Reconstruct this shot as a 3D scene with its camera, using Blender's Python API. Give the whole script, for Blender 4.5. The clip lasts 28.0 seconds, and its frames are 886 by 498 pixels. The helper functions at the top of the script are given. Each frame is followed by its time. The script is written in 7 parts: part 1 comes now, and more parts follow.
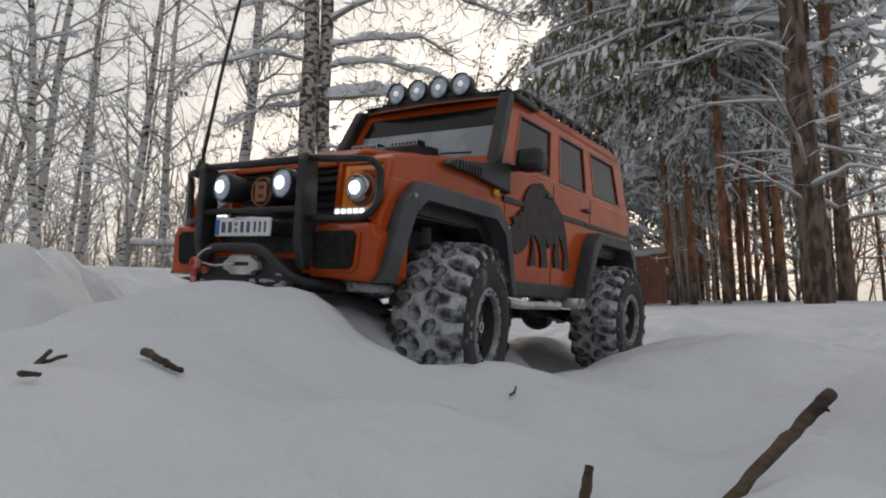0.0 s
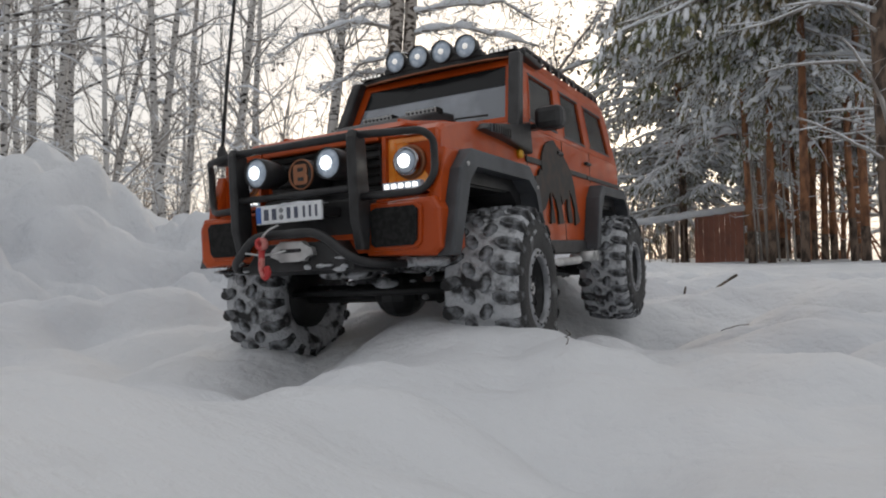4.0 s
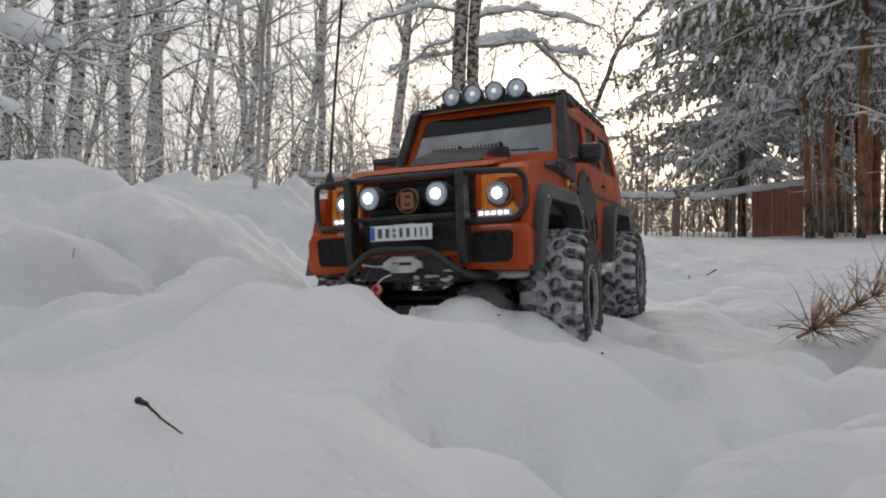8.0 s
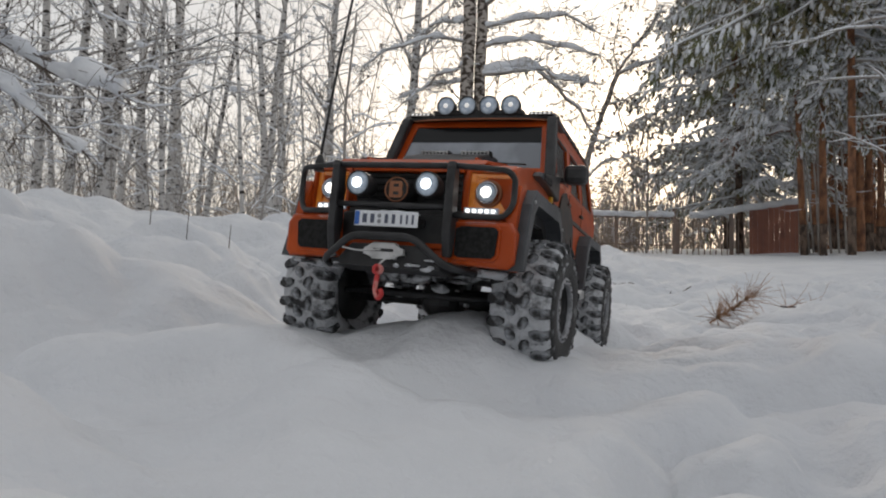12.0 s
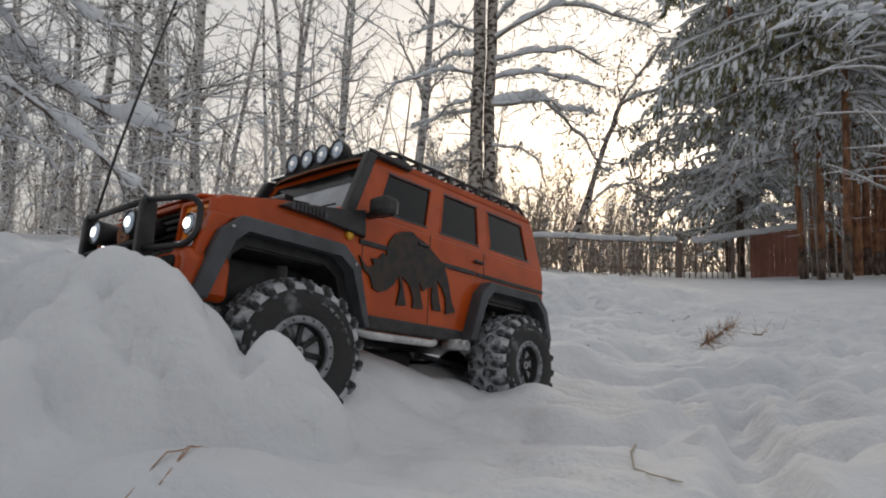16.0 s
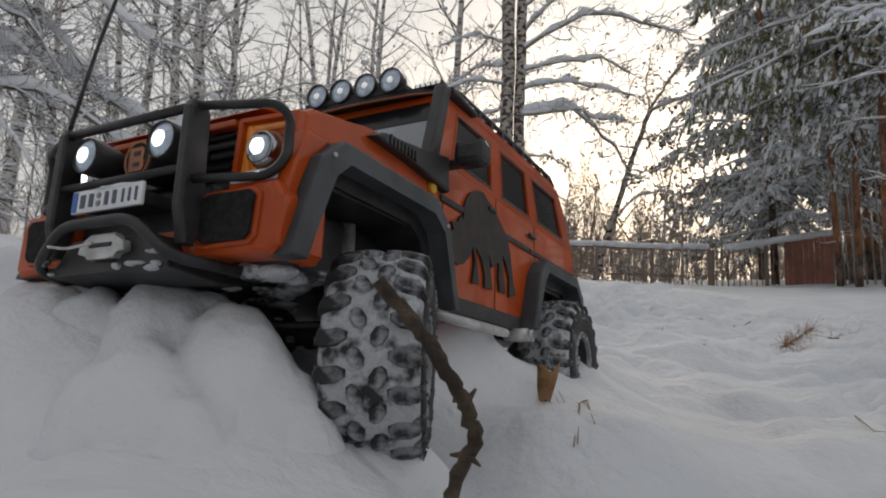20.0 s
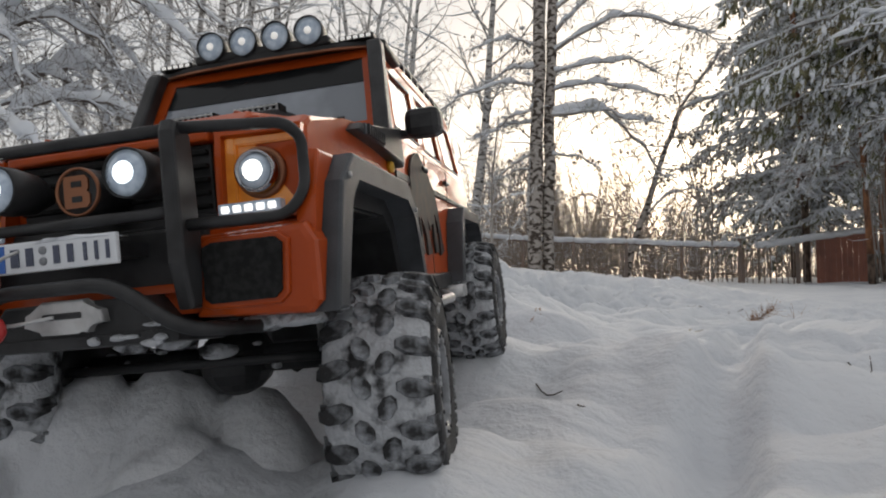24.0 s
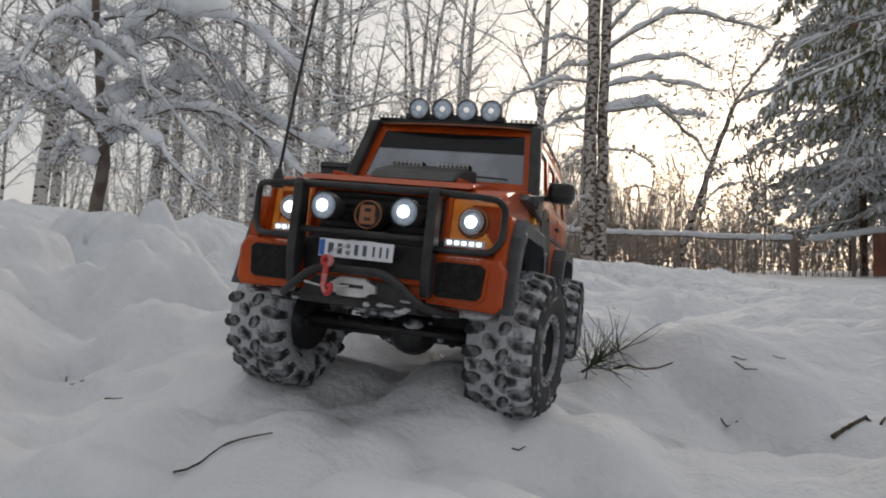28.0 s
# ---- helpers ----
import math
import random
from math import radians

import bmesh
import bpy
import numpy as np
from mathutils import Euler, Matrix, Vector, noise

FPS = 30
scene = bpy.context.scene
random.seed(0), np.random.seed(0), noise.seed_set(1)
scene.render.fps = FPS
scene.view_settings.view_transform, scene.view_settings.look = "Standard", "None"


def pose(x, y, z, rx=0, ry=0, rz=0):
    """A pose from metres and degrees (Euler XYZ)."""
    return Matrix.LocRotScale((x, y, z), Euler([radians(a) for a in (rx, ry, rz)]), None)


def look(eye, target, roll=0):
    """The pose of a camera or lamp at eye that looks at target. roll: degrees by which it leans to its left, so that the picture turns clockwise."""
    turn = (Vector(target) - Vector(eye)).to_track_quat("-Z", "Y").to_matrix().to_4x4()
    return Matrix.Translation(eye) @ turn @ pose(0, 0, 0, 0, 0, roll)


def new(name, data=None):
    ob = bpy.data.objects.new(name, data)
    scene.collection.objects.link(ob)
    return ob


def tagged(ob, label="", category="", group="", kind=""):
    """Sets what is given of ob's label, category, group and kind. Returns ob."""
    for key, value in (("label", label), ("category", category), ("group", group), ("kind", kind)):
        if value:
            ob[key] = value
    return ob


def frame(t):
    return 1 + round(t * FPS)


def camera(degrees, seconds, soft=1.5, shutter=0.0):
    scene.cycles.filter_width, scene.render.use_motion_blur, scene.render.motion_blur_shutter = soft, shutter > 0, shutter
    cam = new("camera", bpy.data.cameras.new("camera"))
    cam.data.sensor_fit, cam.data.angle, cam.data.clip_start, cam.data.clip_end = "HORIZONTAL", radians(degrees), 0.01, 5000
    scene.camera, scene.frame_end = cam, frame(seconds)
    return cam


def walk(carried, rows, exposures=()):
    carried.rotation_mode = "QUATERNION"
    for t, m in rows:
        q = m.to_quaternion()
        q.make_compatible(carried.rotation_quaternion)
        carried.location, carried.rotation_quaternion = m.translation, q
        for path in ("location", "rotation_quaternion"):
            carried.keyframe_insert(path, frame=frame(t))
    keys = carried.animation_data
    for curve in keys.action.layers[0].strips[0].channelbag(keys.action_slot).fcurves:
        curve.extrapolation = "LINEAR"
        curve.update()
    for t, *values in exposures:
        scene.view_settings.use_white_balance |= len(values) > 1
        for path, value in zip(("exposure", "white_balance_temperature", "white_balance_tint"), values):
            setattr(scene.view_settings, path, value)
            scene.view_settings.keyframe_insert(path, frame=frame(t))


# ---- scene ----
cam = camera(68.54, 28.0, 2.0)
walk(cam, [
    (0.0, pose(0.0000, 0.0000, 0.1500, 99.00, 0.00, 0.00)),
    (0.5, pose(-0.0242, -0.0840, 0.1342, 98.74, -0.04, 0.46)),
    (1.0, pose(-0.0496, -0.1800, 0.1255, 98.34, -0.06, 1.15)),
    (1.5, pose(-0.0739, -0.2782, 0.1106, 97.86, -0.20, 1.80)),
    (2.0, pose(-0.0988, -0.3583, 0.1008, 97.40, -0.27, 2.75)),
    (2.5, pose(-0.1344, -0.4540, 0.0967, 96.88, -0.48, 3.58)),
    (3.0, pose(-0.1725, -0.5555, 0.0912, 96.33, -0.52, 4.44)),
    (3.5, pose(-0.2010, -0.6546, 0.0839, 95.78, -0.66, 5.24)),
    (5.5, pose(-0.2053, -1.1758, 0.0981, 93.05, -1.47, 8.60)),
    (6.0, pose(-0.2128, -1.3252, 0.0888, 92.50, -1.68, 9.35)),
    (6.5, pose(-0.2218, -1.4294, 0.0762, 92.18, -1.66, 9.82)),
    (7.0, pose(-0.2599, -1.5110, 0.0864, 92.06, -1.64, 10.20)),
    (7.5, pose(-0.2951, -1.5958, 0.1012, 92.17, -1.57, 10.47)),
    (8.0, pose(-0.3004, -1.7249, 0.1023, 92.25, -1.66, 10.65)),
    (8.5, pose(-0.2985, -1.8333, 0.0864, 92.35, -1.70, 10.81)),
    (9.0, pose(-0.3132, -1.9384, 0.0758, 92.55, -1.64, 10.89)),
    (9.5, pose(-0.3359, -2.0331, 0.0793, 92.66, -1.63, 10.93)),
    (10.0, pose(-0.3491, -2.1301, 0.0804, 92.79, -1.58, 10.93)),
    (10.5, pose(-0.3496, -2.2132, 0.0864, 93.01, -1.46, 10.95)),
    (11.0, pose(-0.3536, -2.3085, 0.0914, 93.23, -1.45, 10.93)),
    (11.5, pose(-0.3561, -2.3699, 0.0998, 93.48, -1.26, 10.91)),
    (12.0, pose(-0.3426, -2.3954, 0.0956, 93.79, -1.36, 10.86)),
    (12.5, pose(-0.3230, -2.4144, 0.0833, 94.08, -1.35, 10.83)),
    (14.5, pose(-0.3700, -2.8465, 0.0938, 94.86, -1.57, 10.62)),
    (15.0, pose(-0.3767, -2.8948, 0.1097, 95.12, -1.55, 10.73)),
    (15.5, pose(-0.3990, -2.9442, 0.1215, 95.34, -1.58, 10.88)),
    (16.0, pose(-0.4261, -2.9935, 0.1229, 95.59, -1.55, 11.09)),
    (16.5, pose(-0.4498, -3.0361, 0.1172, 95.77, -1.59, 11.24)),
    (17.0, pose(-0.4746, -3.0769, 0.1021, 95.97, -1.48, 11.49)),
    (17.5, pose(-0.5067, -3.0945, 0.0936, 96.04, -1.49, 11.68)),
    (18.0, pose(-0.5406, -3.1014, 0.0964, 96.07, -1.49, 11.93)),
    (18.5, pose(-0.5629, -3.1025, 0.0996, 96.10, -1.53, 12.19)),
    (19.0, pose(-0.5780, -3.1041, 0.1025, 96.17, -1.47, 12.47)),
    (19.5, pose(-0.5875, -3.1026, 0.1055, 96.27, -1.40, 12.81)),
    (20.0, pose(-0.5939, -3.1305, 0.1042, 96.35, -1.39, 13.18)),
    (20.5, pose(-0.5989, -3.1813, 0.1089, 96.35, -1.34, 13.47)),
    (21.0, pose(-0.5866, -3.2429, 0.0718, 96.34, -1.48, 13.83)),
    (21.5, pose(-0.5793, -3.2943, 0.0544, 96.27, -1.49, 14.21)),
    (23.5, pose(-0.5024, -3.5521, 0.0474, 96.16, -1.60, 15.53)),
    (24.0, pose(-0.4769, -3.6423, 0.0391, 96.08, -1.72, 15.95)),
    (24.5, pose(-0.4567, -3.7487, 0.0284, 96.05, -1.78, 16.34)),
    (25.0, pose(-0.4370, -3.8703, 0.0249, 95.92, -1.94, 16.77)),
    (25.5, pose(-0.4154, -3.9786, 0.0090, 95.81, -2.06, 17.13)),
    (26.0, pose(-0.3964, -4.0859, -0.0106, 95.66, -2.22, 17.47)),
    (26.5, pose(-0.3853, -4.1884, -0.0156, 95.53, -2.32, 17.88)),
    (27.0, pose(-0.3822, -4.3169, -0.0185, 95.36, -2.43, 18.58)),
    (27.5, pose(-0.3797, -4.4144, -0.0303, 95.22, -2.52, 19.33)),
    (28.0, pose(-0.3752, -4.5285, -0.0358, 94.99, -2.66, 20.28)),
], exposures=[(0.0, -0.2), (1.0, -0.08), (3.0, 0.03), (6.0, 0.02), (12.0, -0.06), (15.0, -0.26), (20.0, -0.26), (23.0, -0.15), (28.0, -0.12)])


# ---- light: a pale winter sky at dusk, glow low behind the woods ----
world = bpy.data.worlds.new("winter_sky")
scene.world = world
world.use_nodes = True
wn, wl = world.node_tree.nodes, world.node_tree.links
sky = wn.new("ShaderNodeTexSky")
sky.sky_type, sky.sun_disc = "NISHITA", False
sky.sun_elevation, sky.sun_rotation = radians(7.5), radians(2.0)
sky.air_density, sky.dust_density, sky.ozone_density = 1.0, 6.0, 1.0
pale = wn.new("ShaderNodeHueSaturation")
pale.inputs["Saturation"].default_value = 0.62
wl.new(sky.outputs[0], pale.inputs["Color"])
wl.new(pale.outputs[0], wn["Background"].inputs[0])
wn["Background"].inputs[1].default_value = 0.072
veil = wn.new("ShaderNodeBackground")
veil.inputs[0].default_value = (1.0, 0.99, 0.99, 1)
# an overcast veil, a little dimmer towards the horizon
span = wn.new("ShaderNodeTexCoord")
turned = wn.new("ShaderNodeMapping")
turned.inputs["Rotation"].default_value = (0.0, radians(90), 0.0)
slope = wn.new("ShaderNodeTexGradient")
height = wn.new("ShaderNodeMapRange")
height.inputs["From Max"].default_value = 0.18
height.inputs["To Min"].default_value, height.inputs["To Max"].default_value = 0.43, 0.57
wl.new(span.outputs["Generated"], turned.inputs["Vector"])
wl.new(turned.outputs[0], slope.inputs[0])
wl.new(slope.outputs[1], height.inputs["Value"])
wl.new(height.outputs[0], veil.inputs[1])
both = wn.new("ShaderNodeAddShader")
wl.new(wn["Background"].outputs[0], both.inputs[0])
wl.new(veil.outputs[0], both.inputs[1])
wl.new(both.outputs[0], wn["World Output"].inputs[0])

sun_data = bpy.data.lights.new("low_sun", "SUN")
sun_data.energy, sun_data.angle, sun_data.color = 1.35, radians(24), (1.0, 0.88, 0.74)
sun = new("low_sun", sun_data)
sun.matrix_world = look((1.0, 30.0, 13.0), (0.0, 0.0, 0.0))


# ---- materials ----
def material(name, base=(0.5, 0.5, 0.5), rough=0.6, metal=0.0, other=None, scale=8.0, amount=0.5, detail=4.0,
             bump=0.0, bump_scale=40.0, coat=0.0, emit=None, power=0.0, low=0.4, high=0.6, grain=0.0, spec=0.5):
    """A surface with two colours mixed by noise, a fine grain and a relief."""
    m = bpy.data.materials.new(name)
    m.use_nodes = True
    n, l = m.node_tree.nodes, m.node_tree.links
    b = n["Principled BSDF"]
    b.inputs["Base Color"].default_value = (*base, 1)
    b.inputs["Roughness"].default_value = rough
    b.inputs["Metallic"].default_value = metal
    b.inputs["Coat Weight"].default_value = coat
    b.inputs["Specular IOR Level"].default_value = spec
    if emit:
        b.inputs["Emission Color"].default_value = (*emit, 1)
        b.inputs["Emission Strength"].default_value = power
    tc = n.new("ShaderNodeTexCoord")
    if other:
        tex = n.new("ShaderNodeTexNoise")
        tex.inputs["Scale"].default_value, tex.inputs["Detail"].default_value = scale, detail
        l.new(tc.outputs["Object"], tex.inputs["Vector"])
        ramp = n.new("ShaderNodeMapRange")
        ramp.inputs["From Min"].default_value, ramp.inputs["From Max"].default_value = low, high
        ramp.inputs["To Max"].default_value = amount
        l.new(tex.outputs[0], ramp.inputs["Value"])
        mix = n.new("ShaderNodeMix")
        mix.data_type = "RGBA"
        mix.inputs[6].default_value, mix.inputs[7].default_value = (*base, 1), (*other, 1)
        l.new(ramp.outputs[0], mix.inputs[0])
        last = mix.outputs[2]
        if grain:
            fine = n.new("ShaderNodeTexNoise")
            fine.inputs["Scale"].default_value, fine.inputs["Detail"].default_value = scale * 9, 3
            l.new(tc.outputs["Object"], fine.inputs["Vector"])
            value = n.new("ShaderNodeMapRange")
            value.inputs["To Min"].default_value, value.inputs["To Max"].default_value = 1 - grain, 1 + grain
            l.new(fine.outputs[0], value.inputs["Value"])
            hsv = n.new("ShaderNodeHueSaturation")
            l.new(last, hsv.inputs["Color"])
            l.new(value.outputs[0], hsv.inputs["Value"])
            last = hsv.outputs[0]
        l.new(last, b.inputs["Base Color"])
    if bump:
        tex2 = n.new("ShaderNodeTexNoise")
        tex2.inputs["Scale"].default_value, tex2.inputs["Detail"].default_value = bump_scale, 6
        l.new(tc.outputs["Object"], tex2.inputs["Vector"])
        bp = n.new("ShaderNodeBump")
        bp.inputs["Strength"].default_value, bp.inputs["Distance"].default_value = bump, 1.0 / bump_scale
        l.new(tex2.outputs[0], bp.inputs["Height"])
        l.new(bp.outputs[0], b.inputs["Normal"])
    return m


SNOW = material("snow", (0.68, 0.695, 0.72), 0.7, other=(0.61, 0.63, 0.665), scale=3, amount=1, bump=0.12, bump_scale=110, grain=0.05, spec=0.2)


def second_relief(m, scale, strength, distance):
    """A broader relief under the fine one."""
    n, l = m.node_tree.nodes, m.node_tree.links
    fine = next(q for q in n if q.bl_idname == "ShaderNodeBump")
    tc = next(q for q in n if q.bl_idname == "ShaderNodeTexCoord")
    tex = n.new("ShaderNodeTexNoise")
    tex.inputs["Scale"].default_value, tex.inputs["Detail"].default_value, tex.inputs["Roughness"].default_value = scale, 7, 0.55
    l.new(tc.outputs["Object"], tex.inputs["Vector"])
    broad = n.new("ShaderNodeBump")
    broad.inputs["Strength"].default_value, broad.inputs["Distance"].default_value = strength, distance
    l.new(tex.outputs[0], broad.inputs["Height"])
    l.new(broad.outputs[0], fine.inputs["Normal"])


def banded(m, squeeze):
    """Squeezes a surface's marks into bands across the upright."""
    n, l = m.node_tree.nodes, m.node_tree.links
    tc = next(q for q in n if q.bl_idname == "ShaderNodeTexCoord")
    fit = n.new("ShaderNodeMapping")
    fit.inputs["Scale"].default_value = (1.0, 1.0, squeeze)
    for link in [q for q in l if q.from_node == tc]:
        l.new(fit.outputs[0], link.to_socket)
    l.new(tc.outputs["Object"], fit.inputs["Vector"])


second_relief(SNOW, 16.0, 0.42, 0.04)
BRANCH_SNOW = material("branch_snow", (0.82, 0.84, 0.87), 0.75, other=(0.74, 0.77, 0.82), scale=4, amount=1, bump=0.3, bump_scale=12, spec=0.2)
BIRCH = material("birch_bark", (0.56, 0.545, 0.53), 0.85, other=(0.06, 0.054, 0.05), scale=6.0, amount=1, low=0.535, high=0.60, bump=0.5, bump_scale=20, grain=0.25, spec=0.2)
TWIG = material("bare_twig_bark", (0.26, 0.235, 0.215), 0.9, other=(0.40, 0.375, 0.35), scale=2, amount=1, spec=0.2)
DARK_BIRCH = material("dark_birch_bark", (0.44, 0.40, 0.365), 0.9, other=(0.075, 0.06, 0.05), scale=7, amount=1, low=0.48, high=0.56, bump=0.6, bump_scale=18, grain=0.25, spec=0.2)
PINE = material("pine_bark", (0.20, 0.145, 0.112), 0.9, other=(0.065, 0.05, 0.042), scale=11, amount=1, low=0.42, high=0.60, bump=0.9, bump_scale=26, grain=0.3, spec=0.2)
PINE_UPPER = material("upper_pine_bark", (0.36, 0.175, 0.095), 0.85, other=(0.15, 0.08, 0.055), scale=8, amount=1, low=0.42, high=0.62, bump=0.7, bump_scale=20, grain=0.3, spec=0.2)
NEEDLES = material("conifer_needles", (0.19, 0.20, 0.11), 0.8, other=(0.26, 0.22, 0.14), scale=1.5, amount=1, spec=0.25)
SPRIG = material("fresh_pine_needles", (0.035, 0.065, 0.028), 0.55, other=(0.08, 0.09, 0.04), scale=40, amount=1)
DRY = material("dry_pine_needles", (0.40, 0.22, 0.12), 0.75, other=(0.24, 0.14, 0.08), scale=30, amount=1)
STRAW = material("pale_straw", (0.45, 0.40, 0.30), 0.8, other=(0.34, 0.29, 0.21), scale=40, amount=1)
WOOD = material("dead_stick_bark", (0.115, 0.085, 0.06), 0.85, other=(0.045, 0.035, 0.028), scale=60, amount=1, bump=0.9, bump_scale=260, grain=0.3, spec=0.25)
LEAF = material("dry_leaf", (0.30, 0.155, 0.06), 0.7, other=(0.16, 0.085, 0.04), scale=60, amount=1, bump=0.4, bump_scale=200)
FENCE = material("old_fence_steel", (0.24, 0.195, 0.17), 0.75, 0.0, other=(0.28, 0.20, 0.16), scale=3, amount=1, grain=0.2)
RUST = material("brown_sheet_metal", (0.30, 0.115, 0.075), 0.65, 0.0, other=(0.21, 0.085, 0.06), scale=1.5, amount=1, grain=0.15)
BUSH_BARK = material("bush_bark", (0.10, 0.08, 0.07), 0.9, other=(0.17, 0.145, 0.125), scale=6, amount=1, spec=0.2)
# lightened brown: haze and backlight on distant twigs are put into this colour
FARWOOD = material("far_wood", (0.32, 0.26, 0.21), 0.95, other=(0.42, 0.36, 0.31), scale=0.8, amount=1, spec=0.1)
PAINT = material("orange_paint", (0.46, 0.070, 0.008), 0.38, 0.0, other=(0.37, 0.054, 0.007), scale=30, amount=1, coat=0.35, spec=0.16, bump=0.03, bump_scale=300, grain=0.03)
BLACK = material("black_plastic", (0.018, 0.018, 0.019), 0.42, other=(0.034, 0.034, 0.036), scale=60, amount=1, bump=0.12, bump_scale=900, spec=0.35)
TRIM = material("grey_black_flare", (0.050, 0.054, 0.060), 0.50, other=(0.080, 0.086, 0.095), scale=25, amount=1, bump=0.12, bump_scale=700, grain=0.15, spec=0.3)
RUBBER = material("tyre_rubber", (0.020, 0.020, 0.021), 0.75, other=(0.40, 0.42, 0.45), scale=110, amount=0.8, low=0.42, high=0.68, grain=0.3, bump=0.3, bump_scale=400)
PACKED = material("tread_with_packed_snow", (0.50, 0.515, 0.54), 0.8, other=(0.035, 0.035, 0.037), scale=70, amount=1, low=0.50, high=0.62, bump=0.9, bump_scale=220, grain=0.15)
SMOKED = material("smoked_window", (0.010, 0.011, 0.012), 0.16, spec=0.22)
# pale grey-blue mottling puts the sky's reflection into the pane's colour
SHIELD = material("windscreen_pane", (0.14, 0.16, 0.19), 0.14, coat=1.0, spec=0.5, other=(0.27, 0.30, 0.35), scale=14, amount=1)
METAL = material("grey_cast_metal", (0.42, 0.42, 0.42), 0.45, 0.6, other=(0.6, 0.6, 0.6), scale=80, amount=1, bump=0.2, bump_scale=300)
SIDEWALL = material("tyre_sidewall", (0.020, 0.020, 0.021), 0.7, other=(0.16, 0.165, 0.17), scale=45, amount=0.8, low=0.60, high=0.68, bump=0.3, bump_scale=300)
RING = material("grey_clamp_ring", (0.17, 0.175, 0.185), 0.45, 0.5, other=(0.30, 0.31, 0.33), scale=90, amount=1, bump=0.1, bump_scale=500)
MARK = material("pale_tyre_print", (0.30, 0.31, 0.32), 0.7, other=(0.10, 0.10, 0.10), scale=120, amount=1)
RIM = material("dark_rim_metal", (0.018, 0.018, 0.019), 0.5, 0.2, other=(0.35, 0.36, 0.38), scale=60, amount=0.12, low=0.58, high=0.68)
CHROME = material("chrome", (0.42, 0.42, 0.44), 0.18, 1.0)
WHITE_GLOW = material("lit_lens", (0.8, 0.8, 0.82), 0.2, emit=(0.88, 0.96, 1.0), power=2.2)
ROOF_GLOW = material("dim_roof_glow", (0.8, 0.8, 0.8), 0.25, emit=(1.0, 0.97, 0.90), power=0.45)
LED_GLOW = material("lit_small_lens", (0.8, 0.8, 0.8), 0.2, emit=(1.0, 0.98, 0.92), power=1.6)
WARM_GLOW = material("lit_headlamp", (0.8, 0.8, 0.8), 0.2, emit=(1.0, 0.97, 0.88), power=4.0)
LENS = material("clear_blue_lens", (0.42, 0.49, 0.58), 0.15, 0.1, coat=1.0, other=(0.24, 0.30, 0.40), scale=160, amount=1, emit=(0.75, 0.88, 1.0), power=0.10)
# the amber itself glows faintly, standing for the lit lamp inside
AMBER = material("amber_lamp_cover", (0.72, 0.25, 0.03), 0.18, coat=0.8, other=(0.52, 0.14, 0.02), scale=60, amount=1, emit=(1.0, 0.36, 0.04), power=0.10)
YELLOW = material("yellow_marker", (0.75, 0.42, 0.03), 0.3)
RED = material("red_hook", (0.45, 0.03, 0.03), 0.45, other=(0.55, 0.2, 0.18), scale=120, amount=1, low=0.5)
RED_GLOW = material("red_tail_lamp", (0.6, 0.03, 0.03), 0.25, emit=(1.0, 0.08, 0.08), power=1.2)
PLATE = material("number_plate_white", (0.74, 0.76, 0.79), 0.4)
BLUE = material("plate_blue", (0.03, 0.12, 0.42), 0.4)
PRINT = material("plate_print", (0.07, 0.08, 0.12), 0.5)
COPPER = material("copper_badge", (0.30, 0.13, 0.07), 0.35, 0.6)
DECAL = material("black_side_print", (0.012, 0.011, 0.011), 0.6, other=(0.035, 0.02, 0.014), scale=90, amount=1)
MESHM = material("dark_intake_mesh", (0.010, 0.010, 0.010), 0.7, spec=0.15, bump=0.15, bump_scale=900, other=(0.02, 0.02, 0.02), scale=300, amount=1)

banded(BIRCH, 2.4)
banded(DARK_BIRCH, 1.6)
banded(PINE, 0.35)
banded(PINE_UPPER, 0.4)


# ---- mesh helpers ----
from mathutils.geometry import tessellate_polygon

def mesh_of(name, verts, faces, smooth=False):
    me = bpy.data.meshes.new(name)
    me.from_pydata([tuple(v) for v in verts], [], [tuple(int(i) for i in q) for q in faces])
    if smooth:
        me.polygons.foreach_set("use_smooth", [True] * len(me.polygons))
    me.update()
    return me


def part(name, shape, mat, parent, label="", at=None):
    """One mesh object under a thing or a part. shape: a bmesh or a mesh."""
    if isinstance(shape, bmesh.types.BMesh):
        me = bpy.data.meshes.new(name)
        shape.to_mesh(me)
        shape.free()
    else:
        me = shape
    if mat and not me.materials:
        me.materials.append(mat)
    ob = new(name, me)
    ob.parent = parent
    if at is not None:
        ob.matrix_basis = at
    if label:
        ob["label"] = label
    return ob


def empty(name, m=None, parent=None):
    ob = new(name)
    ob.empty_display_size = 0.05
    ob.parent = parent
    if m is not None:
        ob.matrix_basis = m
    return ob


def box(x0, x1, y0, y1, z0, z1, bevel=0.0, seg=2, warp=None):
    bm = bmesh.new()
    bmesh.ops.create_cube(bm, size=1.0)
    for v in bm.verts:
        v.co = Vector(((x0 + x1) / 2 + v.co.x * (x1 - x0), (y0 + y1) / 2 + v.co.y * (y1 - y0), (z0 + z1) / 2 + v.co.z * (z1 - z0)))
        if warp:
            v.co = Vector(warp(*v.co))
    if bevel:
        bmesh.ops.bevel(bm, geom=bm.edges[:], offset=bevel, segments=seg, affect="EDGES", profile=0.5)
    return bm


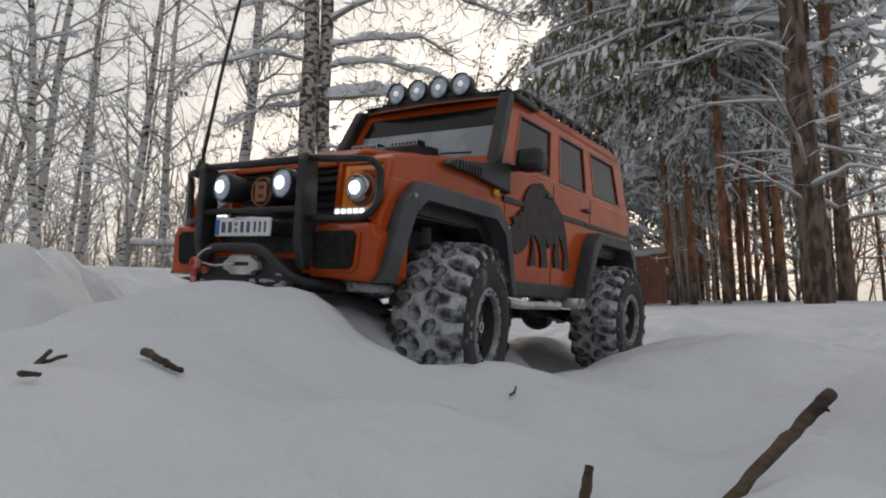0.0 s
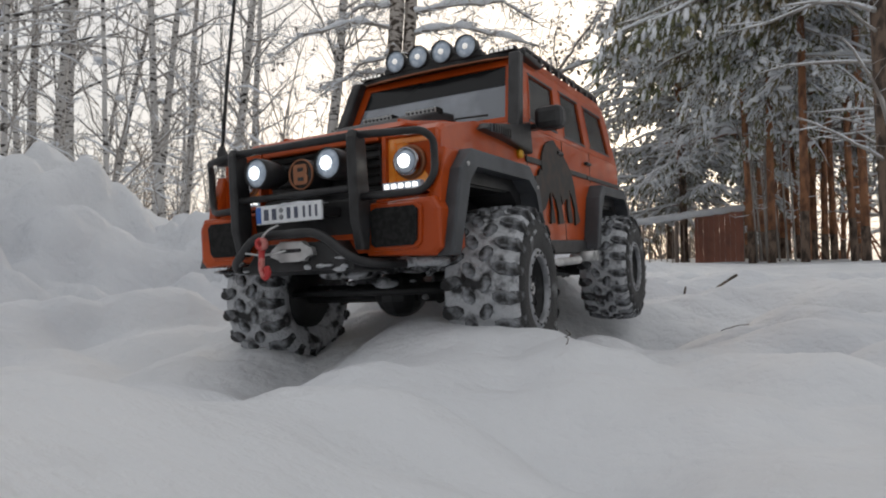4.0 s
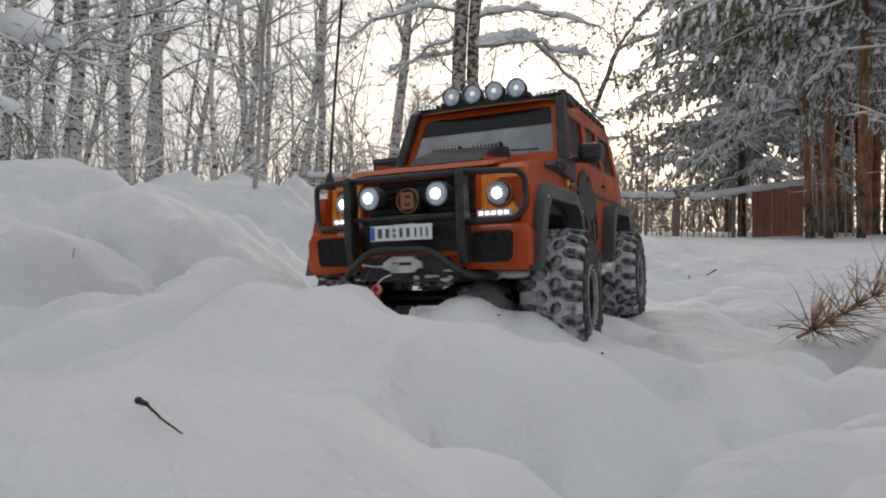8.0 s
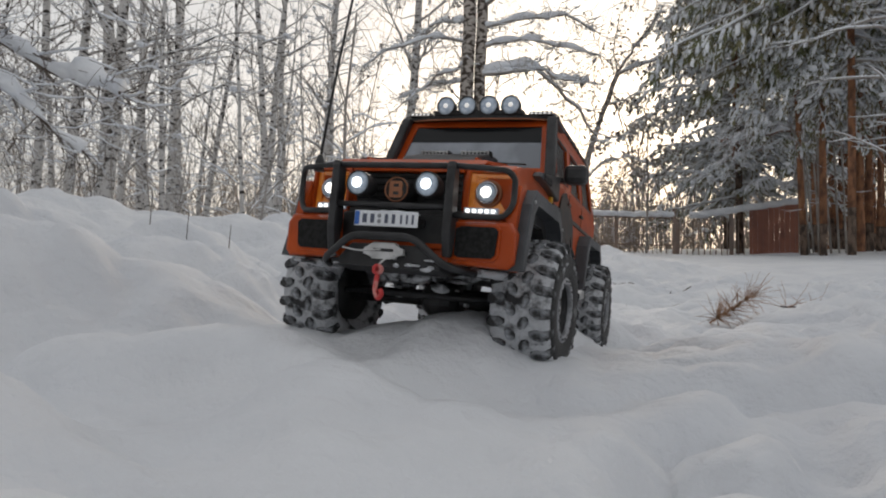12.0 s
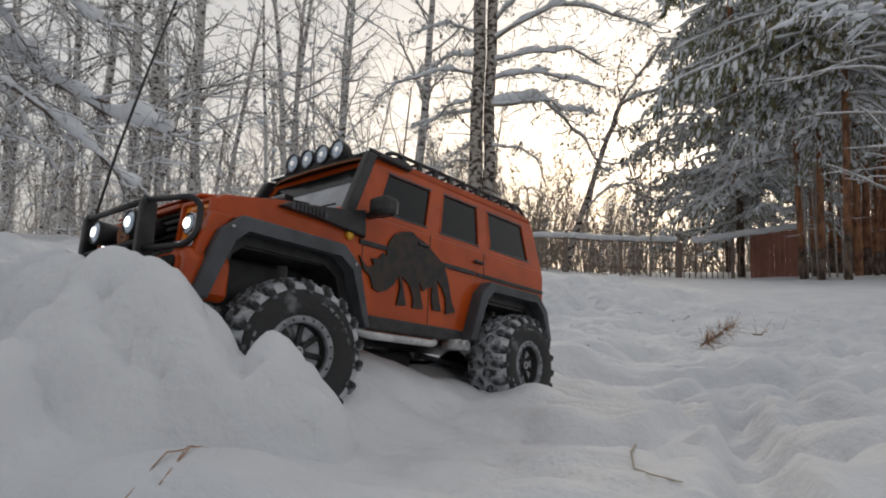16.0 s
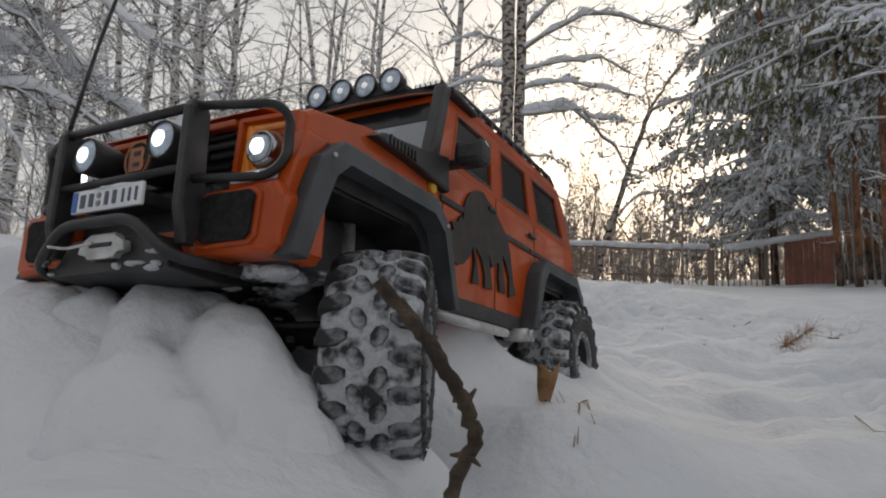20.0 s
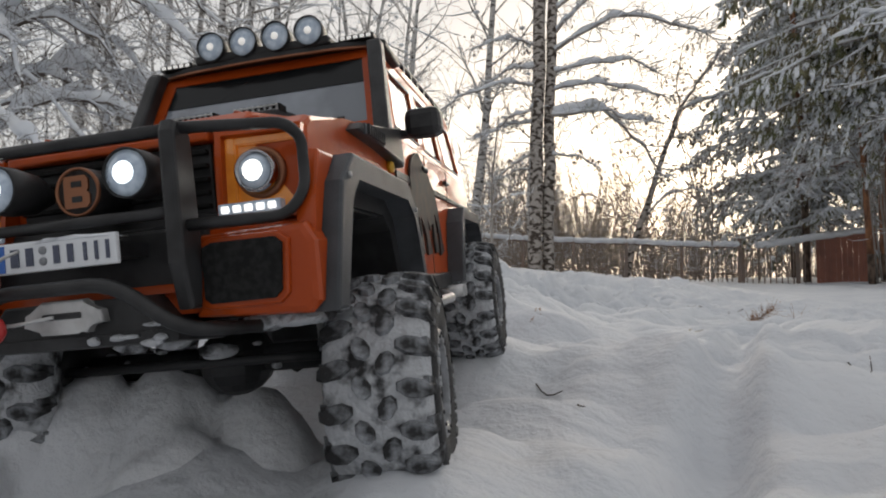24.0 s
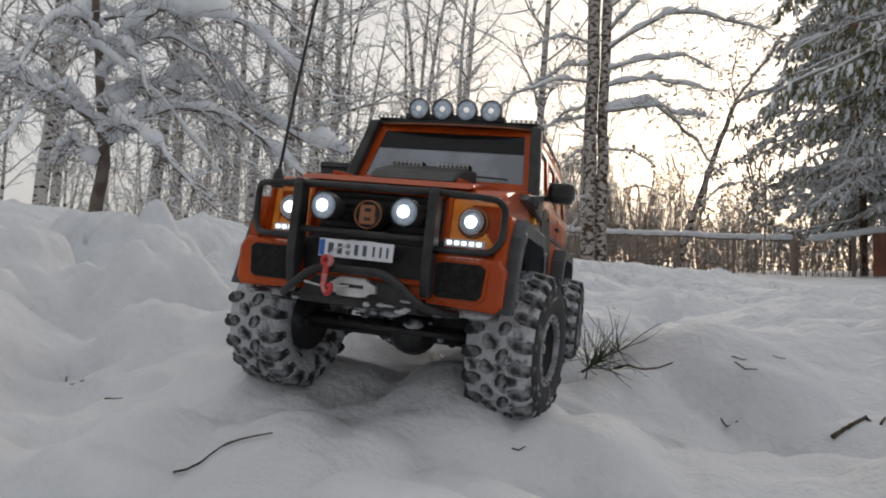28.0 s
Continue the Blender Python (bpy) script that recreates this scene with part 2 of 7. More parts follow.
def prism(outline, y0, y1, axis="y", bevel=0.0, seg=2):
    """An outline of (u, v) pushed out from y0 to y1 along an axis: y: u, v are x, z; x: y, z; z: x, y."""
    def spot(u, v, w):
        return {"y": (u, w, v), "x": (w, u, v), "z": (u, v, w)}[axis]
    bm = bmesh.new()
    a = [bm.verts.new(spot(u, v, y0)) for u, v in outline]
    b = [bm.verts.new(spot(u, v, y1)) for u, v in outline]
    n = len(outline)
    caps = [bm.faces.new(a), bm.faces.new(b)]
    for i in range(n):
        bm.faces.new((a[i], a[(i + 1) % n], b[(i + 1) % n], b[i]))
    if not bevel and n > 4:
        bmesh.ops.delete(bm, geom=caps, context="FACES_ONLY")
        for ring in (a, b):
            for tri in tessellate_polygon([[(u, v, 0) for u, v in outline]]):
                bm.faces.new([ring[i] for i in tri])
    if bevel:
        rim = [e for f in caps for e in f.edges]
        bmesh.ops.bevel(bm, geom=rim, offset=bevel, segments=seg, affect="EDGES", profile=0.5)
    bmesh.ops.triangulate(bm, faces=[f for f in bm.faces if len(f.verts) > 4])
    bmesh.ops.recalc_face_normals(bm, faces=bm.faces[:])
    return bm


def tube_arrays(path, radii, sides=6, close=True):
    p = np.asarray(path, float)
    r = np.broadcast_to(np.asarray(radii, float), (len(p),))
    d = np.gradient(p, axis=0)
    d /= np.linalg.norm(d, axis=1, keepdims=True) + 1e-12
    ref = np.where(np.abs(d[:, 2:3]) < 0.9, np.array([[0, 0, 1.0]]), np.array([[1.0, 0, 0]]))
    if np.abs(d[:, 2]).max() > 0.9 and np.abs(d[:, 2]).min() < 0.9:
        mean = d.mean(0)
        ref = np.tile(np.array([1.0, 0, 0]) if abs(mean[0]) < 0.6 else np.array([0, 1.0, 0]), (len(p), 1))
    u = np.cross(ref, d)
    u /= np.linalg.norm(u, axis=1, keepdims=True) + 1e-12
    w = np.cross(d, u)
    a = np.linspace(0, 2 * np.pi, sides, endpoint=False)
    v = p[:, None] + r[:, None, None] * (np.cos(a)[None, :, None] * u[:, None] + np.sin(a)[None, :, None] * w[:, None])
    v = v.reshape(-1, 3)
    f = []
    for i in range(len(p) - 1):
        for k in range(sides):
            k2 = (k + 1) % sides
            f.append((i * sides + k, i * sides + k2, (i + 1) * sides + k2, (i + 1) * sides + k))
    if close:
        f.append(tuple(range(sides))[::-1])
        f.append(tuple((len(p) - 1) * sides + k for k in range(sides)))
    return v, f


class Pile:
    """Gathers pieces of geometry into one mesh."""
    def __init__(self):
        self.v, self.f, self.n = [], [], 0

    def add(self, v, f):
        self.v.append(np.asarray(v))
        self.f.extend(tuple(i + self.n for i in q) for q in f)
        self.n += len(v)

    def tube(self, path, radii, sides=5, close=True):
        self.add(*tube_arrays(path, radii, sides, close))

    def mesh(self, name, smooth=True):
        return mesh_of(name, np.concatenate(self.v), self.f, smooth)


def bent(points, r):
    """Rounds the corners of a rod's line."""
    p = [np.array(q, float) for q in points]
    out = [p[0]]
    for a, b, c in zip(p, p[1:], p[2:]):
        u, v = (a - b), (c - b)
        k = min(r, np.linalg.norm(u) * 0.45, np.linalg.norm(v) * 0.45)
        s, e = b + u / np.linalg.norm(u) * k, b + v / np.linalg.norm(v) * k
        out += [(1 - t) ** 2 * s + 2 * t * (1 - t) * b + t * t * e for t in (0, 0.25, 0.5, 0.75, 1)]
    return out + [p[-1]]


def rod(points, radius, corner=0.01, sides=10):
    v, f = tube_arrays(bent(points, corner) if len(points) > 2 else points, radius, sides)
    return mesh_of("rod", v, f, True)


def lathe(profile, steps=24, axis="x", caps=True):
    """A profile of (along, radius) turned round an axis."""
    v, f = [], []
    for a, r in profile:
        for k in range(steps):
            c, s = math.cos(2 * math.pi * k / steps), math.sin(2 * math.pi * k / steps)
            v.append({"x": (a, r * c, r * s), "y": (r * c, a, r * s), "z": (r * c, r * s, a)}[axis])
    n = len(profile)
    for i in range(n - 1):
        for k in range(steps):
            k2 = (k + 1) % steps
            f.append((i * steps + k, i * steps + k2, (i + 1) * steps + k2, (i + 1) * steps + k))
    if caps:
        f.append(tuple(range(steps))[::-1])
        f.append(tuple((n - 1) * steps + k for k in range(steps)))
    return mesh_of("lathe", v, f, True)


# ---- noise for the snow ----
def lattice(seed, n=256):
    return np.random.RandomState(seed).rand(n, n)


LATTICES = [lattice(k) for k in range(6)]


def soft_noise(x, y, scale, layer=0):
    g = LATTICES[layer % 6]
    u, v = np.asarray(x) / scale + 1000.3, np.asarray(y) / scale + 1000.7
    i, j = np.floor(u).astype(int), np.floor(v).astype(int)
    a, b = u - i, v - j
    a, b = a * a * a * (a * (a * 6 - 15) + 10), b * b * b * (b * (b * 6 - 15) + 10)
    n = g.shape[0]
    q = lambda di, dj: g[(i + di) % n, (j + dj) % n]
    return (q(0, 0) * (1 - a) + q(1, 0) * a) * (1 - b) + (q(0, 1) * (1 - a) + q(1, 1) * a) * b - 0.5


def step(a, b, x):
    t = np.clip((np.asarray(x, float) - a) / (b - a), 0, 1)
    return t * t * (3 - 2 * t)


# ---- the ground ----
LANE_Y = [-9.0, -5.0, -4.1, -3.87, -3.53, -3.2, -3.0, -2.85, -2.78, -2.62, -2.5, -2.3, -2.0, -1.82, -1.58, -1.3, -1.2, -1.0, -0.7, -0.45, -0.1, 0.1, 0.36, 0.7, 1.2, 3.0]
LANE_Z = [-0.3, -0.17, -0.122, -0.108, -0.058, -0.018, 0.02, 0.02, 0.015, 0.05, 0.05, 0.042, 0.055, 0.08, 0.08, 0.085, 0.08, 0.06, 0.062, 0.068, 0.09, 0.105, 0.13, 0.135, 0.165, 0.29]
BEND_Y = [-9.0, -3.87, -3.33, -2.75, -2.2, -1.6, -1.28, -0.85, -0.45, 0.0, 0.28, 0.66, 1.2, 3.0]
BEND_X = [-0.45, -0.62, -0.68, -0.75, -0.59, -0.45, -0.41, -0.34, -0.24, -0.22, -0.13, 0.02, 0.25, 1.1]
# a shallow trodden trough beside the lane: y, its middle in x, its floor
TROUGH_Y = [-5.2, -4.53, -4.09, -3.64, -3.3, -3.1, -2.85, -2.4, -2.13, -1.94, -1.73, -1.43, -1.18, -0.66, -0.36, 0.0, 0.4]
TROUGH_X = [-0.36, -0.375, -0.396, -0.477, -0.58, -0.54, -0.37, -0.34, -0.35, -0.313, -0.3, -0.222, -0.205, -0.2, -0.1, 0.0, 0.1]
TROUGH_Z = [-0.13, -0.096, -0.07, -0.02, 0.0, 0.04, 0.04, 0.04, 0.036, 0.034, 0.048, 0.038, 0.052, 0.046, 0.054, 0.09, 0.3]
# heaps and hollows of the bank, of the lane and of its ruts: x, y, radius along x, along y, height
BANK_HEAPS = [
    (-1.0, -2.58, 0.25, 0.22, 0.135), (-0.93, -2.84, 0.15, 0.13, 0.085), (-0.84, -3.02, 0.14, 0.09, 0.045), (-0.80, -1.15, 0.16, 0.14, 0.06), (-0.95, -1.75, 0.2, 0.2, 0.02), (-1.05, -0.75, 0.2, 0.18, 0.08),
    (-1.45, 1.9, 0.9, 0.7, -0.16), (-0.65, 1.5, 0.45, 0.35, -0.05), (-1.2, -1.42, 0.30, 0.24, -0.085), (-1.17, -2.6, 0.22, 0.16, -0.05), (-1.9, -2.85, 0.5, 0.4, -0.09), (-2.3, -3.3, 0.4, 0.4, -0.05),
    (-1.2, -0.52, 0.3, 0.25, 0.045), (-1.55, 0.25, 0.4, 0.35, 0.06), (-2.65, -1.75, 0.7, 0.5, -0.07), (-1.0, -2.54, 0.13, 0.10, 0.025),
    (-0.78, 0.49, 0.13, 0.10, -0.045), (-0.52, 0.62, 0.08, 0.08, -0.04),
]
LANE_HEAPS = [
    (-0.07, 0.33, 0.14, 0.09, 0.025), (-0.27, 0.50, 0.17, 0.16, 0.055), (-0.36, -0.10, 0.12, 0.14, 0.02), (-0.10, 0.10, 0.14, 0.2, 0.02), (-0.62, -1.80, 0.13, 0.15, 0.02), (0.18, -0.45, 0.22, 0.2, 0.03),
    (-0.02, -1.55, 0.2, 0.25, 0.02), (-0.15, -2.2, 0.18, 0.2, 0.02), (-0.85, -3.60, 0.12, 0.15, 0.03), (-0.20, -0.20, 0.055, 0.11, -0.045), (-0.15, 0.45, 0.10, 0.08, 0.022), (-0.03, 0.35, 0.09, 0.05, 0.022),
    (0.04, 0.10, 0.07, 0.05, 0.014),
]
RUT_HEAPS = [
    (-0.56, -3.52, 0.10, 0.10, 0.034), (-0.72, -2.97, 0.08, 0.05, 0.03), (-0.669, -2.785, 0.05, 0.05, -0.012), (-0.70, -2.59, 0.05, 0.05, 0.032), (-0.63, -2.635, 0.05, 0.06, -0.018), (-0.27, -1.05, 0.08, 0.12, 0.02),
    (-0.29, -1.62, 0.07, 0.10, 0.02), (0.036, 0.172, 0.03, 0.03, -0.012), (-0.435, -1.485, 0.06, 0.05, -0.032), (-0.345, -1.44, 0.045, 0.06, 0.012), (-0.20, -1.82, 0.12, 0.14, -0.022), (-0.42, -1.50, 0.05, 0.05, -0.014),
    (0.082, 0.145, 0.05, 0.036, 0.042),
]
# deep old footprints with steep walls: x, y, radius along x, along y, depth
PRINTS = [(-0.555, -2.015, 0.055, 0.045, 0.032), (-0.46, -1.16, 0.060, 0.095, 0.035), (-0.54, -2.10, 0.075, 0.06, 0.028), (-0.185, -0.09, 0.055, 0.09, 0.045), (-0.335, -1.50, 0.04, 0.045, 0.028), (-0.70, -0.55, 0.08, 0.12, 0.03), (-0.82, -1.45, 0.09, 0.07, 0.03), (0.22, -1.45, 0.06, 0.10, 0.025), (0.10, -1.95, 0.06, 0.10, 0.02), (-0.05, -2.55, 0.06, 0.09, 0.02)]
# how the driven snow rises and sinks along the two wheel lines and between them, every 0.2 m from y = -4.4
RISE_Y = np.arange(-4.4, 0.81, 0.2)
RISE_RIGHT = [-0.005, 0.0, 0.019, 0.032, -0.007, -0.019, -0.023, -0.030, -0.003, -0.05, -0.05, -0.05, -0.027, -0.018, -0.028, -0.04, -0.001, -0.017, -0.024, -0.021, -0.022, -0.028, 0.015, 0.025, 0.005, 0.0, 0.0]
RISE_MIDDLE = [-0.006, 0.0, 0.012, 0.016, 0.018, 0.012, -0.005, -0.011, 0.013, -0.005, 0.047, 0.017, -0.009, -0.018, -0.011, 0.008, 0.03, 0.003, 0.073, 0.02, -0.008, 0.006, 0.027, 0.016, 0.014, 0.03, 0.025]
RISE_LEFT = [-0.016, -0.02, 0.008, -0.004, -0.018, 0.02, 0.001, 0.004, 0.006, -0.002, -0.013, -0.04, 0.001, -0.001, -0.011, 0.012, -0.007, 0.012, 0.005, 0.001, 0.018, -0.014, -0.063, 0.001, 0.004, 0.001, 0.001]


def cell_puffs(x, y, size, layer, least=0.45):
    """Rounded clods side by side: the highest of the domes round each point, 0 to 1."""
    g, h = LATTICES[layer % 6], LATTICES[(layer + 1) % 6]
    u, v = np.asarray(x, float) / size + 500.2, np.asarray(y, float) / size + 500.6
    i, j = np.floor(u).astype(int), np.floor(v).astype(int)
    top = np.zeros(np.broadcast(u, v).shape)
    for di in (-1, 0, 1):
        for dj in (-1, 0, 1):
            a, b = (i + di) % 256, (j + dj) % 256
            r = least + (0.95 - least) * g[b, a]
            d2 = (u - (i + di) - g[a, b]) ** 2 + (v - (j + dj) - h[a, b]) ** 2
            top = np.maximum(top, np.sqrt(np.maximum(1 - d2 / (r * r), 0)) * (0.4 + 0.6 * h[b, a]) * r)
    return top


def snow_height(x, y):
    x, y = np.asarray(x, float), np.asarray(y, float)
    lane = np.interp(y, LANE_Y, LANE_Z)
    far = np.maximum(y - 1.2, 0)
    z = np.where(y < 1.2, lane, 0.165 + 0.075 * np.minimum(far, 26) + 0.02 * np.maximum(far - 26, 0))
    side = x - np.interp(y, BEND_Y, BEND_X)
    amp = np.interp(y, [-9, -4, -2.5, -0.5, 1.0, 4.0, 9.0], [0.12, 0.12, 0.13, 0.20, 0.15, 0.10, 0.05])
    left = -side
    z = z + amp * step(0.25, 1.25, left) + 0.065 * np.clip(left - 1.2, 0, 7)
    right = np.clip(side - 0.4, 0, 6)
    z = z + 0.012 * right
    off = step(0.1, 0.45, np.abs(side))
    far_off = np.maximum(np.maximum(-1.9 - x, x - 1.1), np.maximum(-5.0 - y, y - 1.6))
    keep = 1 - step(0.5, 2.5, far_off)
    lumps = soft_noise(x, y, 0.47, 0) * 0.09 + soft_noise(x + 0.3 * y, y, 0.21, 1) * 0.05 + soft_noise(x, y, 0.1, 2) * 0.016
    puffs = np.abs(soft_noise(x, y - 0.4 * x, 0.36, 4)) * 0.15 + np.abs(soft_noise(x - 0.5 * y, y, 0.17, 5)) * 0.075 + np.abs(soft_noise(x, y, 0.085, 1)) * 0.03 - 0.05
    rough = 1.0 - 0.75 * step(0.15, 0.5, side)
    z = z + (lumps + puffs) * (0.35 + 0.65 * off) * rough * (0.25 + 0.75 * keep)
    z = z + soft_noise(x, y, 2.3, 3) * 0.10 * step(0.5, 2.0, np.abs(side)) * (1 + 0.8 * step(6, 12, y))
    z = z + (np.abs(soft_noise(x, y, 0.15, 2)) * 0.02 + np.abs(soft_noise(x + 0.4 * y, y, 0.075, 3)) * 0.012 - 0.01) * step(0.25, 0.7, side) * keep * 0.5
    z = z + np.interp(y, [-2.9, -2.4, -2.0, -1.6, -1.2, -0.95, -0.7, -0.4], [0, -0.012, -0.03, -0.045, -0.02, 0.045, 0.012, 0]) * step(-0.22, 0.0, x) * (1 - step(1.2, 2.2, x))
    for hx, hy, rx, ry, h in BANK_HEAPS + LANE_HEAPS + RUT_HEAPS:
        z = z + h * np.exp(-((x - hx) / rx) ** 2 - ((y - hy) / ry) ** 2)
    # the old wheel track
    track = x - np.interp(y, [-3.9, -3.28, -2.8, -2.0, -1.06, -0.6], [-0.50, -0.443, -0.36, -0.20, -0.02, 0.02])
    z = z + (0.008 * np.exp(-((np.abs(track) - 0.04) / 0.018) ** 2) - 0.024 * np.exp(-(track / 0.022) ** 4)) * step(-3.9, -3.5, y) * (1 - step(-1.9, -1.3, y))
    gap = x - np.interp(y, TROUGH_Y, TROUGH_X)
    over = np.maximum(z - np.interp(y, TROUGH_Y, TROUGH_Z), 0)
    z = z - over * np.exp(-(gap / np.where(gap > 0, 0.24, 0.10)) ** 2) * step(-5.2, -4.9, y) * (1 - step(0.0, 0.25, y))
    fluff = np.abs(soft_noise(x + 0.2 * y, y, 0.11, 0)) * 0.034 + np.abs(soft_noise(x, y - 0.3 * x, 0.055, 4)) * 0.014 - 0.014
    calm = step(0.32, 0.58, side)
    z = z + fluff * (1 - 0.7 * calm) * (1 - step(2.0, 3.0, np.abs(y + 2.0) - 2.5))
    # broken puffy snow on the bank, trodden clods on the other side, small crumbs everywhere
    wx, wy = x + soft_noise(x, y, 0.12, 1) * 0.07, y + soft_noise(x, y, 0.12, 3) * 0.07
    bank = step(0.16, 0.5, -side) * (1 - step(7.0, 10.0, y))
    trod = step(0.30, 0.6, side) * (1 - step(8.0, 12.0, y))
    patch = step(-0.15, 0.2, soft_noise(x, y, 0.6, 2))
    fine, mid = 1 - step(0.4, 1.6, far_off), 1 - step(2.0, 6.0, far_off)
    z = z + bank * ((cell_puffs(wx, wy, 0.34, 0) - 0.3) * 0.12 * mid + (cell_puffs(wx, wy, 0.15, 2) - 0.3) * 0.10 * (0.3 + 0.7 * patch) * fine + (cell_puffs(wx, wy, 0.06, 4) - 0.3) * 0.05 * patch * fine)
    z = z + trod * ((cell_puffs(wx, wy, 0.17, 1) - 0.35) * 0.026 * (0.4 * mid + 0.6 * fine) + (cell_puffs(wx, wy, 0.08, 3) - 0.35) * 0.034 * (0.4 + 0.6 * patch) * fine + (cell_puffs(wx, wy, 0.042, 0) - 0.35) * 0.035 * fine + (cell_puffs(wx, wy, 0.5, 2) - 0.35) * 0.04 * (1 - fine) * mid)
    zone = 1 - step(0.5, 1.5, np.abs(y + 2.0) - 2.5)
    clods = ((cell_puffs(wx, wy, 0.14, 5) - 0.45) * 0.085 + (cell_puffs(wx, wy, 0.066, 4) - 0.45) * 0.035) * zone * (0.4 + 0.6 * patch) * (1 - 0.8 * calm)
    z = z + clods - 0.85 * np.maximum(clods, 0) * np.exp(-(gap / 0.13) ** 2)
    for hx, hy, rx, ry, h in PRINTS:
        z = z - h * np.exp(-(((wx - hx) / rx) ** 2 + ((wy - hy) / ry) ** 2) ** 2)
    inner, outer = step(-0.13, 0.0, side), step(0.0, 0.12, side)
    z = z + np.interp(y, RISE_Y, RISE_RIGHT) * (1 - inner) * step(-0.42, -0.18, side) + np.interp(y, RISE_Y, RISE_MIDDLE) * inner * (1 - outer) + np.interp(y, RISE_Y, RISE_LEFT) * outer * (1 - step(0.16, 0.30, side))
    return z


def spread(dense_from, dense_to, pitch, low, high, growth=1.05):
    c = list(np.arange(dense_from, dense_to + pitch / 2, pitch))
    s = pitch
    while c[-1] < high:
        s *= growth
        c.append(c[-1] + s)
    s = pitch
    while c[0] > low:
        s *= growth
        c.insert(0, c[0] - s)
    return np.array(c)


def build_ground():
    gx = spread(-1.9, 1.1, 0.0125, -400, 400)
    gy = spread(-5.0, 1.6, 0.0125, -300, 700)
    xx, yy = np.meshgrid(gx, gy)
    v = np.c_[xx.ravel(), yy.ravel(), snow_height(xx, yy).ravel()]
    nx, ny = len(gx), len(gy)
    i = (np.arange(ny - 1)[:, None] * nx + np.arange(nx - 1)[None, :]).ravel()
    f = np.c_[i, i + 1, i + nx + 1, i + nx]
    me = bpy.data.meshes.new("ground")
    me.vertices.add(len(v))
    me.vertices.foreach_set("co", v.ravel())
    me.loops.add(f.size)
    me.loops.foreach_set("vertex_index", f.ravel())
    me.polygons.add(len(f))
    me.polygons.foreach_set("loop_start", np.arange(0, f.size, 4))
    me.polygons.foreach_set("loop_total", np.full(len(f), 4))
    me.polygons.foreach_set("use_smooth", np.ones(len(f), bool))
    me.update(calc_edges=True)
    me.materials.append(SNOW)
    return tagged(new("ground", me), "deep soft snow with lumps, tracks and drifts", "snow", kind="structure")


build_ground()


def ground_at(x, y):
    return float(snow_height(x, y))


# ---- the model car: x forward, y to its left, z up; tyres touch the ground near z = 0.02 ----
HUB_X, HUB_Y, TYRE_R = (0.182, -0.138), 0.098, 0.057
HUB_Z = (0.078, 0.082)


def panel_with_holes(corners, holes, inset):
    """A flat panel between four corners (u, v in 0..1) with rectangular holes and reveals of that depth; returns its mesh and a mapping."""
    a, b, c, d = (Vector(p) for p in corners)          # a: u0 v0, b: u1 v0, c: u1 v1, d: u0 v1
    nrm = (b - a).cross(d - a).normalized()

    def at(u, v, deep=0.0):
        return (a * (1 - u) + b * u) * (1 - v) + (d * (1 - u) + c * u) * v - nrm * deep
    us = sorted({0.0, 1.0, *(h[0] for h in holes), *(h[1] for h in holes)})
    vs = sorted({0.0, 1.0, *(h[2] for h in holes), *(h[3] for h in holes)})
    bm = bmesh.new()
    for u0, u1 in zip(us, us[1:]):
        for v0, v1 in zip(vs, vs[1:]):
            mu, mv = (u0 + u1) / 2, (v0 + v1) / 2
            if any(h[0] < mu < h[1] and h[2] < mv < h[3] for h in holes):
                continue
            q = [(u0, v0), (u1, v0), (u1, v1), (u0, v1)]
            bm.faces.new([bm.verts.new(at(*p)) for p in q])
            bm.faces.new([bm.verts.new(at(*p, inset)) for p in reversed(q)])
    for u0, u1, v0, v1 in [*holes, (0, 1, 0, 1)]:
        q = [(u0, v0), (u1, v0), (u1, v1), (u0, v1)]
        for p0, p1 in zip(q, q[1:] + q[:1]):
            bm.faces.new([bm.verts.new(at(*p0)), bm.verts.new(at(*p1)), bm.verts.new(at(*p1, inset)), bm.verts.new(at(*p0, inset))])
    bmesh.ops.remove_doubles(bm, verts=bm.verts[:], dist=1e-5)
    bmesh.ops.recalc_face_normals(bm, faces=bm.faces[:])
    return bm, at


def slab(at, u0, u1, v0, v1, d0, d1, bevel=0.0):
    """A thin plate in a panel's plane, from depth d0 to d1."""
    bm = bmesh.new()
    lo = [bm.verts.new(at(u, v, d0)) for u, v in ((u0, v0), (u1, v0), (u1, v1), (u0, v1))]
    hi = [bm.verts.new(at(u, v, d1)) for u, v in ((u0, v0), (u1, v0), (u1, v1), (u0, v1))]
    bm.faces.new(lo)
    bm.faces.new(hi[::-1])
    for i in range(4):
        bm.faces.new((lo[i], hi[i], hi[(i + 1) % 4], lo[(i + 1) % 4]))
    if bevel:
        bmesh.ops.bevel(bm, geom=bm.edges[:], offset=bevel, segments=2, affect="EDGES")
    bmesh.ops.recalc_face_normals(bm, faces=bm.faces[:])
    return bm


def arch(cx, z0, top, half_low, half_top, n=3):
    """The opening over a wheel, from front to rear."""
    return [(cx + half_low, z0), (cx + half_top, top - 0.008), (cx + half_top - 0.012, top), (cx - half_top + 0.012, top), (cx - half_top, top - 0.008), (cx - half_low, z0)]


def ring_strip(inner, outer, y0, y1, bevel=0.0015):
    """A band between two open lines of (x, z), pushed out in y."""
    return prism(list(inner) + list(reversed(outer)), y0, y1, bevel=bevel)


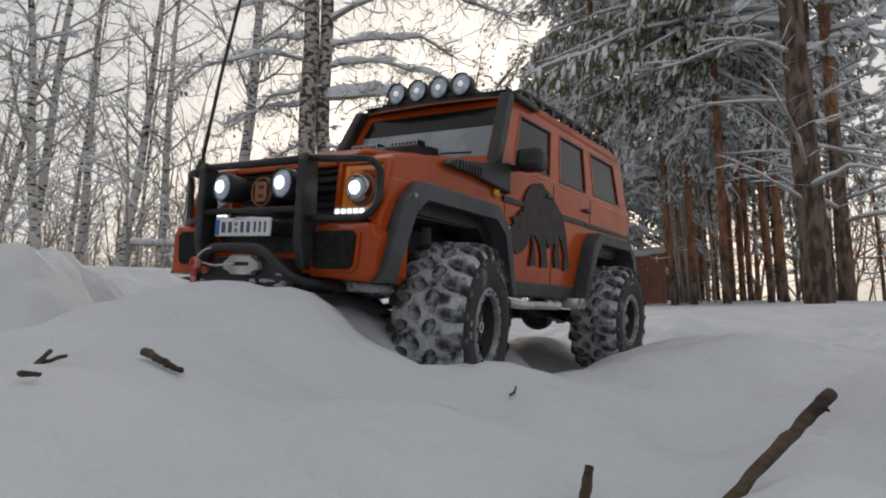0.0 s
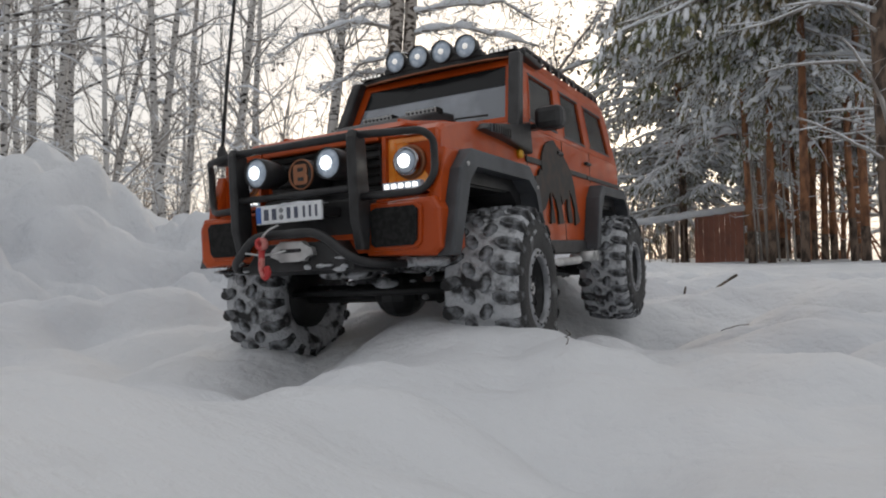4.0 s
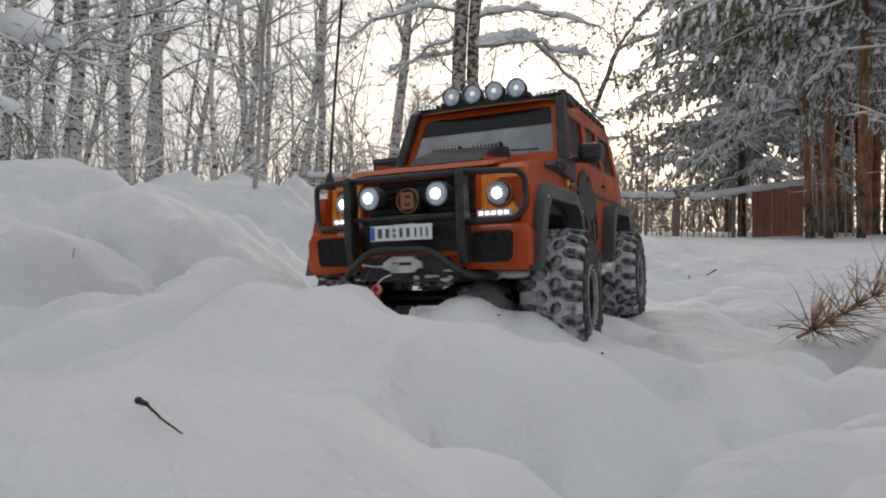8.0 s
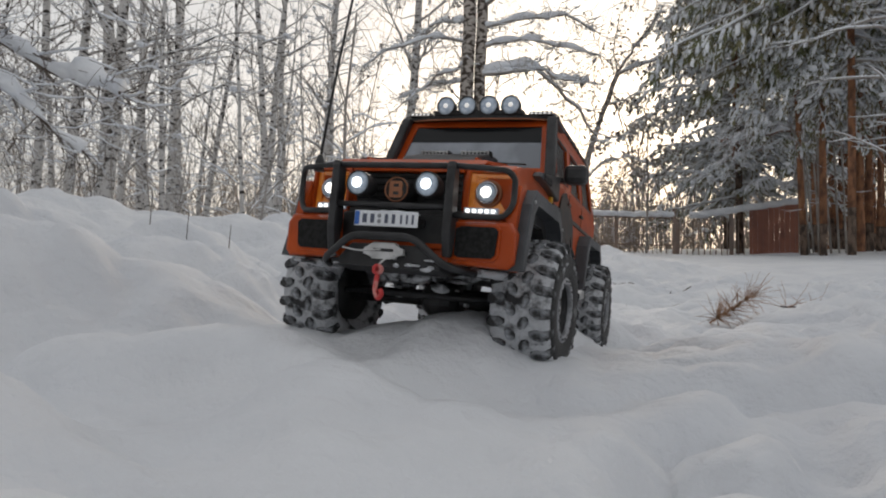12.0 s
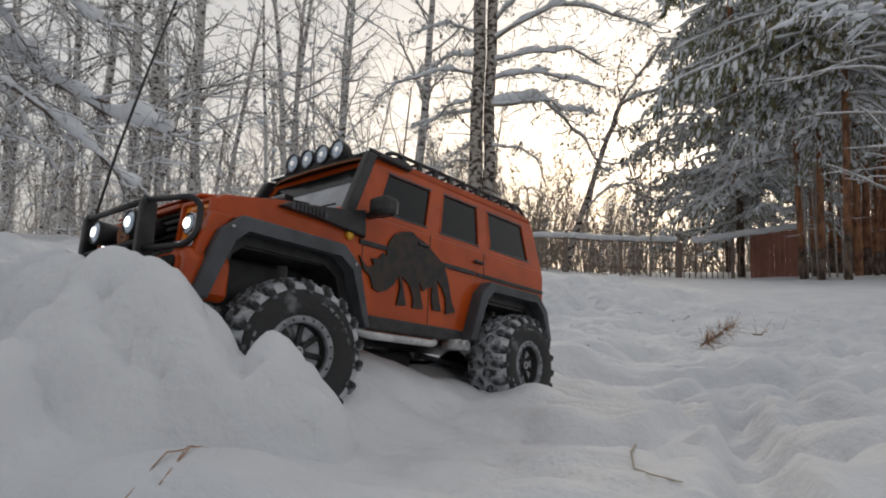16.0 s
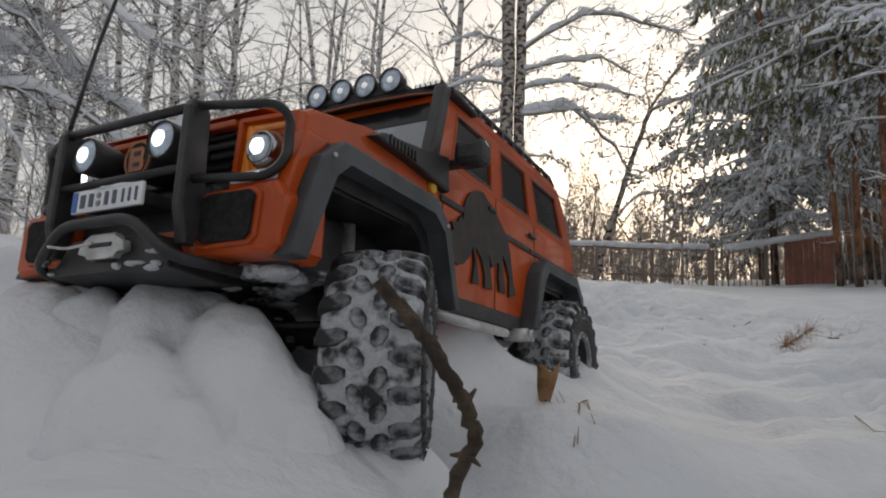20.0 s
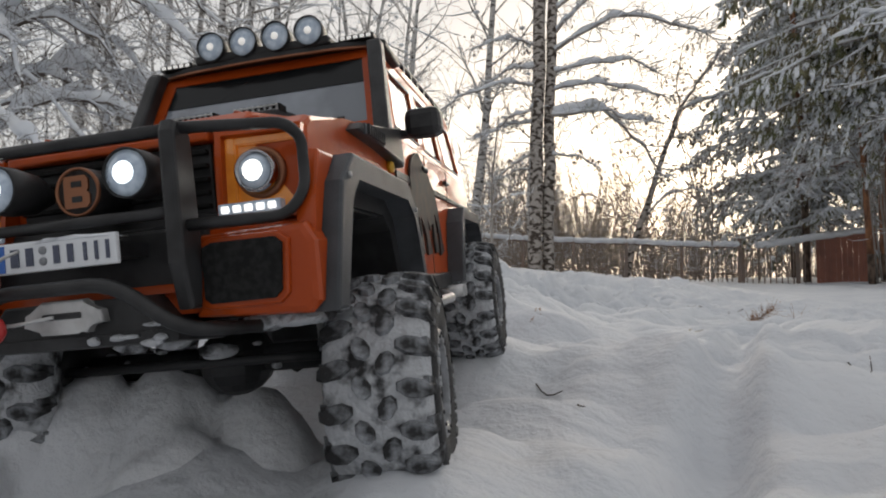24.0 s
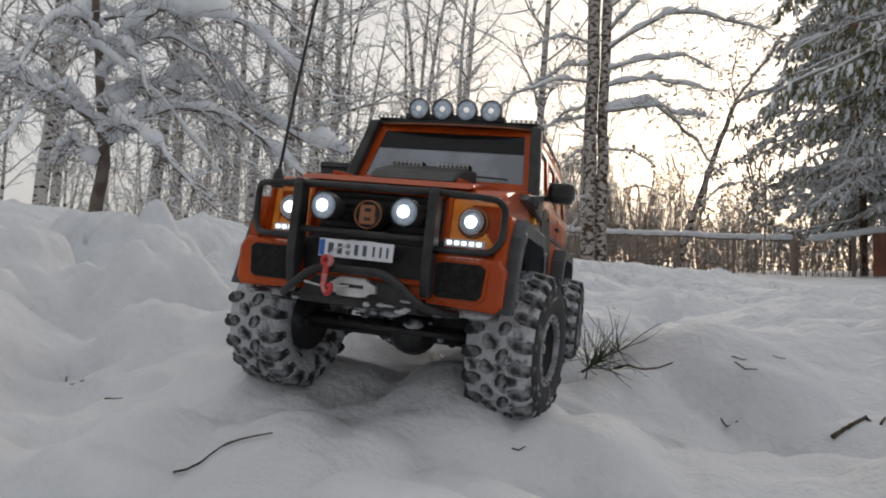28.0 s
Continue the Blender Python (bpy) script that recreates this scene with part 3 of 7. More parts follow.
def build_wheel(name, car, x, side, z, label):
    wheel = empty(name, pose(x, side * HUB_Y, z), car)
    w = 0.026
    prof = [(-w * 0.55, 0.028), (-w * 0.9, 0.034), (-w, 0.042), (-w * 0.95, 0.0500), (-w * 0.82, 0.0540), (-w * 0.4, 0.0559), (0, 0.0562), (w * 0.4, 0.0559), (w * 0.82, 0.0540), (w * 0.95, 0.0500), (w, 0.042), (w * 0.9, 0.034), (w * 0.55, 0.028)]
    tyre = part("tyre", lathe(prof, 40, "y"), PACKED, wheel)
    rnd = random.Random(7)
    count = 19
    for ym, ly, lx, shift, lean in ((-0.0180, 0.0082, 0.0044, 0.0, 0.15), (0.0180, 0.0082, 0.0044, 0.5, -0.15), (-0.0054, 0.0044, 0.0050, 0.52, -0.35), (0.0054, 0.0044, 0.0050, 0.02, 0.35)):
        vv = []
        for r, sc in ((0.0535, 1.12), (0.0589, 0.86)):
            for q in range(8):
                c, d = math.cos(math.pi * (q + 0.5) / 4) * 1.08, math.sin(math.pi * (q + 0.5) / 4) * 1.08
                yy = ym + ly * sc * c
                ang = (lx * sc * d + lean * (yy - ym)) / 0.056
                rr = r - 0.003 * abs(yy / 0.025) ** 3
                vv.append((rr * math.cos(ang), yy, rr * math.sin(ang)))
        block = mesh_of("tread_block", vv, [tuple(range(8, 16))] + [(q, (q + 1) % 8, 8 + (q + 1) % 8, 8 + q) for q in range(8)])
        block.materials.append(RUBBER)
        for k in range(count):
            part("tread_block", block, None, wheel, at=Matrix.Rotation(-2 * math.pi * (k + shift + rnd.uniform(-0.06, 0.06)) / count, 4, "Y"))
    for s in (-1, 1):       # shoulder blocks down the sidewall
        vv = []
        for r, yy, half in ((0.0545, 0.0245, 0.0040), (0.045, 0.0275, 0.0030), (0.0535, 0.0215, 0.0040), (0.045, 0.024, 0.0030)):
            for aa in (-half, half):
                vv.append((r * math.cos(aa / 0.055), s * yy, r * math.sin(aa / 0.055)))
        block = mesh_of("shoulder_block", vv, [(0, 1, 3, 2), (4, 6, 7, 5), (0, 2, 6, 4), (1, 5, 7, 3), (2, 3, 7, 6), (0, 4, 5, 1)])
        block.materials.append(RUBBER)
        for k in range(count):
            part("shoulder_block", block, None, wheel, at=Matrix.Rotation(-2 * math.pi * (k + (0.0 if s < 0 else 0.5)) / count, 4, "Y"))
    part("sidewall", lathe([(side * 0.0240, 0.0262), (side * 0.0258, 0.0285), (side * 0.0270, 0.034), (side * 0.0273, 0.041), (side * 0.0264, 0.0470), (side * 0.024, 0.0485), (side * 0.0225, 0.0262)], 40, "y", False), SIDEWALL, wheel, "black sidewall with worn raised print")
    for k, (a0, wide) in enumerate(((1.75, 0.13), (1.95, 0.10), (2.12, 0.12), (2.30, 0.09), (2.45, 0.12), (2.66, 0.14), (-0.15, 0.12), (0.05, 0.10), (-0.95, 0.16), (-1.2, 0.12))):
        arc = [(0.0405 * math.cos(a0 + wide * q), side * 0.0273, 0.0405 * math.sin(a0 + wide * q)) for q in (0, 0.5, 1)]
        part("sidewall_mark", rod(arc, 0.0013, 0.0, 5), MARK, wheel, "pale raised print on the sidewall")
    rim = part("rim", lathe([(side * 0.006, 0.002), (side * 0.006, 0.0195), (side * 0.016, 0.0212), (side * 0.0225, 0.0240), (side * 0.0240, 0.0248), (side * 0.0240, 0.0268), (side * -0.02, 0.0268), (side * -0.022, 0.010)], 32, "y"), RIM, wheel)
    for k in range(8):
        a = 2 * math.pi * k / 8
        spoke = box(0.005, 0.0225, -0.0030, 0.0030, -0.0022, 0.0022, 0.0009)
        bmesh.ops.transform(spoke, matrix=Matrix.Translation((0, side * 0.0145, 0)) @ Matrix.Rotation(a, 4, "Y"), verts=spoke.verts[:])
        part("spoke", spoke, BLACK, rim)
    part("clamp_ring", lathe([(side * 0.0225, 0.0218), (side * 0.0256, 0.0222), (side * 0.0262, 0.0230), (side * 0.0262, 0.0268), (side * 0.0252, 0.0278)], 36, "y", False), RING, rim, "grey clamp ring with bolts")
    bolt = rod([(0.0249, side * 0.0250, 0), (0.0249, side * 0.0270, 0)], 0.0010, sides=6)
    bolt.materials.append(BLACK)
    for k in range(18):
        part("bolt", bolt, None, rim, at=Matrix.Rotation(math.pi * k / 9, 4, "Y"))
    part("hub_cap", lathe([(side * 0.005, 0.0072), (side * 0.018, 0.0066), (side * 0.0205, 0.0050), (side * 0.0205, 0.0005)], 16, "y"), BLACK, rim)
    part("hub_mark", lathe([(side * 0.0204, 0.0042), (side * 0.0209, 0.0040), (side * 0.0209, 0.0028), (side * 0.0204, 0.0026)], 16, "y", False), METAL, rim, "small grey ring on the hub")
    return wheel


def build_car():
    car = tagged(empty("model_car"), "orange model off-road car with snow-caked tyres, driving in snow", "model car")
    # lower body, one side outline with both wheel openings
    f_arch, r_arch = arch(HUB_X[0], 0.108, 0.158, 0.072, 0.058), arch(HUB_X[1] - 0.004, 0.108, 0.160, 0.072, 0.056)
    outline = [(0.272, 0.108), *f_arch[0:1], *f_arch[1:], (0.085, 0.104), (-0.055, 0.104), *r_arch, (-0.222, 0.112), (-0.226, 0.20), (-0.222, 0.210),
               (0.105, 0.210), (0.112, 0.203), (0.20, 0.196), (0.245, 0.1885), (0.2525, 0.184), (0.2535, 0.143), (0.266, 0.141)]
    part("body", prism(outline, -0.0895, 0.0895, bevel=0.003), PAINT, car, "glossy orange painted body")
    # inner dark underside
    part("underbody", box(-0.21, 0.258, -0.055, 0.055, 0.100, 0.15, 0.004), BLACK, car)
    # bonnet, slightly raised, with a black scoop and two vents
    part("bonnet", prism([(0.108, 0.2035), (0.108, 0.2075), (0.20, 0.2000), (0.252, 0.1915), (0.258, 0.187), (0.2, 0.195)], -0.066, 0.066, bevel=0.0018), PAINT, car)
    part("bonnet_scoop", prism([(0.118, 0.203), (0.122, 0.2225), (0.150, 0.2205), (0.190, 0.2090), (0.202, 0.2002)], -0.036, 0.036, bevel=0.002), BLACK, car, "black raised bonnet scoop")
    for s in (1, -1):
        vent = part("bonnet_vent", box(0.142, 0.152, s * 0.021 - 0.015, s * 0.021 + 0.015, 0.2170, 0.2235, 0.0008), MESHM, car, "dark vent behind a grey lattice")
        for k in range(8):
            part("slat", box(0.1518, 0.1528, s * 0.021 - 0.0140 + k * 0.0038, s * 0.021 - 0.0128 + k * 0.0038, 0.2180, 0.2230), METAL, vent)
        for z in (0.2188, 0.2216):
            part("slat", box(0.1529, 0.1536, s * 0.021 - 0.0140, s * 0.021 + 0.0140, z, z + 0.0009), METAL, vent)
        for k in range(2):
            part("bonnet_rib", box(0.125, 0.235 - 0.02 * k, s * (0.05 + 0.01 * k) - 0.0012, s * (0.05 + 0.01 * k) + 0.0012, 0.1945, 0.2010 - 0.001 * k, 0.0006,
                 warp=lambda x, y, z: (x, y, z + (0.125 - x) * 0.085 + 0.006)), PAINT, car)
    # cabin: two sides, front, rear, roof
    belt, top = 0.2095, 0.2715
    yb, yt = 0.0885, 0.0785
    part("seal", box(-0.222, 0.112, -0.087, 0.087, 0.2085, 0.2115), PAINT, car)
    part("cowl", prism([(0.100, 0.200), (0.100, 0.2105), (0.1185, 0.2095), (0.128, 0.2062), (0.128, 0.200)], -0.0875, 0.0875, bevel=0.0012), PAINT, car)
    for s in (1, -1):
        a, b, c, d = (0.115, s * yb, belt), (-0.222, s * yb, belt), (-0.212, s * yt, top), (0.083, s * yt, top)
        if s < 0:
            a, b, c, d = b, a, d, c
        panes = [(0.090, 0.305, 0.12, 0.83), (0.380, 0.585, 0.10, 0.86), (0.658, 0.907, 0.12, 0.86)]
        if s < 0:
            panes = [(1 - u1, 1 - u0, v0, v1) for u0, u1, v0, v1 in panes]
        side_bm, at = panel_with_holes((a, b, c, d), panes, 0.003)
        part("cabin_side", side_bm, PAINT, car)
        for u0, u1, v0, v1 in panes:
            pane = part("side_window", slab(at, u0 + 0.001, u1 - 0.001, v0 + 0.005, v1 - 0.005, 0.0014, 0.0028), SMOKED, car, "dark tinted side window")
            for q in ((u0 - 0.006, u1 + 0.006, v0 - 0.03, v0), (u0 - 0.006, u1 + 0.006, v1, v1 + 0.03), (u0 - 0.006, u0, v0, v1), (u1, u1 + 0.006, v0, v1)):
                part("window_seal", slab(at, *q, -0.0006, 0.001), TRIM if q[1] - q[0] > 0.1 else PAINT, pane)
    front, fat = panel_with_holes(((0.115, -yb, belt), (0.115, yb, belt), (0.083, yt, top), (0.083, -yt, top)), [(0.060, 0.940, 0.10, 0.90)], 0.003)
    front.normal_update()
    part("windscreen_frame", front, PAINT, car)
    shield = part("windscreen", slab(fat, 0.062, 0.938, 0.105, 0.895, 0.0012, 0.0028), SHIELD, car, "glossy tinted windscreen with sky reflection in its colour")
    # the dark upper reflection is laid on as a thin dark plate
    part("dark_reflection", slab(fat, 0.063, 0.937, 0.60, 0.894, 0.0006, 0.0013), SMOKED, shield, "dark reflection across the windscreen's upper part, made as a strip")
    for u in (0.34, 0.66):
        p0, p1 = fat(u, 0.06, -0.003), fat(u + 0.2, 0.13, -0.003)
        part("wiper", rod([tuple(p0), tuple(fat(u + 0.02, 0.15, -0.003)), tuple(p1)], 0.0009, 0.004, 6), BLACK, car)
    rear, rat = panel_with_holes(((-0.222, yb, belt), (-0.222, -yb, belt), (-0.212, -yt, top), (-0.212, yt, top)), [(0.12, 0.88, 0.12, 0.85)], 0.003)
    part("cabin_rear", rear, PAINT, car)
    part("rear_window", slab(rat, 0.122, 0.878, 0.125, 0.845, 0.0012, 0.0028), SMOKED, car)
    part("roof", prism([(0.083, 0.2712), (0.080, 0.2755), (0.06, 0.2785), (-0.18, 0.2810), (-0.208, 0.2785), (-0.213, 0.2715)], -0.0785, 0.0785, bevel=0.003), PAINT, car)
    # roof visor with lamps, side lamps and the rack
    visor = part("roof_visor", prism([(0.081, -0.0862), (0.0895, -0.060), (0.093, 0.0), (0.0895, 0.060), (0.081, 0.0862), (0.030, 0.0835), (0.030, -0.0835)], 0.2725, 0.2775, "z", bevel=0.0014), BLACK, car, "black roof visor")
    part("visor_top", prism([(0.090, 0.2770), (0.080, 0.2805), (0.03, 0.2825), (0.03, 0.2770)], -0.080, 0.080, bevel=0.0012), BLACK, visor)
    part("visor_lip", rod([(0.0825, -0.084, 0.2722), (0.0900, -0.058, 0.2722), (0.0935, 0.0, 0.2722), (0.0900, 0.058, 0.2722), (0.0825, 0.084, 0.2722)], 0.0011, 0.02, 6), COPPER, visor, "thin copper edge under the visor")
    part("lamp_bar", box(0.078, 0.0925, -0.050, 0.050, 0.2765, 0.2825, 0.0015), BLACK, car)
    for y in (-0.0362, -0.0121, 0.0121, 0.0362):
        lamp = part("roof_lamp", lathe([(0.078, 0.002), (0.079, 0.0065), (0.084, 0.0098), (0.0945, 0.0104), (0.0953, 0.0101), (0.0945, 0.0097), (0.088, 0.0092), (0.088, 0.001)], 24, "x"), BLACK, car, "round black roof lamp", pose(0, y, 0.2868))
        part("lens", lathe([(0.0885, 0.0095), (0.0935, 0.0095), (0.0946, 0.006), (0.0950, 0.002), (0.0950, 0.0004)], 24, "x"), LENS, lamp, "bluish clear lens")
        # no bright bulb: a dim glow put in for the lens's soft highlight
        part("bulb", lathe([(0.0940, 0.0030), (0.0955, 0.0024), (0.0958, 0.0004)], 16, "x"), ROOF_GLOW, lamp)
        part("bracket", box(0.083, 0.089, -0.003, 0.003, -0.010, -0.004), BLACK, lamp)
    for s in (1, -1):
        strip = part("roof_led_strip", box(0.078, 0.0885, s * 0.0675 - 0.0125, s * 0.0675 + 0.0125, 0.2770, 0.2812, 0.001), BLACK, car)
        for k in range(5):
            part("led", box(0.0882, 0.0892, s * 0.0675 - 0.0108 + k * 0.0046, s * 0.0675 - 0.0076 + k * 0.0046, 0.2780, 0.2803, 0.0004), ROOF_GLOW, strip)
    rack = part("roof_rack", rod([(0.06, 0.074, 0.284), (0.05, 0.074, 0.289), (-0.19, 0.074, 0.290), (-0.20, 0.074, 0.283)], 0.0022, 0.006, 8), BLACK, car, "black roof rack")
    part("rail", rod([(0.06, -0.074, 0.284), (0.05, -0.074, 0.289), (-0.19, -0.074, 0.290), (-0.20, -0.074, 0.283)], 0.0022, 0.006, 8), BLACK, rack)
    for k in range(9):
        x = 0.035 - k * 0.0265
        part("crossbar", rod([(x, -0.074, 0.2893), (x, 0.074, 0.2893)], 0.0016, sides=8), BLACK, rack)
        for s in (1, -1):
            part("rack_foot", box(x - 0.003, x + 0.003, s * 0.074 - 0.002, s * 0.074 + 0.002, 0.279, 0.289), BLACK, rack)
    # air intakes up the windscreen posts
    for s in (1, -1):
        snorkel = part("snorkel", box(-0.005, 0.005, -0.005, 0.005, 0, 0.070, 0.0022,
                       warp=lambda x, y, z, s=s: (0.1215 + x * 1.25 - (z / 0.070) * 0.033, s * (0.0893 - 0.0085 * z / 0.070) + y, 0.204 + z)), BLACK, car, "black air intake tube along the windscreen post")
        part("snorkel_box", prism([(0.102, 0.184), (0.104, 0.210), (0.126, 0.2045), (0.190, 0.1955), (0.198, 0.1905), (0.150, 0.1885)], s * 0.0720, s * 0.0965, bevel=0.002), BLACK, snorkel, "black side intake box")
        grill = part("wing_vent", box(0.150, 0.188, s * 0.0955, s * 0.0972, 0.1895, 0.1955, 0.0005), TRIM, car)
        for k in range(8):
            part("slat", box(0.1535 + k * 0.0042, 0.1555 + k * 0.0042, s * 0.0975 - 0.001, s * 0.0975 + 0.0012, 0.1895, 0.1955), BLACK, grill)
        # mirror
        mirror = part("mirror", box(0.0870, 0.1055, s * 0.0985, s * 0.1225, 0.2030, 0.2215, 0.005), BLACK, car, "black door mirror")
        part("mirror_arm", box(0.0905, 0.1005, min(s * 0.085, s * 0.100), max(s * 0.085, s * 0.100), 0.2045, 0.2090, 0.001), BLACK, mirror)
        part("mirror_face", box(0.0858, 0.0874, s * 0.1105 - 0.009, s * 0.1105 + 0.009, 0.2062, 0.2185, 0.0006), CHROME, mirror)
        # flares
        lo, hi = 0.0, 0.011
        fi = [(0.259, 0.104), (0.243, 0.151), (0.231, 0.161), (0.137, 0.160), (0.122, 0.150), (0.105, 0.100)]
        fo = [(0.272, 0.104), (0.254, 0.157), (0.236, 0.171), (0.134, 0.170), (0.114, 0.154), (0.098, 0.100)]
        flare = part("wheel_flare", ring_strip(fi, fo, min(s * 0.0885, s * 0.1045), max(s * 0.0885, s * 0.1045)), TRIM, car, "dark grey wheel arch flare with a broad lip")
        part("flare_front", prism([(0.2735, 0.1045), (0.256, 0.156), (0.238, 0.1705), (0.258, 0.1705), (0.266, 0.150), (0.2745, 0.108)], min(s * 0.0885, s * 0.0965), max(s * 0.0885, s * 0.0965), bevel=0.0015), PAINT, flare, "orange painted front of the flare")
        for x in (0.245, 0.12):
            part("rivet", lathe([(s * 0.1043, 0.0016), (s * 0.1055, 0.0014), (s * 0.1058, 0.0003)], 8, "y"), METAL, flare, at=pose(x, 0, 0.160 if x > 0.2 else 0.154))
        ri = [(-0.063, 0.104), (-0.081, 0.152), (-0.093, 0.163), (-0.187, 0.163), (-0.202, 0.150), (-0.212, 0.118)]
        ro = [(-0.052, 0.104), (-0.072, 0.158), (-0.088, 0.172), (-0.190, 0.172), (-0.211, 0.154), (-0.221, 0.118)]
        part("wheel_flare", ring_strip(ri, ro, min(s * 0.0885, s * 0.1045), max(s * 0.0885, s * 0.1045)), TRIM, car, "dark grey wheel arch flare with a broad lip")
        for cx, cz, line in ((0.182, 0.095, fi), (-0.138, 0.095, ri)):
            inner = [(cx + (x - cx) * 0.86, cz + (z - cz) * 0.86) for x, z in line]
            part("arch_liner", ring_strip(inner, line, min(s * 0.04, s * 0.0899), max(s * 0.04, s * 0.0899), 0.0), BLACK, car, "black inner arch")
        part("wheel_well", box(0.118, 0.250, min(s * 0.05, s * 0.087), max(s * 0.05, s * 0.087), 0.150, 0.166), BLACK, car)
        part("wheel_well", box(-0.204, -0.078, min(s * 0.05, s * 0.087), max(s * 0.05, s * 0.087), 0.150, 0.168), BLACK, car)
        # side trim, door joints, handles, markers
        y = s * 0.0895
        part("trim_strip", box(-0.075, 0.105, min(y, y + s * 0.0018), max(y, y + s * 0.0018), 0.178, 0.183, 0.0006), BLACK, car, "black side trim strip")
        part("trim_strip", box(-0.222, -0.078, min(y, y + s * 0.0015), max(y, y + s * 0.0015), 0.178, 0.1825, 0.0005), BLACK, car)
        for x, z0, z1 in ((0.100, 0.114, 0.206), (0.004, 0.108, 0.208), (-0.092, 0.175, 0.208)):
            part("door_joint", box(x - 0.0005, x + 0.0005, min(y, y + s * 0.0004), max(y, y + s * 0.0004), z0, z1), BLACK, car)
        for x in (0.017, -0.08):
            part("door_handle", box(x - 0.008, x + 0.008, min(y, y + s * 0.004), max(y, y + s * 0.004), 0.193, 0.1965, 0.0012), BLACK, car, "black door handle")
        part("side_marker", lathe([(y, 0.0045), (y + s * 0.003, 0.0038), (y + s * 0.0035, 0.0005)], 12, "y"), YELLOW, car, "yellow side marker lamp", pose(0.118, 0, 0.183))
        part("rocker_panel", box(-0.052, 0.090, min(y, s * 0.0935), max(y, s * 0.0935), 0.1005, 0.1135, 0.0015), BLACK, car)
        part("side_step", rod([(0.112, s * 0.092, 0.098), (0.10, s * 0.103, 0.094), (0.01, s * 0.103, 0.094), (-0.005, s * 0.092, 0.097)], 0.0036, 0.012, 10), METAL, car, "silver side tube")
        for k in range(2):
            part("exhaust_tip", lathe([(s * 0.085, 0.0052), (s * 0.106, 0.0052), (s * 0.1065, 0.0045), (s * 0.095, 0.0038), (s * 0.095, 0.0002)], 14, "y"), METAL, car, at=pose(-0.030 - 0.013 * k, 0, 0.097))
        # black print of a walking rhinoceros
        beast = [(0.105, 0.167), (0.097, 0.160), (0.092, 0.158), (0.085, 0.162), (0.089, 0.167), (0.079, 0.169), (0.074, 0.175), (0.069, 0.173), (0.069, 0.182), (0.065, 0.190), (0.059, 0.197), (0.048, 0.202), (0.034, 0.205), (0.026, 0.201), (0.014, 0.198), (-0.006, 0.187),
                 (-0.017, 0.180), (-0.025, 0.167), (-0.032, 0.144), (-0.039, 0.132), (-0.023, 0.128), (-0.023, 0.144), (-0.015, 0.156), (-0.007, 0.162), (-0.010, 0.147), (-0.015, 0.130), (-0.002, 0.130), (0.001, 0.142), (-0.000, 0.153), (0.007, 0.152), (0.014, 0.147), (0.022, 0.157),
                 (0.017, 0.140), (0.013, 0.129), (0.029, 0.128), (0.029, 0.139), (0.035, 0.150), (0.047, 0.157), (0.039, 0.129), (0.052, 0.128), (0.048, 0.146), (0.051, 0.157), (0.058, 0.147), (0.067, 0.140), (0.077, 0.137), (0.085, 0.139), (0.090, 0.150), (0.098, 0.155)]
        part("side_print", prism(beast, min(y + s * 0.0004, y + s * 0.0021), max(y + s * 0.0004, y + s * 0.0021)), DECAL, car, "black rhinoceros silhouette print on the doors")
        part("tail_lamp", box(-0.2285, -0.2255, s * 0.073 - 0.008, s * 0.073 + 0.008, 0.135, 0.160, 0.001), RED_GLOW, car, "small glowing red tail lamp")
        part("side_lamp", lathe([(s * 0.0895, 0.0042), (s * 0.0935, 0.0036), (s * 0.094, 0.0004)], 12, "y"), RED_GLOW, car, "glowing red side lamp", pose(-0.2155, 0, 0.146))
    # face
    part("grille_panel", box(0.250, 0.2545, -0.047, 0.047, 0.144, 0.1795, 0.001), BLACK, car, "black grille")
    for k in range(5):
        part("grille_bar", box(0.2543, 0.2572, -0.046, 0.046, 0.1515 + k * 0.0058, 0.1535 + k * 0.0058, 0.0005), MESHM, car)
    part("grille_frame", box(0.251, 0.2600, -0.049, 0.049, 0.1795, 0.1835, 0.001), PAINT, car)
    part("grille_frame", box(0.251, 0.2600, -0.049, 0.049, 0.1410, 0.1440, 0.001), PAINT, car)
    badge = part("badge", lathe([(0.254, 0.0102), (0.2725, 0.0102), (0.2735, 0.0096), (0.2735, 0.0003)], 28, "x"), BLACK, car, "round dark badge with a copper emblem", pose(0.004, 0, 0.1615))
    part("badge_ring", lathe([(0.2732, 0.0102), (0.2745, 0.0100), (0.2745, 0.0092), (0.2732, 0.0090)], 28, "x", False), COPPER, badge)
    part("badge_mark", prism([(-0.0058, -0.0066), (0.0042, -0.0066), (0.0058, -0.0050), (0.0058, -0.0012), (0.0046, 0.0), (0.0054, 0.0012), (0.0054, 0.0050), (0.0040, 0.0066), (-0.0058, 0.0066)], 0.2735, 0.2745, "x"), COPPER, badge)
    for z in (-0.0031, 0.0031):
        part("badge_bar", box(0.2744, 0.2748, -0.0022, 0.0024, z - 0.0012, z + 0.0012), BLACK, badge)
    for s in (1, -1):
        fog = part("fog_lamp", lathe([(0.2560, 0.004), (0.266, 0.0086), (0.276, 0.0100), (0.2845, 0.0100), (0.2852, 0.0096), (0.2835, 0.0092), (0.278, 0.0088), (0.278, 0.001)], 24, "x"), BLACK, car, "round lit lamp before the grille", pose(0.0035, s * 0.0294, 0.1645))
        part("lens", lathe([(0.2790, 0.0090), (0.2840, 0.0090), (0.2856, 0.006), (0.2862, 0.002), (0.2862, 0.0004)], 24, "x"), LENS, fog)
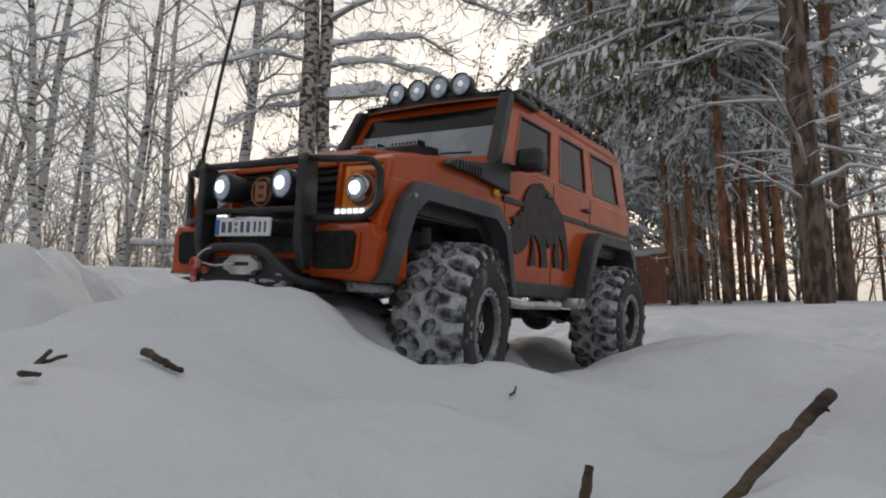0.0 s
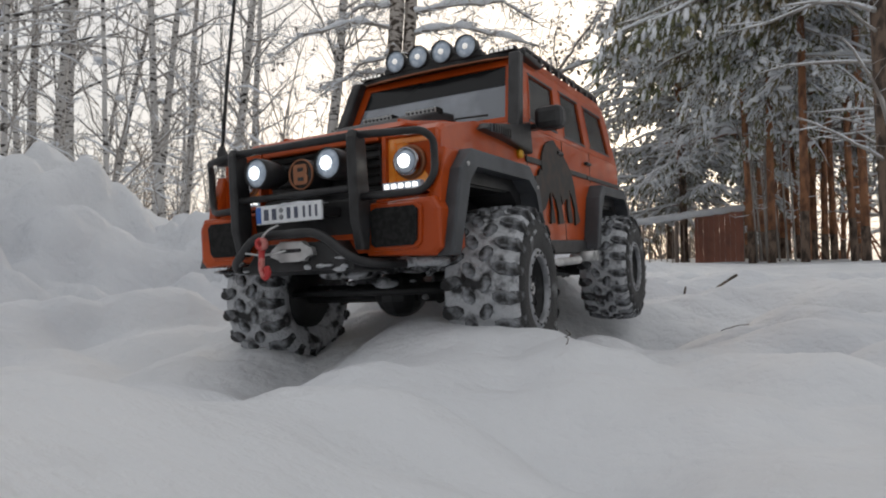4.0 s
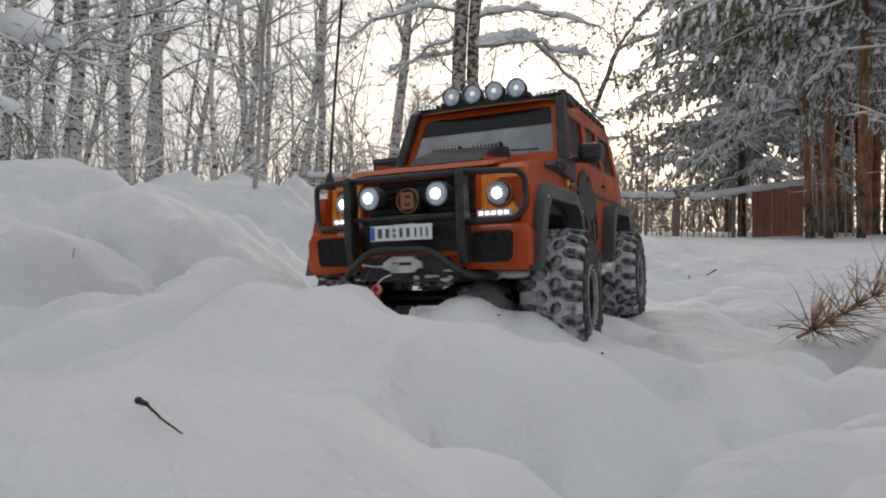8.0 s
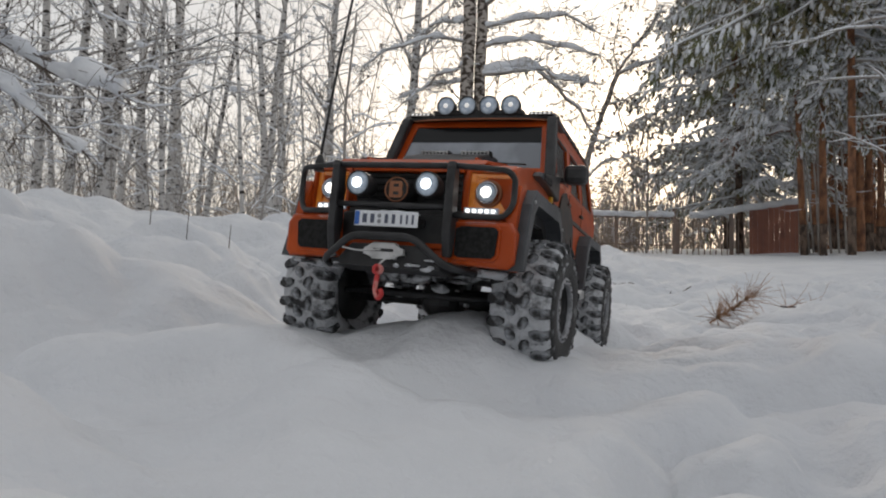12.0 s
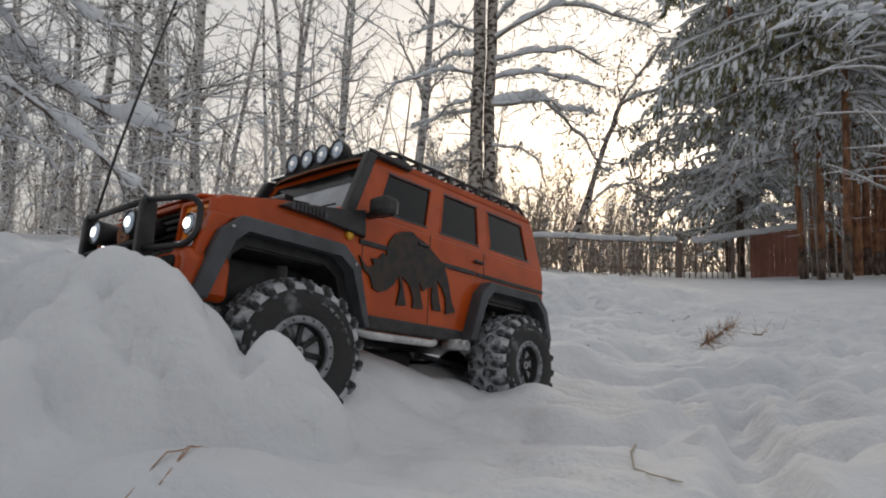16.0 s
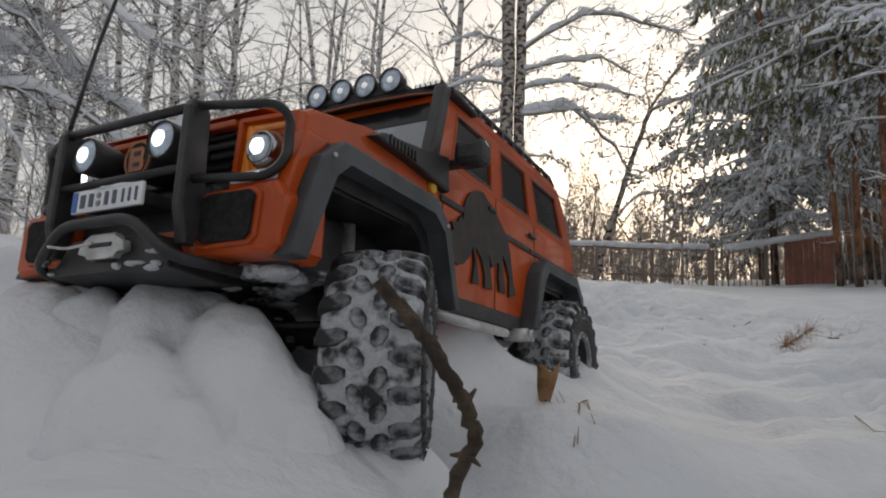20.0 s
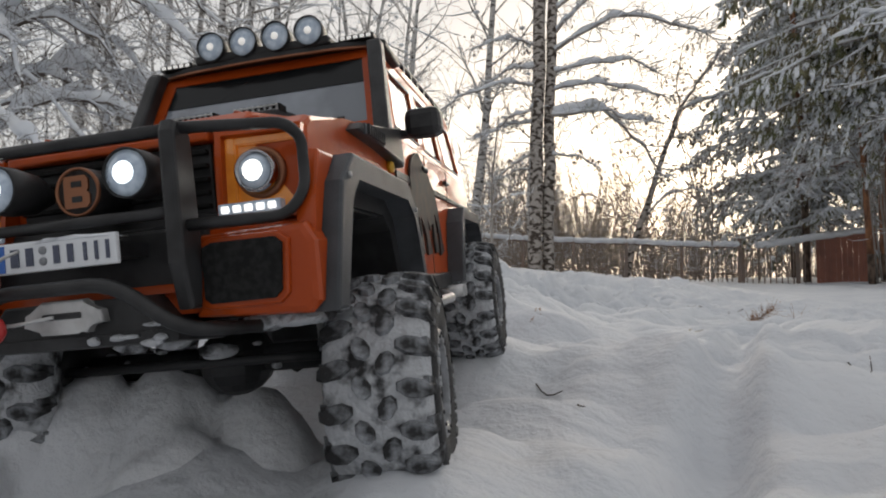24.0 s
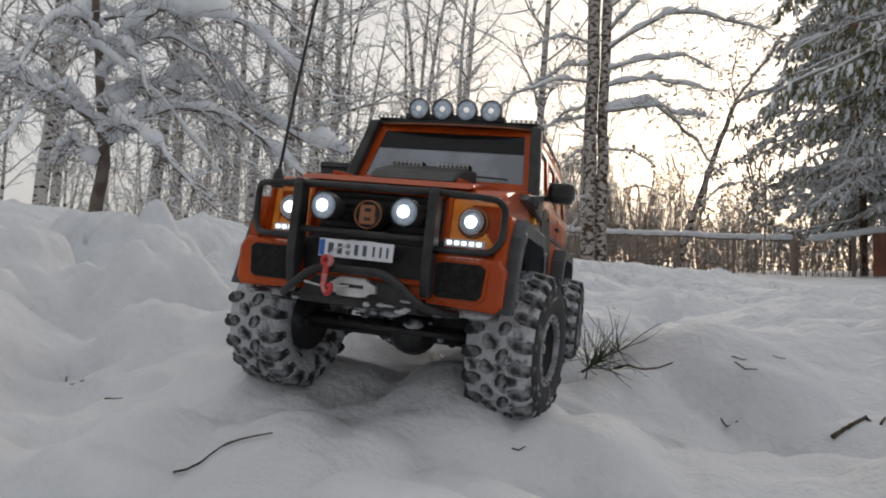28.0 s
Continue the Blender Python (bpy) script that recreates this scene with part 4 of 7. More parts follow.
        part("bulb", lathe([(0.2850, 0.0050), (0.2866, 0.0040), (0.2872, 0.0004)], 16, "x"), WHITE_GLOW, fog)
        corners = ((0.2615, s * 0.0515, 0.1440), (0.2590, s * 0.0890, 0.1440), (0.2560, s * 0.0890, 0.1830), (0.2590, s * 0.0515, 0.1830))
        if s < 0:
            corners = (corners[1], corners[0], corners[3], corners[2])
        shell, hat = panel_with_holes(corners, [(0.07, 0.93, 0.06, 0.94)], 0.010)
        head = part("headlamp_unit", shell, PAINT, car, "amber headlamp unit with a lit projector")
        part("reflector", slab(hat, 0.07, 0.93, 0.06, 0.94, 0.0055, 0.0080), AMBER, head, "amber reflector behind the cover")
        part("reflector_side", slab(hat, 0.075, 0.20, 0.07, 0.93, 0.0030, 0.0056, 0.0006), AMBER, head)
        part("reflector_ledge", slab(hat, 0.20, 0.925, 0.84, 0.925, 0.0030, 0.0056, 0.0006), AMBER, head)
        spot = pose(0, s * 0.0690, 0.1640)
        part("headlamp_bowl", lathe([(0.2535, 0.0112), (0.2560, 0.0108), (0.2555, 0.0092)], 28, "x", False), COPPER, head, at=spot)
        part("headlamp_ring", lathe([(0.2530, 0.0092), (0.2612, 0.0088), (0.2618, 0.0077), (0.2590, 0.0072), (0.2590, 0.0068)], 28, "x", False), CHROME, head, at=spot)
        part("projector", lathe([(0.2585, 0.0074), (0.2605, 0.0070), (0.2622, 0.0058), (0.2626, 0.0040)], 24, "x"), LENS, head, at=spot)
        part("bulb", lathe([(0.2618, 0.0046), (0.2638, 0.0038), (0.2645, 0.0004)], 20, "x"), WARM_GLOW, head, at=spot)
        part("led_tray", box(0.2570, 0.2622, s * 0.0660 - 0.0140, s * 0.0660 + 0.0140, 0.1462, 0.1515, 0.0006), LENS, head)
        for k in range(5):
            part("led", box(0.2620, 0.2632, s * 0.0660 - 0.0122 + k * 0.0052, s * 0.0660 - 0.0088 + k * 0.0052, 0.1474, 0.1503, 0.0005), LED_GLOW, head)
        # bumper corner with its intake
        corner = part("bumper", prism([(s * 0.046, 0.106), (s * 0.050, 0.1385), (s * 0.094, 0.1395), (s * 0.0985, 0.132), (s * 0.0985, 0.1085), (s * 0.094, 0.104)], 0.240, 0.2755, "x", bevel=0.003), PAINT, car, "orange bumper corner with a dark intake")
        part("intake_frame", prism([(s * 0.0500, 0.1105), (s * 0.0505, 0.1345), (s * 0.0565, 0.1370), (s * 0.0840, 0.1370), (s * 0.0885, 0.1335), (s * 0.0870, 0.1125), (s * 0.0830, 0.1090), (s * 0.0540, 0.1085)], 0.2735, 0.2772, "x", bevel=0.001), PAINT, corner)
        part("intake", prism([(s * 0.0528, 0.1130), (s * 0.0530, 0.1330), (s * 0.0570, 0.1347), (s * 0.0830, 0.1347), (s * 0.0860, 0.1320), (s * 0.0845, 0.1140), (s * 0.0815, 0.1113), (s * 0.0555, 0.1110)], 0.2745, 0.2790, "x"), MESHM, corner, "black mesh intake")
        # guard round the lamp
        part("guard_ring", rod([(0.2860, s * 0.0488, 0.1795), (0.2720, s * 0.0885, 0.1792), (0.2665, s * 0.0930, 0.1740), (0.2665, s * 0.0930, 0.1530), (0.2715, s * 0.0865, 0.1428), (0.2860, s * 0.0488, 0.1418)], 0.0024, 0.006, 8), BLACK, car, "black lamp guard tube")
        post = part("guard_post", prism([(0.279, 0.110), (0.286, 0.110), (0.2905, 0.128), (0.2905, 0.1780), (0.2885, 0.1822), (0.2810, 0.1822), (0.2780, 0.177), (0.277, 0.13)], s * 0.0488 - 0.0034, s * 0.0488 + 0.0034, bevel=0.0015), BLACK, car, "black upright of the bull guard")
        for z in (0.120, 0.128):
            part("bolt", lathe([(0.2885, 0.0013), (0.2895, 0.0011), (0.2897, 0.0002)], 8, "x"), METAL, post, at=pose(-0.002, s * 0.0488, z))
    for z, r in ((0.1790, 0.0025), (0.1475, 0.0023)):
        part("guard_bar", rod([(0.2865, -0.049, z), (0.2865, 0.049, z)], r, sides=8), BLACK, car)
    part("middle_bumper", box(0.238, 0.270, -0.050, 0.050, 0.118, 0.1440, 0.002), BLACK, car)
    part("bumper_lip", prism([(-0.046, 0.117), (0.046, 0.117), (0.046, 0.1205), (-0.046, 0.1205)], 0.2690, 0.2735, "x"), PAINT, car)
    # number plate with plain bars
    plate = part("number_plate", box(0.2902, 0.2925, -0.0266, 0.0266, 0.1300, 0.1420, 0.0006), PLATE, car, "white number plate with a blue band and dark marks")
    part("plate_band", box(0.2925, 0.2929, -0.0260, -0.0222, 0.1307, 0.1412), BLUE, plate)
    for y0, y1 in ((-0.0204, -0.0148), (-0.0136, -0.0084), (-0.0014, 0.0032), (0.0046, 0.0092), (0.0116, 0.0150), (0.0164, 0.0198), (0.0212, 0.0246)):
        part("plate_bar", box(0.2925, 0.2930, y0 + 0.0010, y1 - 0.0010, 0.1324, 0.1394), PRINT, plate)
    for z in (0.1338, 0.1380):
        part("plate_seal", lathe([(0.2925, 0.0017), (0.2931, 0.0015), (0.2931, 0.0002)], 12, "x"), RING, plate, "grey round seal", pose(0, -0.0052, z))
    part("plate_holder", box(0.268, 0.2902, -0.024, 0.024, 0.1325, 0.1385), BLACK, plate)
    part("plate_snow", prism([(-0.012, 0.1408), (-0.009, 0.1418), (-0.003, 0.1415), (0.004, 0.1424), (0.010, 0.1416), (0.018, 0.1421), (0.0255, 0.1407)], 0.282, 0.2932, "x", bevel=0.001), BRANCH_SNOW, plate, "snow stuck on the plate")
    # bent bar, winch, skid plate, hook
    part("bull_bar", rod([(0.262, -0.062, 0.1000), (0.292, -0.050, 0.1030), (0.296, -0.026, 0.1225), (0.296, 0.026, 0.1225), (0.292, 0.050, 0.1030), (0.262, 0.066, 0.1000)], 0.0029, 0.010, 10), BLACK, car, "bent black bumper bar")
    part("bar_mount", prism([(-0.046, 0.099), (0.046, 0.099), (0.030, 0.117), (-0.030, 0.117)], 0.262, 0.2868, "x", bevel=0.001), BLACK, car)
    winch = part("winch_fairlead", prism([(-0.0175, 0.1085), (-0.0165, 0.1135), (-0.0115, 0.1145), (-0.0090, 0.1180), (0.0090, 0.1180), (0.0115, 0.1145), (0.0165, 0.1135), (0.0175, 0.1085), (0.0110, 0.1080), (0.0100, 0.1050), (0.0070, 0.1060), (-0.0070, 0.1060), (-0.0100, 0.1050), (-0.0110, 0.1080)], 0.2865, 0.2915, "x", bevel=0.001), METAL, car, "grey cast winch fairlead")
    part("slot", box(0.2910, 0.2922, -0.0085, 0.0085, 0.1108, 0.1132, 0.0006), BLACK, winch)
    part("skid_plate", prism([(0.255, 0.096), (0.288, 0.099), (0.288, 0.1035), (0.230, 0.104), (0.230, 0.099)], -0.046, 0.046, bevel=0.001), BLACK, car)
    part("winch_rope", rod([(0.296, 0.0, 0.112), (0.2975, -0.018, 0.110), (0.2985, -0.031, 0.112)], 0.0008, 0.004, 6), METAL, car)
    hook = part("tow_hook", rod([(0.2990, -0.031, 0.1130), (0.2995, -0.032, 0.0985), (0.3000, -0.0285, 0.0925), (0.3000, -0.0255, 0.0965), (0.2998, -0.0275, 0.1000)], 0.0020, 0.003, 8), RED, car, "small red tow hook")
    part("hook_line", rod([(0.2990, -0.031, 0.1180), (0.2975, -0.027, 0.123), (0.2955, -0.020, 0.1255)], 0.0007, 0.004, 6), METAL, hook, "thin wire line")
    part("hook_eye", lathe([(0.2975, 0.0042), (0.3010, 0.0042), (0.3010, 0.0018), (0.2975, 0.0018)], 14, "x"), RED, hook, at=pose(0, -0.031, 0.1145))
    # snow caught on the bar, the mount, the axles and the links
    rnd = random.Random(5)
    crust = Pile()
    spots = [(0.2885, rnd.uniform(-0.044, 0.044), rnd.uniform(0.0985, 0.102)) for _ in range(6)] + [(0.291, s * rnd.uniform(0.034, 0.052), 0.1060) for s in (1, -1) for _ in range(2)]
    spots += [(x + rnd.uniform(-0.008, 0.008), rnd.uniform(-0.07, 0.07), HUB_Z[0] + rnd.uniform(-0.006, 0.009)) for x in HUB_X for _ in range(14)] + [(0.262 - rnd.uniform(0, 0.05), rnd.uniform(-0.05, 0.05), 0.0985) for _ in range(14)]
    clots = [(rnd.uniform(0.205, 0.262), s * rnd.uniform(0.050, 0.088), rnd.uniform(0.0985, 0.103)) for s in (1, -1) for _ in range(9)] + [(rnd.uniform(0.15, 0.255), rnd.uniform(-0.05, 0.05), rnd.uniform(0.086, 0.099)) for _ in range(22)]
    for k, (x, y, z) in enumerate(spots + clots):
        lump = bmesh.new()
        bmesh.ops.create_icosphere(lump, subdivisions=2, radius=1.0)
        sx, sy, sz = rnd.uniform(0.0015, 0.004), rnd.uniform(0.002, 0.006), rnd.uniform(0.0008, 0.0024)
        if k >= len(spots):
            sx, sy, sz = sx * 3.2, sy * 2.4, sz * 1.9
        crust.add([(x + v.co.x * sx * rnd.uniform(0.8, 1.2), y + v.co.y * sy * rnd.uniform(0.8, 1.2), z + v.co.z * sz) for v in lump.verts], [tuple(v.index for v in q.verts) for q in lump.faces])
        lump.free()
    tagged(part("snow_crust", crust.mesh("snow_crust"), PACKED, car, "snow caked on the bar and axles"), kind="stuff")
    # antenna
    part("antenna_base", lathe([(0.176, 0.0045), (0.184, 0.0040), (0.190, 0.0022)], 12, "z"), BLACK, car, at=pose(0.272, -0.0755, 0))
    part("antenna", rod([(0.272, -0.0755, 0.186), (0.263, -0.075, 0.25), (0.250, -0.075, 0.32), (0.228, -0.074, 0.43)], 0.0013, 0.02, 6), BLACK, car, "long thin black antenna")
    # chassis
    for x, z in zip(HUB_X, HUB_Z):
        axle = part("axle", rod([(x, -0.082, z), (x, 0.082, z)], 0.0075, sides=10), BLACK, car, "snowy black axle")
        diff = bmesh.new()
        bmesh.ops.create_uvsphere(diff, u_segments=14, v_segments=10, radius=0.020)
        bmesh.ops.transform(diff, matrix=Matrix.Translation((x, 0.012, z)) @ Matrix.Diagonal((1.1, 1, 0.95, 1)), verts=diff.verts[:])
        part("differential", diff, BLACK, axle)
        for s in (1, -1):
            part("shock", rod([(x - 0.012, s * 0.060, z), (x - 0.022, s * 0.052, 0.155)], 0.0055, sides=10), METAL, axle)
            part("link", rod([(x, s * 0.045, z - 0.006), (x * 0.35, s * 0.035, 0.088)], 0.0032, sides=8), BLACK, axle)
    part("steering_link", rod([(0.205, -0.075, 0.080), (0.205, 0.075, 0.080)], 0.0026, sides=8), BLACK, car)
    part("gearbox_skid", box(-0.04, 0.06, -0.03, 0.03, 0.072, 0.09, 0.004), BLACK, car)
    part("rear_bumper", box(-0.236, -0.222, -0.095, 0.095, 0.108, 0.132, 0.003), BLACK, car)
    part("spare_wheel", lathe([(-0.262, 0.02), (-0.262, 0.048), (-0.256, 0.053), (-0.236, 0.053), (-0.228, 0.048), (-0.226, 0.01)], 32, "x"), RUBBER, car, at=pose(0, 0, 0.19))
    wheels = []
    for i in (0, 1):
        for s in (1, -1):
            wheels.append(build_wheel("front_wheel" if i == 0 else "rear_wheel", car, HUB_X[i], s, HUB_Z[i], ""))
    return car, wheels, hook


model_car, car_wheels, tow_hook = build_car()


# ---- trees ----
def wander(rnd, start, heading, length, n, bend=0.12, lift=0.0):
    """A line that strays from its heading; lift pulls it up or down."""
    p, d = np.array(start, float), np.array(heading, float)
    d /= np.linalg.norm(d)
    out = [p.copy()]
    for _ in range(n):
        d = d + rnd.normal(0, bend, 3) + np.array([0, 0, lift])
        d /= np.linalg.norm(d)
        p = p + d * length / n
        out.append(p.copy())
    return np.array(out)


def snow_ridge(pile, line, r, rnd, depth=1.0, least=0.012):
    """Snow that lies along the upper side of a branch, in broken lengths."""
    r = np.broadcast_to(np.asarray(r, float), (len(line),))
    flat = 1 - np.abs(np.gradient(line, axis=0)[:, 2]) / (np.linalg.norm(np.gradient(line, axis=0), axis=1) + 1e-9)
    thick = np.clip(flat, 0.05, 1) * (r * 0.9 + least) * depth * rnd.uniform(0.6, 1.3, len(line))
    thick[0] *= 0.5
    thick[-1] *= 0.4
    lifted = line + np.array([0, 0, 1.0]) * (r * 0.55 + thick * 0.55)[:, None]
    pile.tube(lifted, thick, 5)


def ball_arrays():
    """A coarse ball for clumps of snow."""
    bm = bmesh.new()
    bmesh.ops.create_icosphere(bm, subdivisions=1, radius=1.0)
    v, f = np.array([tuple(q.co) for q in bm.verts]), [tuple(q.index for q in g.verts) for g in bm.faces]
    bm.free()
    return v, f


def birch_meshes(seed, height, base, crown_from, limbs, lean=0.03, lumps=0.4):
    rnd = np.random.RandomState(seed)
    trunk, twigs, snow = Pile(), Pile(), Pile()
    ball_v, ball_f = ball_arrays()
    line = wander(rnd, (0, 0, -0.3), (rnd.normal(0, lean), rnd.normal(0, lean), 1), height + 0.3, 16, 0.025, 0.02)
    k = np.linspace(0, 1, len(line))
    rad = base * (1 - 0.85 * k ** 1.1)
    rad[0] *= 1.25
    trunk.tube(line, rad, 9)

    def fork(start, heading, length, r, level):
        n = 6 if level == 0 else 4
        bl = wander(rnd, start, heading, length, n, 0.13 + 0.03 * level, 0.02 if level == 0 else -0.03)
        br = np.linspace(r, r * 0.3, len(bl))
        (twigs if r < 0.035 else trunk).tube(bl, br, 5 if level == 0 else 3)
        if rnd.rand() < (0.9, 0.55, 0.25)[level]:
            snow_ridge(snow, bl, br, rnd, 1.2, 0.008)
        if level < 2 and rnd.rand() < (lumps if level == 0 else lumps * 0.25):
            size = rnd.uniform(0.03, 0.075)
            c = bl[rnd.randint(1, len(bl) - 1)] + np.array([0, 0, size * 0.4])
            snow.add(c + ball_v * rnd.uniform(0.8, 1.2, (len(ball_v), 1)) * size * np.array([rnd.uniform(0.8, 1.7), rnd.uniform(0.8, 1.7), 0.75]), ball_f)
        if level < 2:
            for q in range(rnd.randint(4, 7) if level == 0 else rnd.randint(2, 5)):
                i = rnd.randint(1, len(bl))
                d = bl[i] - bl[i - 1]
                d = d / np.linalg.norm(d) + rnd.normal(0, 0.55, 3) + np.array([0, 0, 0.1])
                fork(bl[i], d, length * rnd.uniform(0.3, 0.55), r * 0.42, level + 1)
    for q in range(limbs):
        h = crown_from + (0.97 - crown_from) * (q + rnd.rand()) / limbs
        i = h * (len(line) - 1)
        p = line[int(i)] + (line[min(int(i) + 1, len(line) - 1)] - line[int(i)]) * (i - int(i))
        a = rnd.uniform(0, 2 * np.pi)
        fork(p, (np.cos(a), np.sin(a), rnd.uniform(0.3, 1.2)), height * rnd.uniform(0.1, 0.22) * (1.15 - 0.6 * h), base * 0.32 * (1.1 - 0.7 * h), 0)
    return trunk.mesh("trunk"), twigs.mesh("twigs"), snow.mesh("snow_on_twigs")


def make_tree(name, parts, m, label, category, group):
    tree = tagged(empty(name, m), label, category, group)
    for part_name, me, mat, text in parts:
        piece = part(part_name, me, mat, tree, text)
        if part_name in ("crown", "snow", "needles"):
            piece["kind"] = "stuff"
    return tree


def scaled(m, s):
    return m @ Matrix.Diagonal((s, s, s, 1))


BIRCHES = []
for seed, height, base, crown_from, limbs in ((1, 13.0, 0.135, 0.22, 20), (2, 12.0, 0.105, 0.18, 20), (3, 14.0, 0.16, 0.28, 20), (4, 9.0, 0.060, 0.12, 18), (5, 8.0, 0.042, 0.10, 18)):
    BIRCHES.append(birch_meshes(seed, height, base, crown_from, limbs))


def plant_birch(kind, x, y, s=1.0, turn=0.0, tilt=(0.0, 0.0)):
    t, w, sn = BIRCHES[kind]
    words = "pale birch with bare snowy branches" if kind < 3 else "thin bare young birch with snow on its twigs"
    m = scaled(pose(x, y, ground_at(x, y), tilt[0], tilt[1], turn), s)
    return make_tree("birch_tree", (("trunk", t, BIRCH, "pale bark with dark marks"), ("crown", w, TWIG, ""), ("snow", sn, BRANCH_SNOW, "")), m, words, "birch tree", "birch wood")


rnd = random.Random(11)
# trees that stand out
for kind, x, y, s, turn, tx, ty in ((2, -5.1, 15.2, 1.0, 20, 0, 1.5), (0, -10.9, 13.2, 1.0, 90, 0, 1), (0, -13.4, 12.5, 1.1, 150, 0, -1), (1, -9.4, 16.5, 1.05, 200, 0, 3),
                                    (1, -7.4, 14.6, 1.1, 250, 0, -2), (2, -14.8, 17.5, 1.0, 300, 0, 2), (1, -3.6, 17.8, 0.95, 40, 1, 3), (0, -11.9, 9.8, 0.85, 70, 0, 2), (1, -6.4, 10.2, 0.8, 10, 0, -3)):
    plant_birch(kind, x, y, s, turn, (tx, ty))
for n in range(50):
    for _ in range(20):
        y = rnd.uniform(6.0, 34.0)
        x = rnd.uniform(-1.25 * y - 6.0, -0.16 * y - 0.4)
        if not (-4.6 < x < -1.5 and y < 14.5):
            break
    kind = rnd.choice((0, 1, 1, 2, 3, 3, 3, 3, 4, 4, 4, 4))
    plant_birch(kind, x, y, rnd.uniform(0.75, 1.15), rnd.uniform(0, 360), (rnd.gauss(0, 2.5), rnd.gauss(0, 2.5)))


for n in range(14):          # the wood's near edge, beside the bush
    y = rnd.uniform(1.5, 8.0)
    plant_birch(rnd.choice((0, 1, 1, 3, 3, 4)), rnd.uniform(-20.0, -9.4 - 0.35 * y), y, rnd.uniform(0.8, 1.1), rnd.uniform(0, 360), (rnd.gauss(0, 2.5), rnd.gauss(0, 2.5)))
YOUNG = birch_meshes(6, 4.4, 0.050, 0.05, 80, 0.03, 0.0)
young_rnd = random.Random(15)
for n in range(36):      # young growth behind the fence, lower towards the gap
    y = young_rnd.uniform(19.2, 28.0)
    x = -7.2 + 0.31 * n + young_rnd.uniform(-0.4, 0.4)
    s, turn = max(0.5, 1.35 - 0.085 * (x + 7.0)) * young_rnd.uniform(0.8, 1.1), young_rnd.uniform(0, 360)
    t, w, sn = YOUNG
    make_tree("young_tree", (("trunk", t, FARWOOD, ""), ("crown", w, FARWOOD, ""), ("snow", sn, BRANCH_SNOW, "")), scaled(pose(x, y, ground_at(x, y), 0, 0, turn), s), "small bare brown tree behind the fence", "young tree", "young trees behind the fence")


def hang_tuft(rnd, green, snow, ball_v, ball_f, at, way, length, snowy):
    """A drooping tuft of needles with snow lying along it."""
    way = way / (np.linalg.norm(way) + 1e-9)
    for _ in range(6):
        u = way + rnd.normal(0, 0.33, 3)
        u *= length * rnd.uniform(0.6, 1.1) / np.linalg.norm(u)
        w = np.cross(u, rnd.normal(0, 1, 3))
        w *= 0.085 * length / (np.linalg.norm(w) + 1e-9)
        green.add([at - w * 0.5, at + w * 0.5, at + u * 0.55 + w, at + u, at + u * 0.55 - w], [(0, 1, 2, 3, 4)])
    if rnd.rand() < snowy:
        side = np.cross(way, (0.0, 0.0, 1.0))
        side /= np.linalg.norm(side) + 1e-9
        top = np.cross(side, way)
        v = ball_v * rnd.uniform(0.75, 1.25, (len(ball_v), 1)) * length * np.array([0.52, 0.18, 0.15]) * rnd.uniform(0.75, 1.3)
        snow.add(at + way * length * 0.42 + top * length * 0.10 + v[:, :1] * way + v[:, 1:2] * side + v[:, 2:] * top, ball_f)


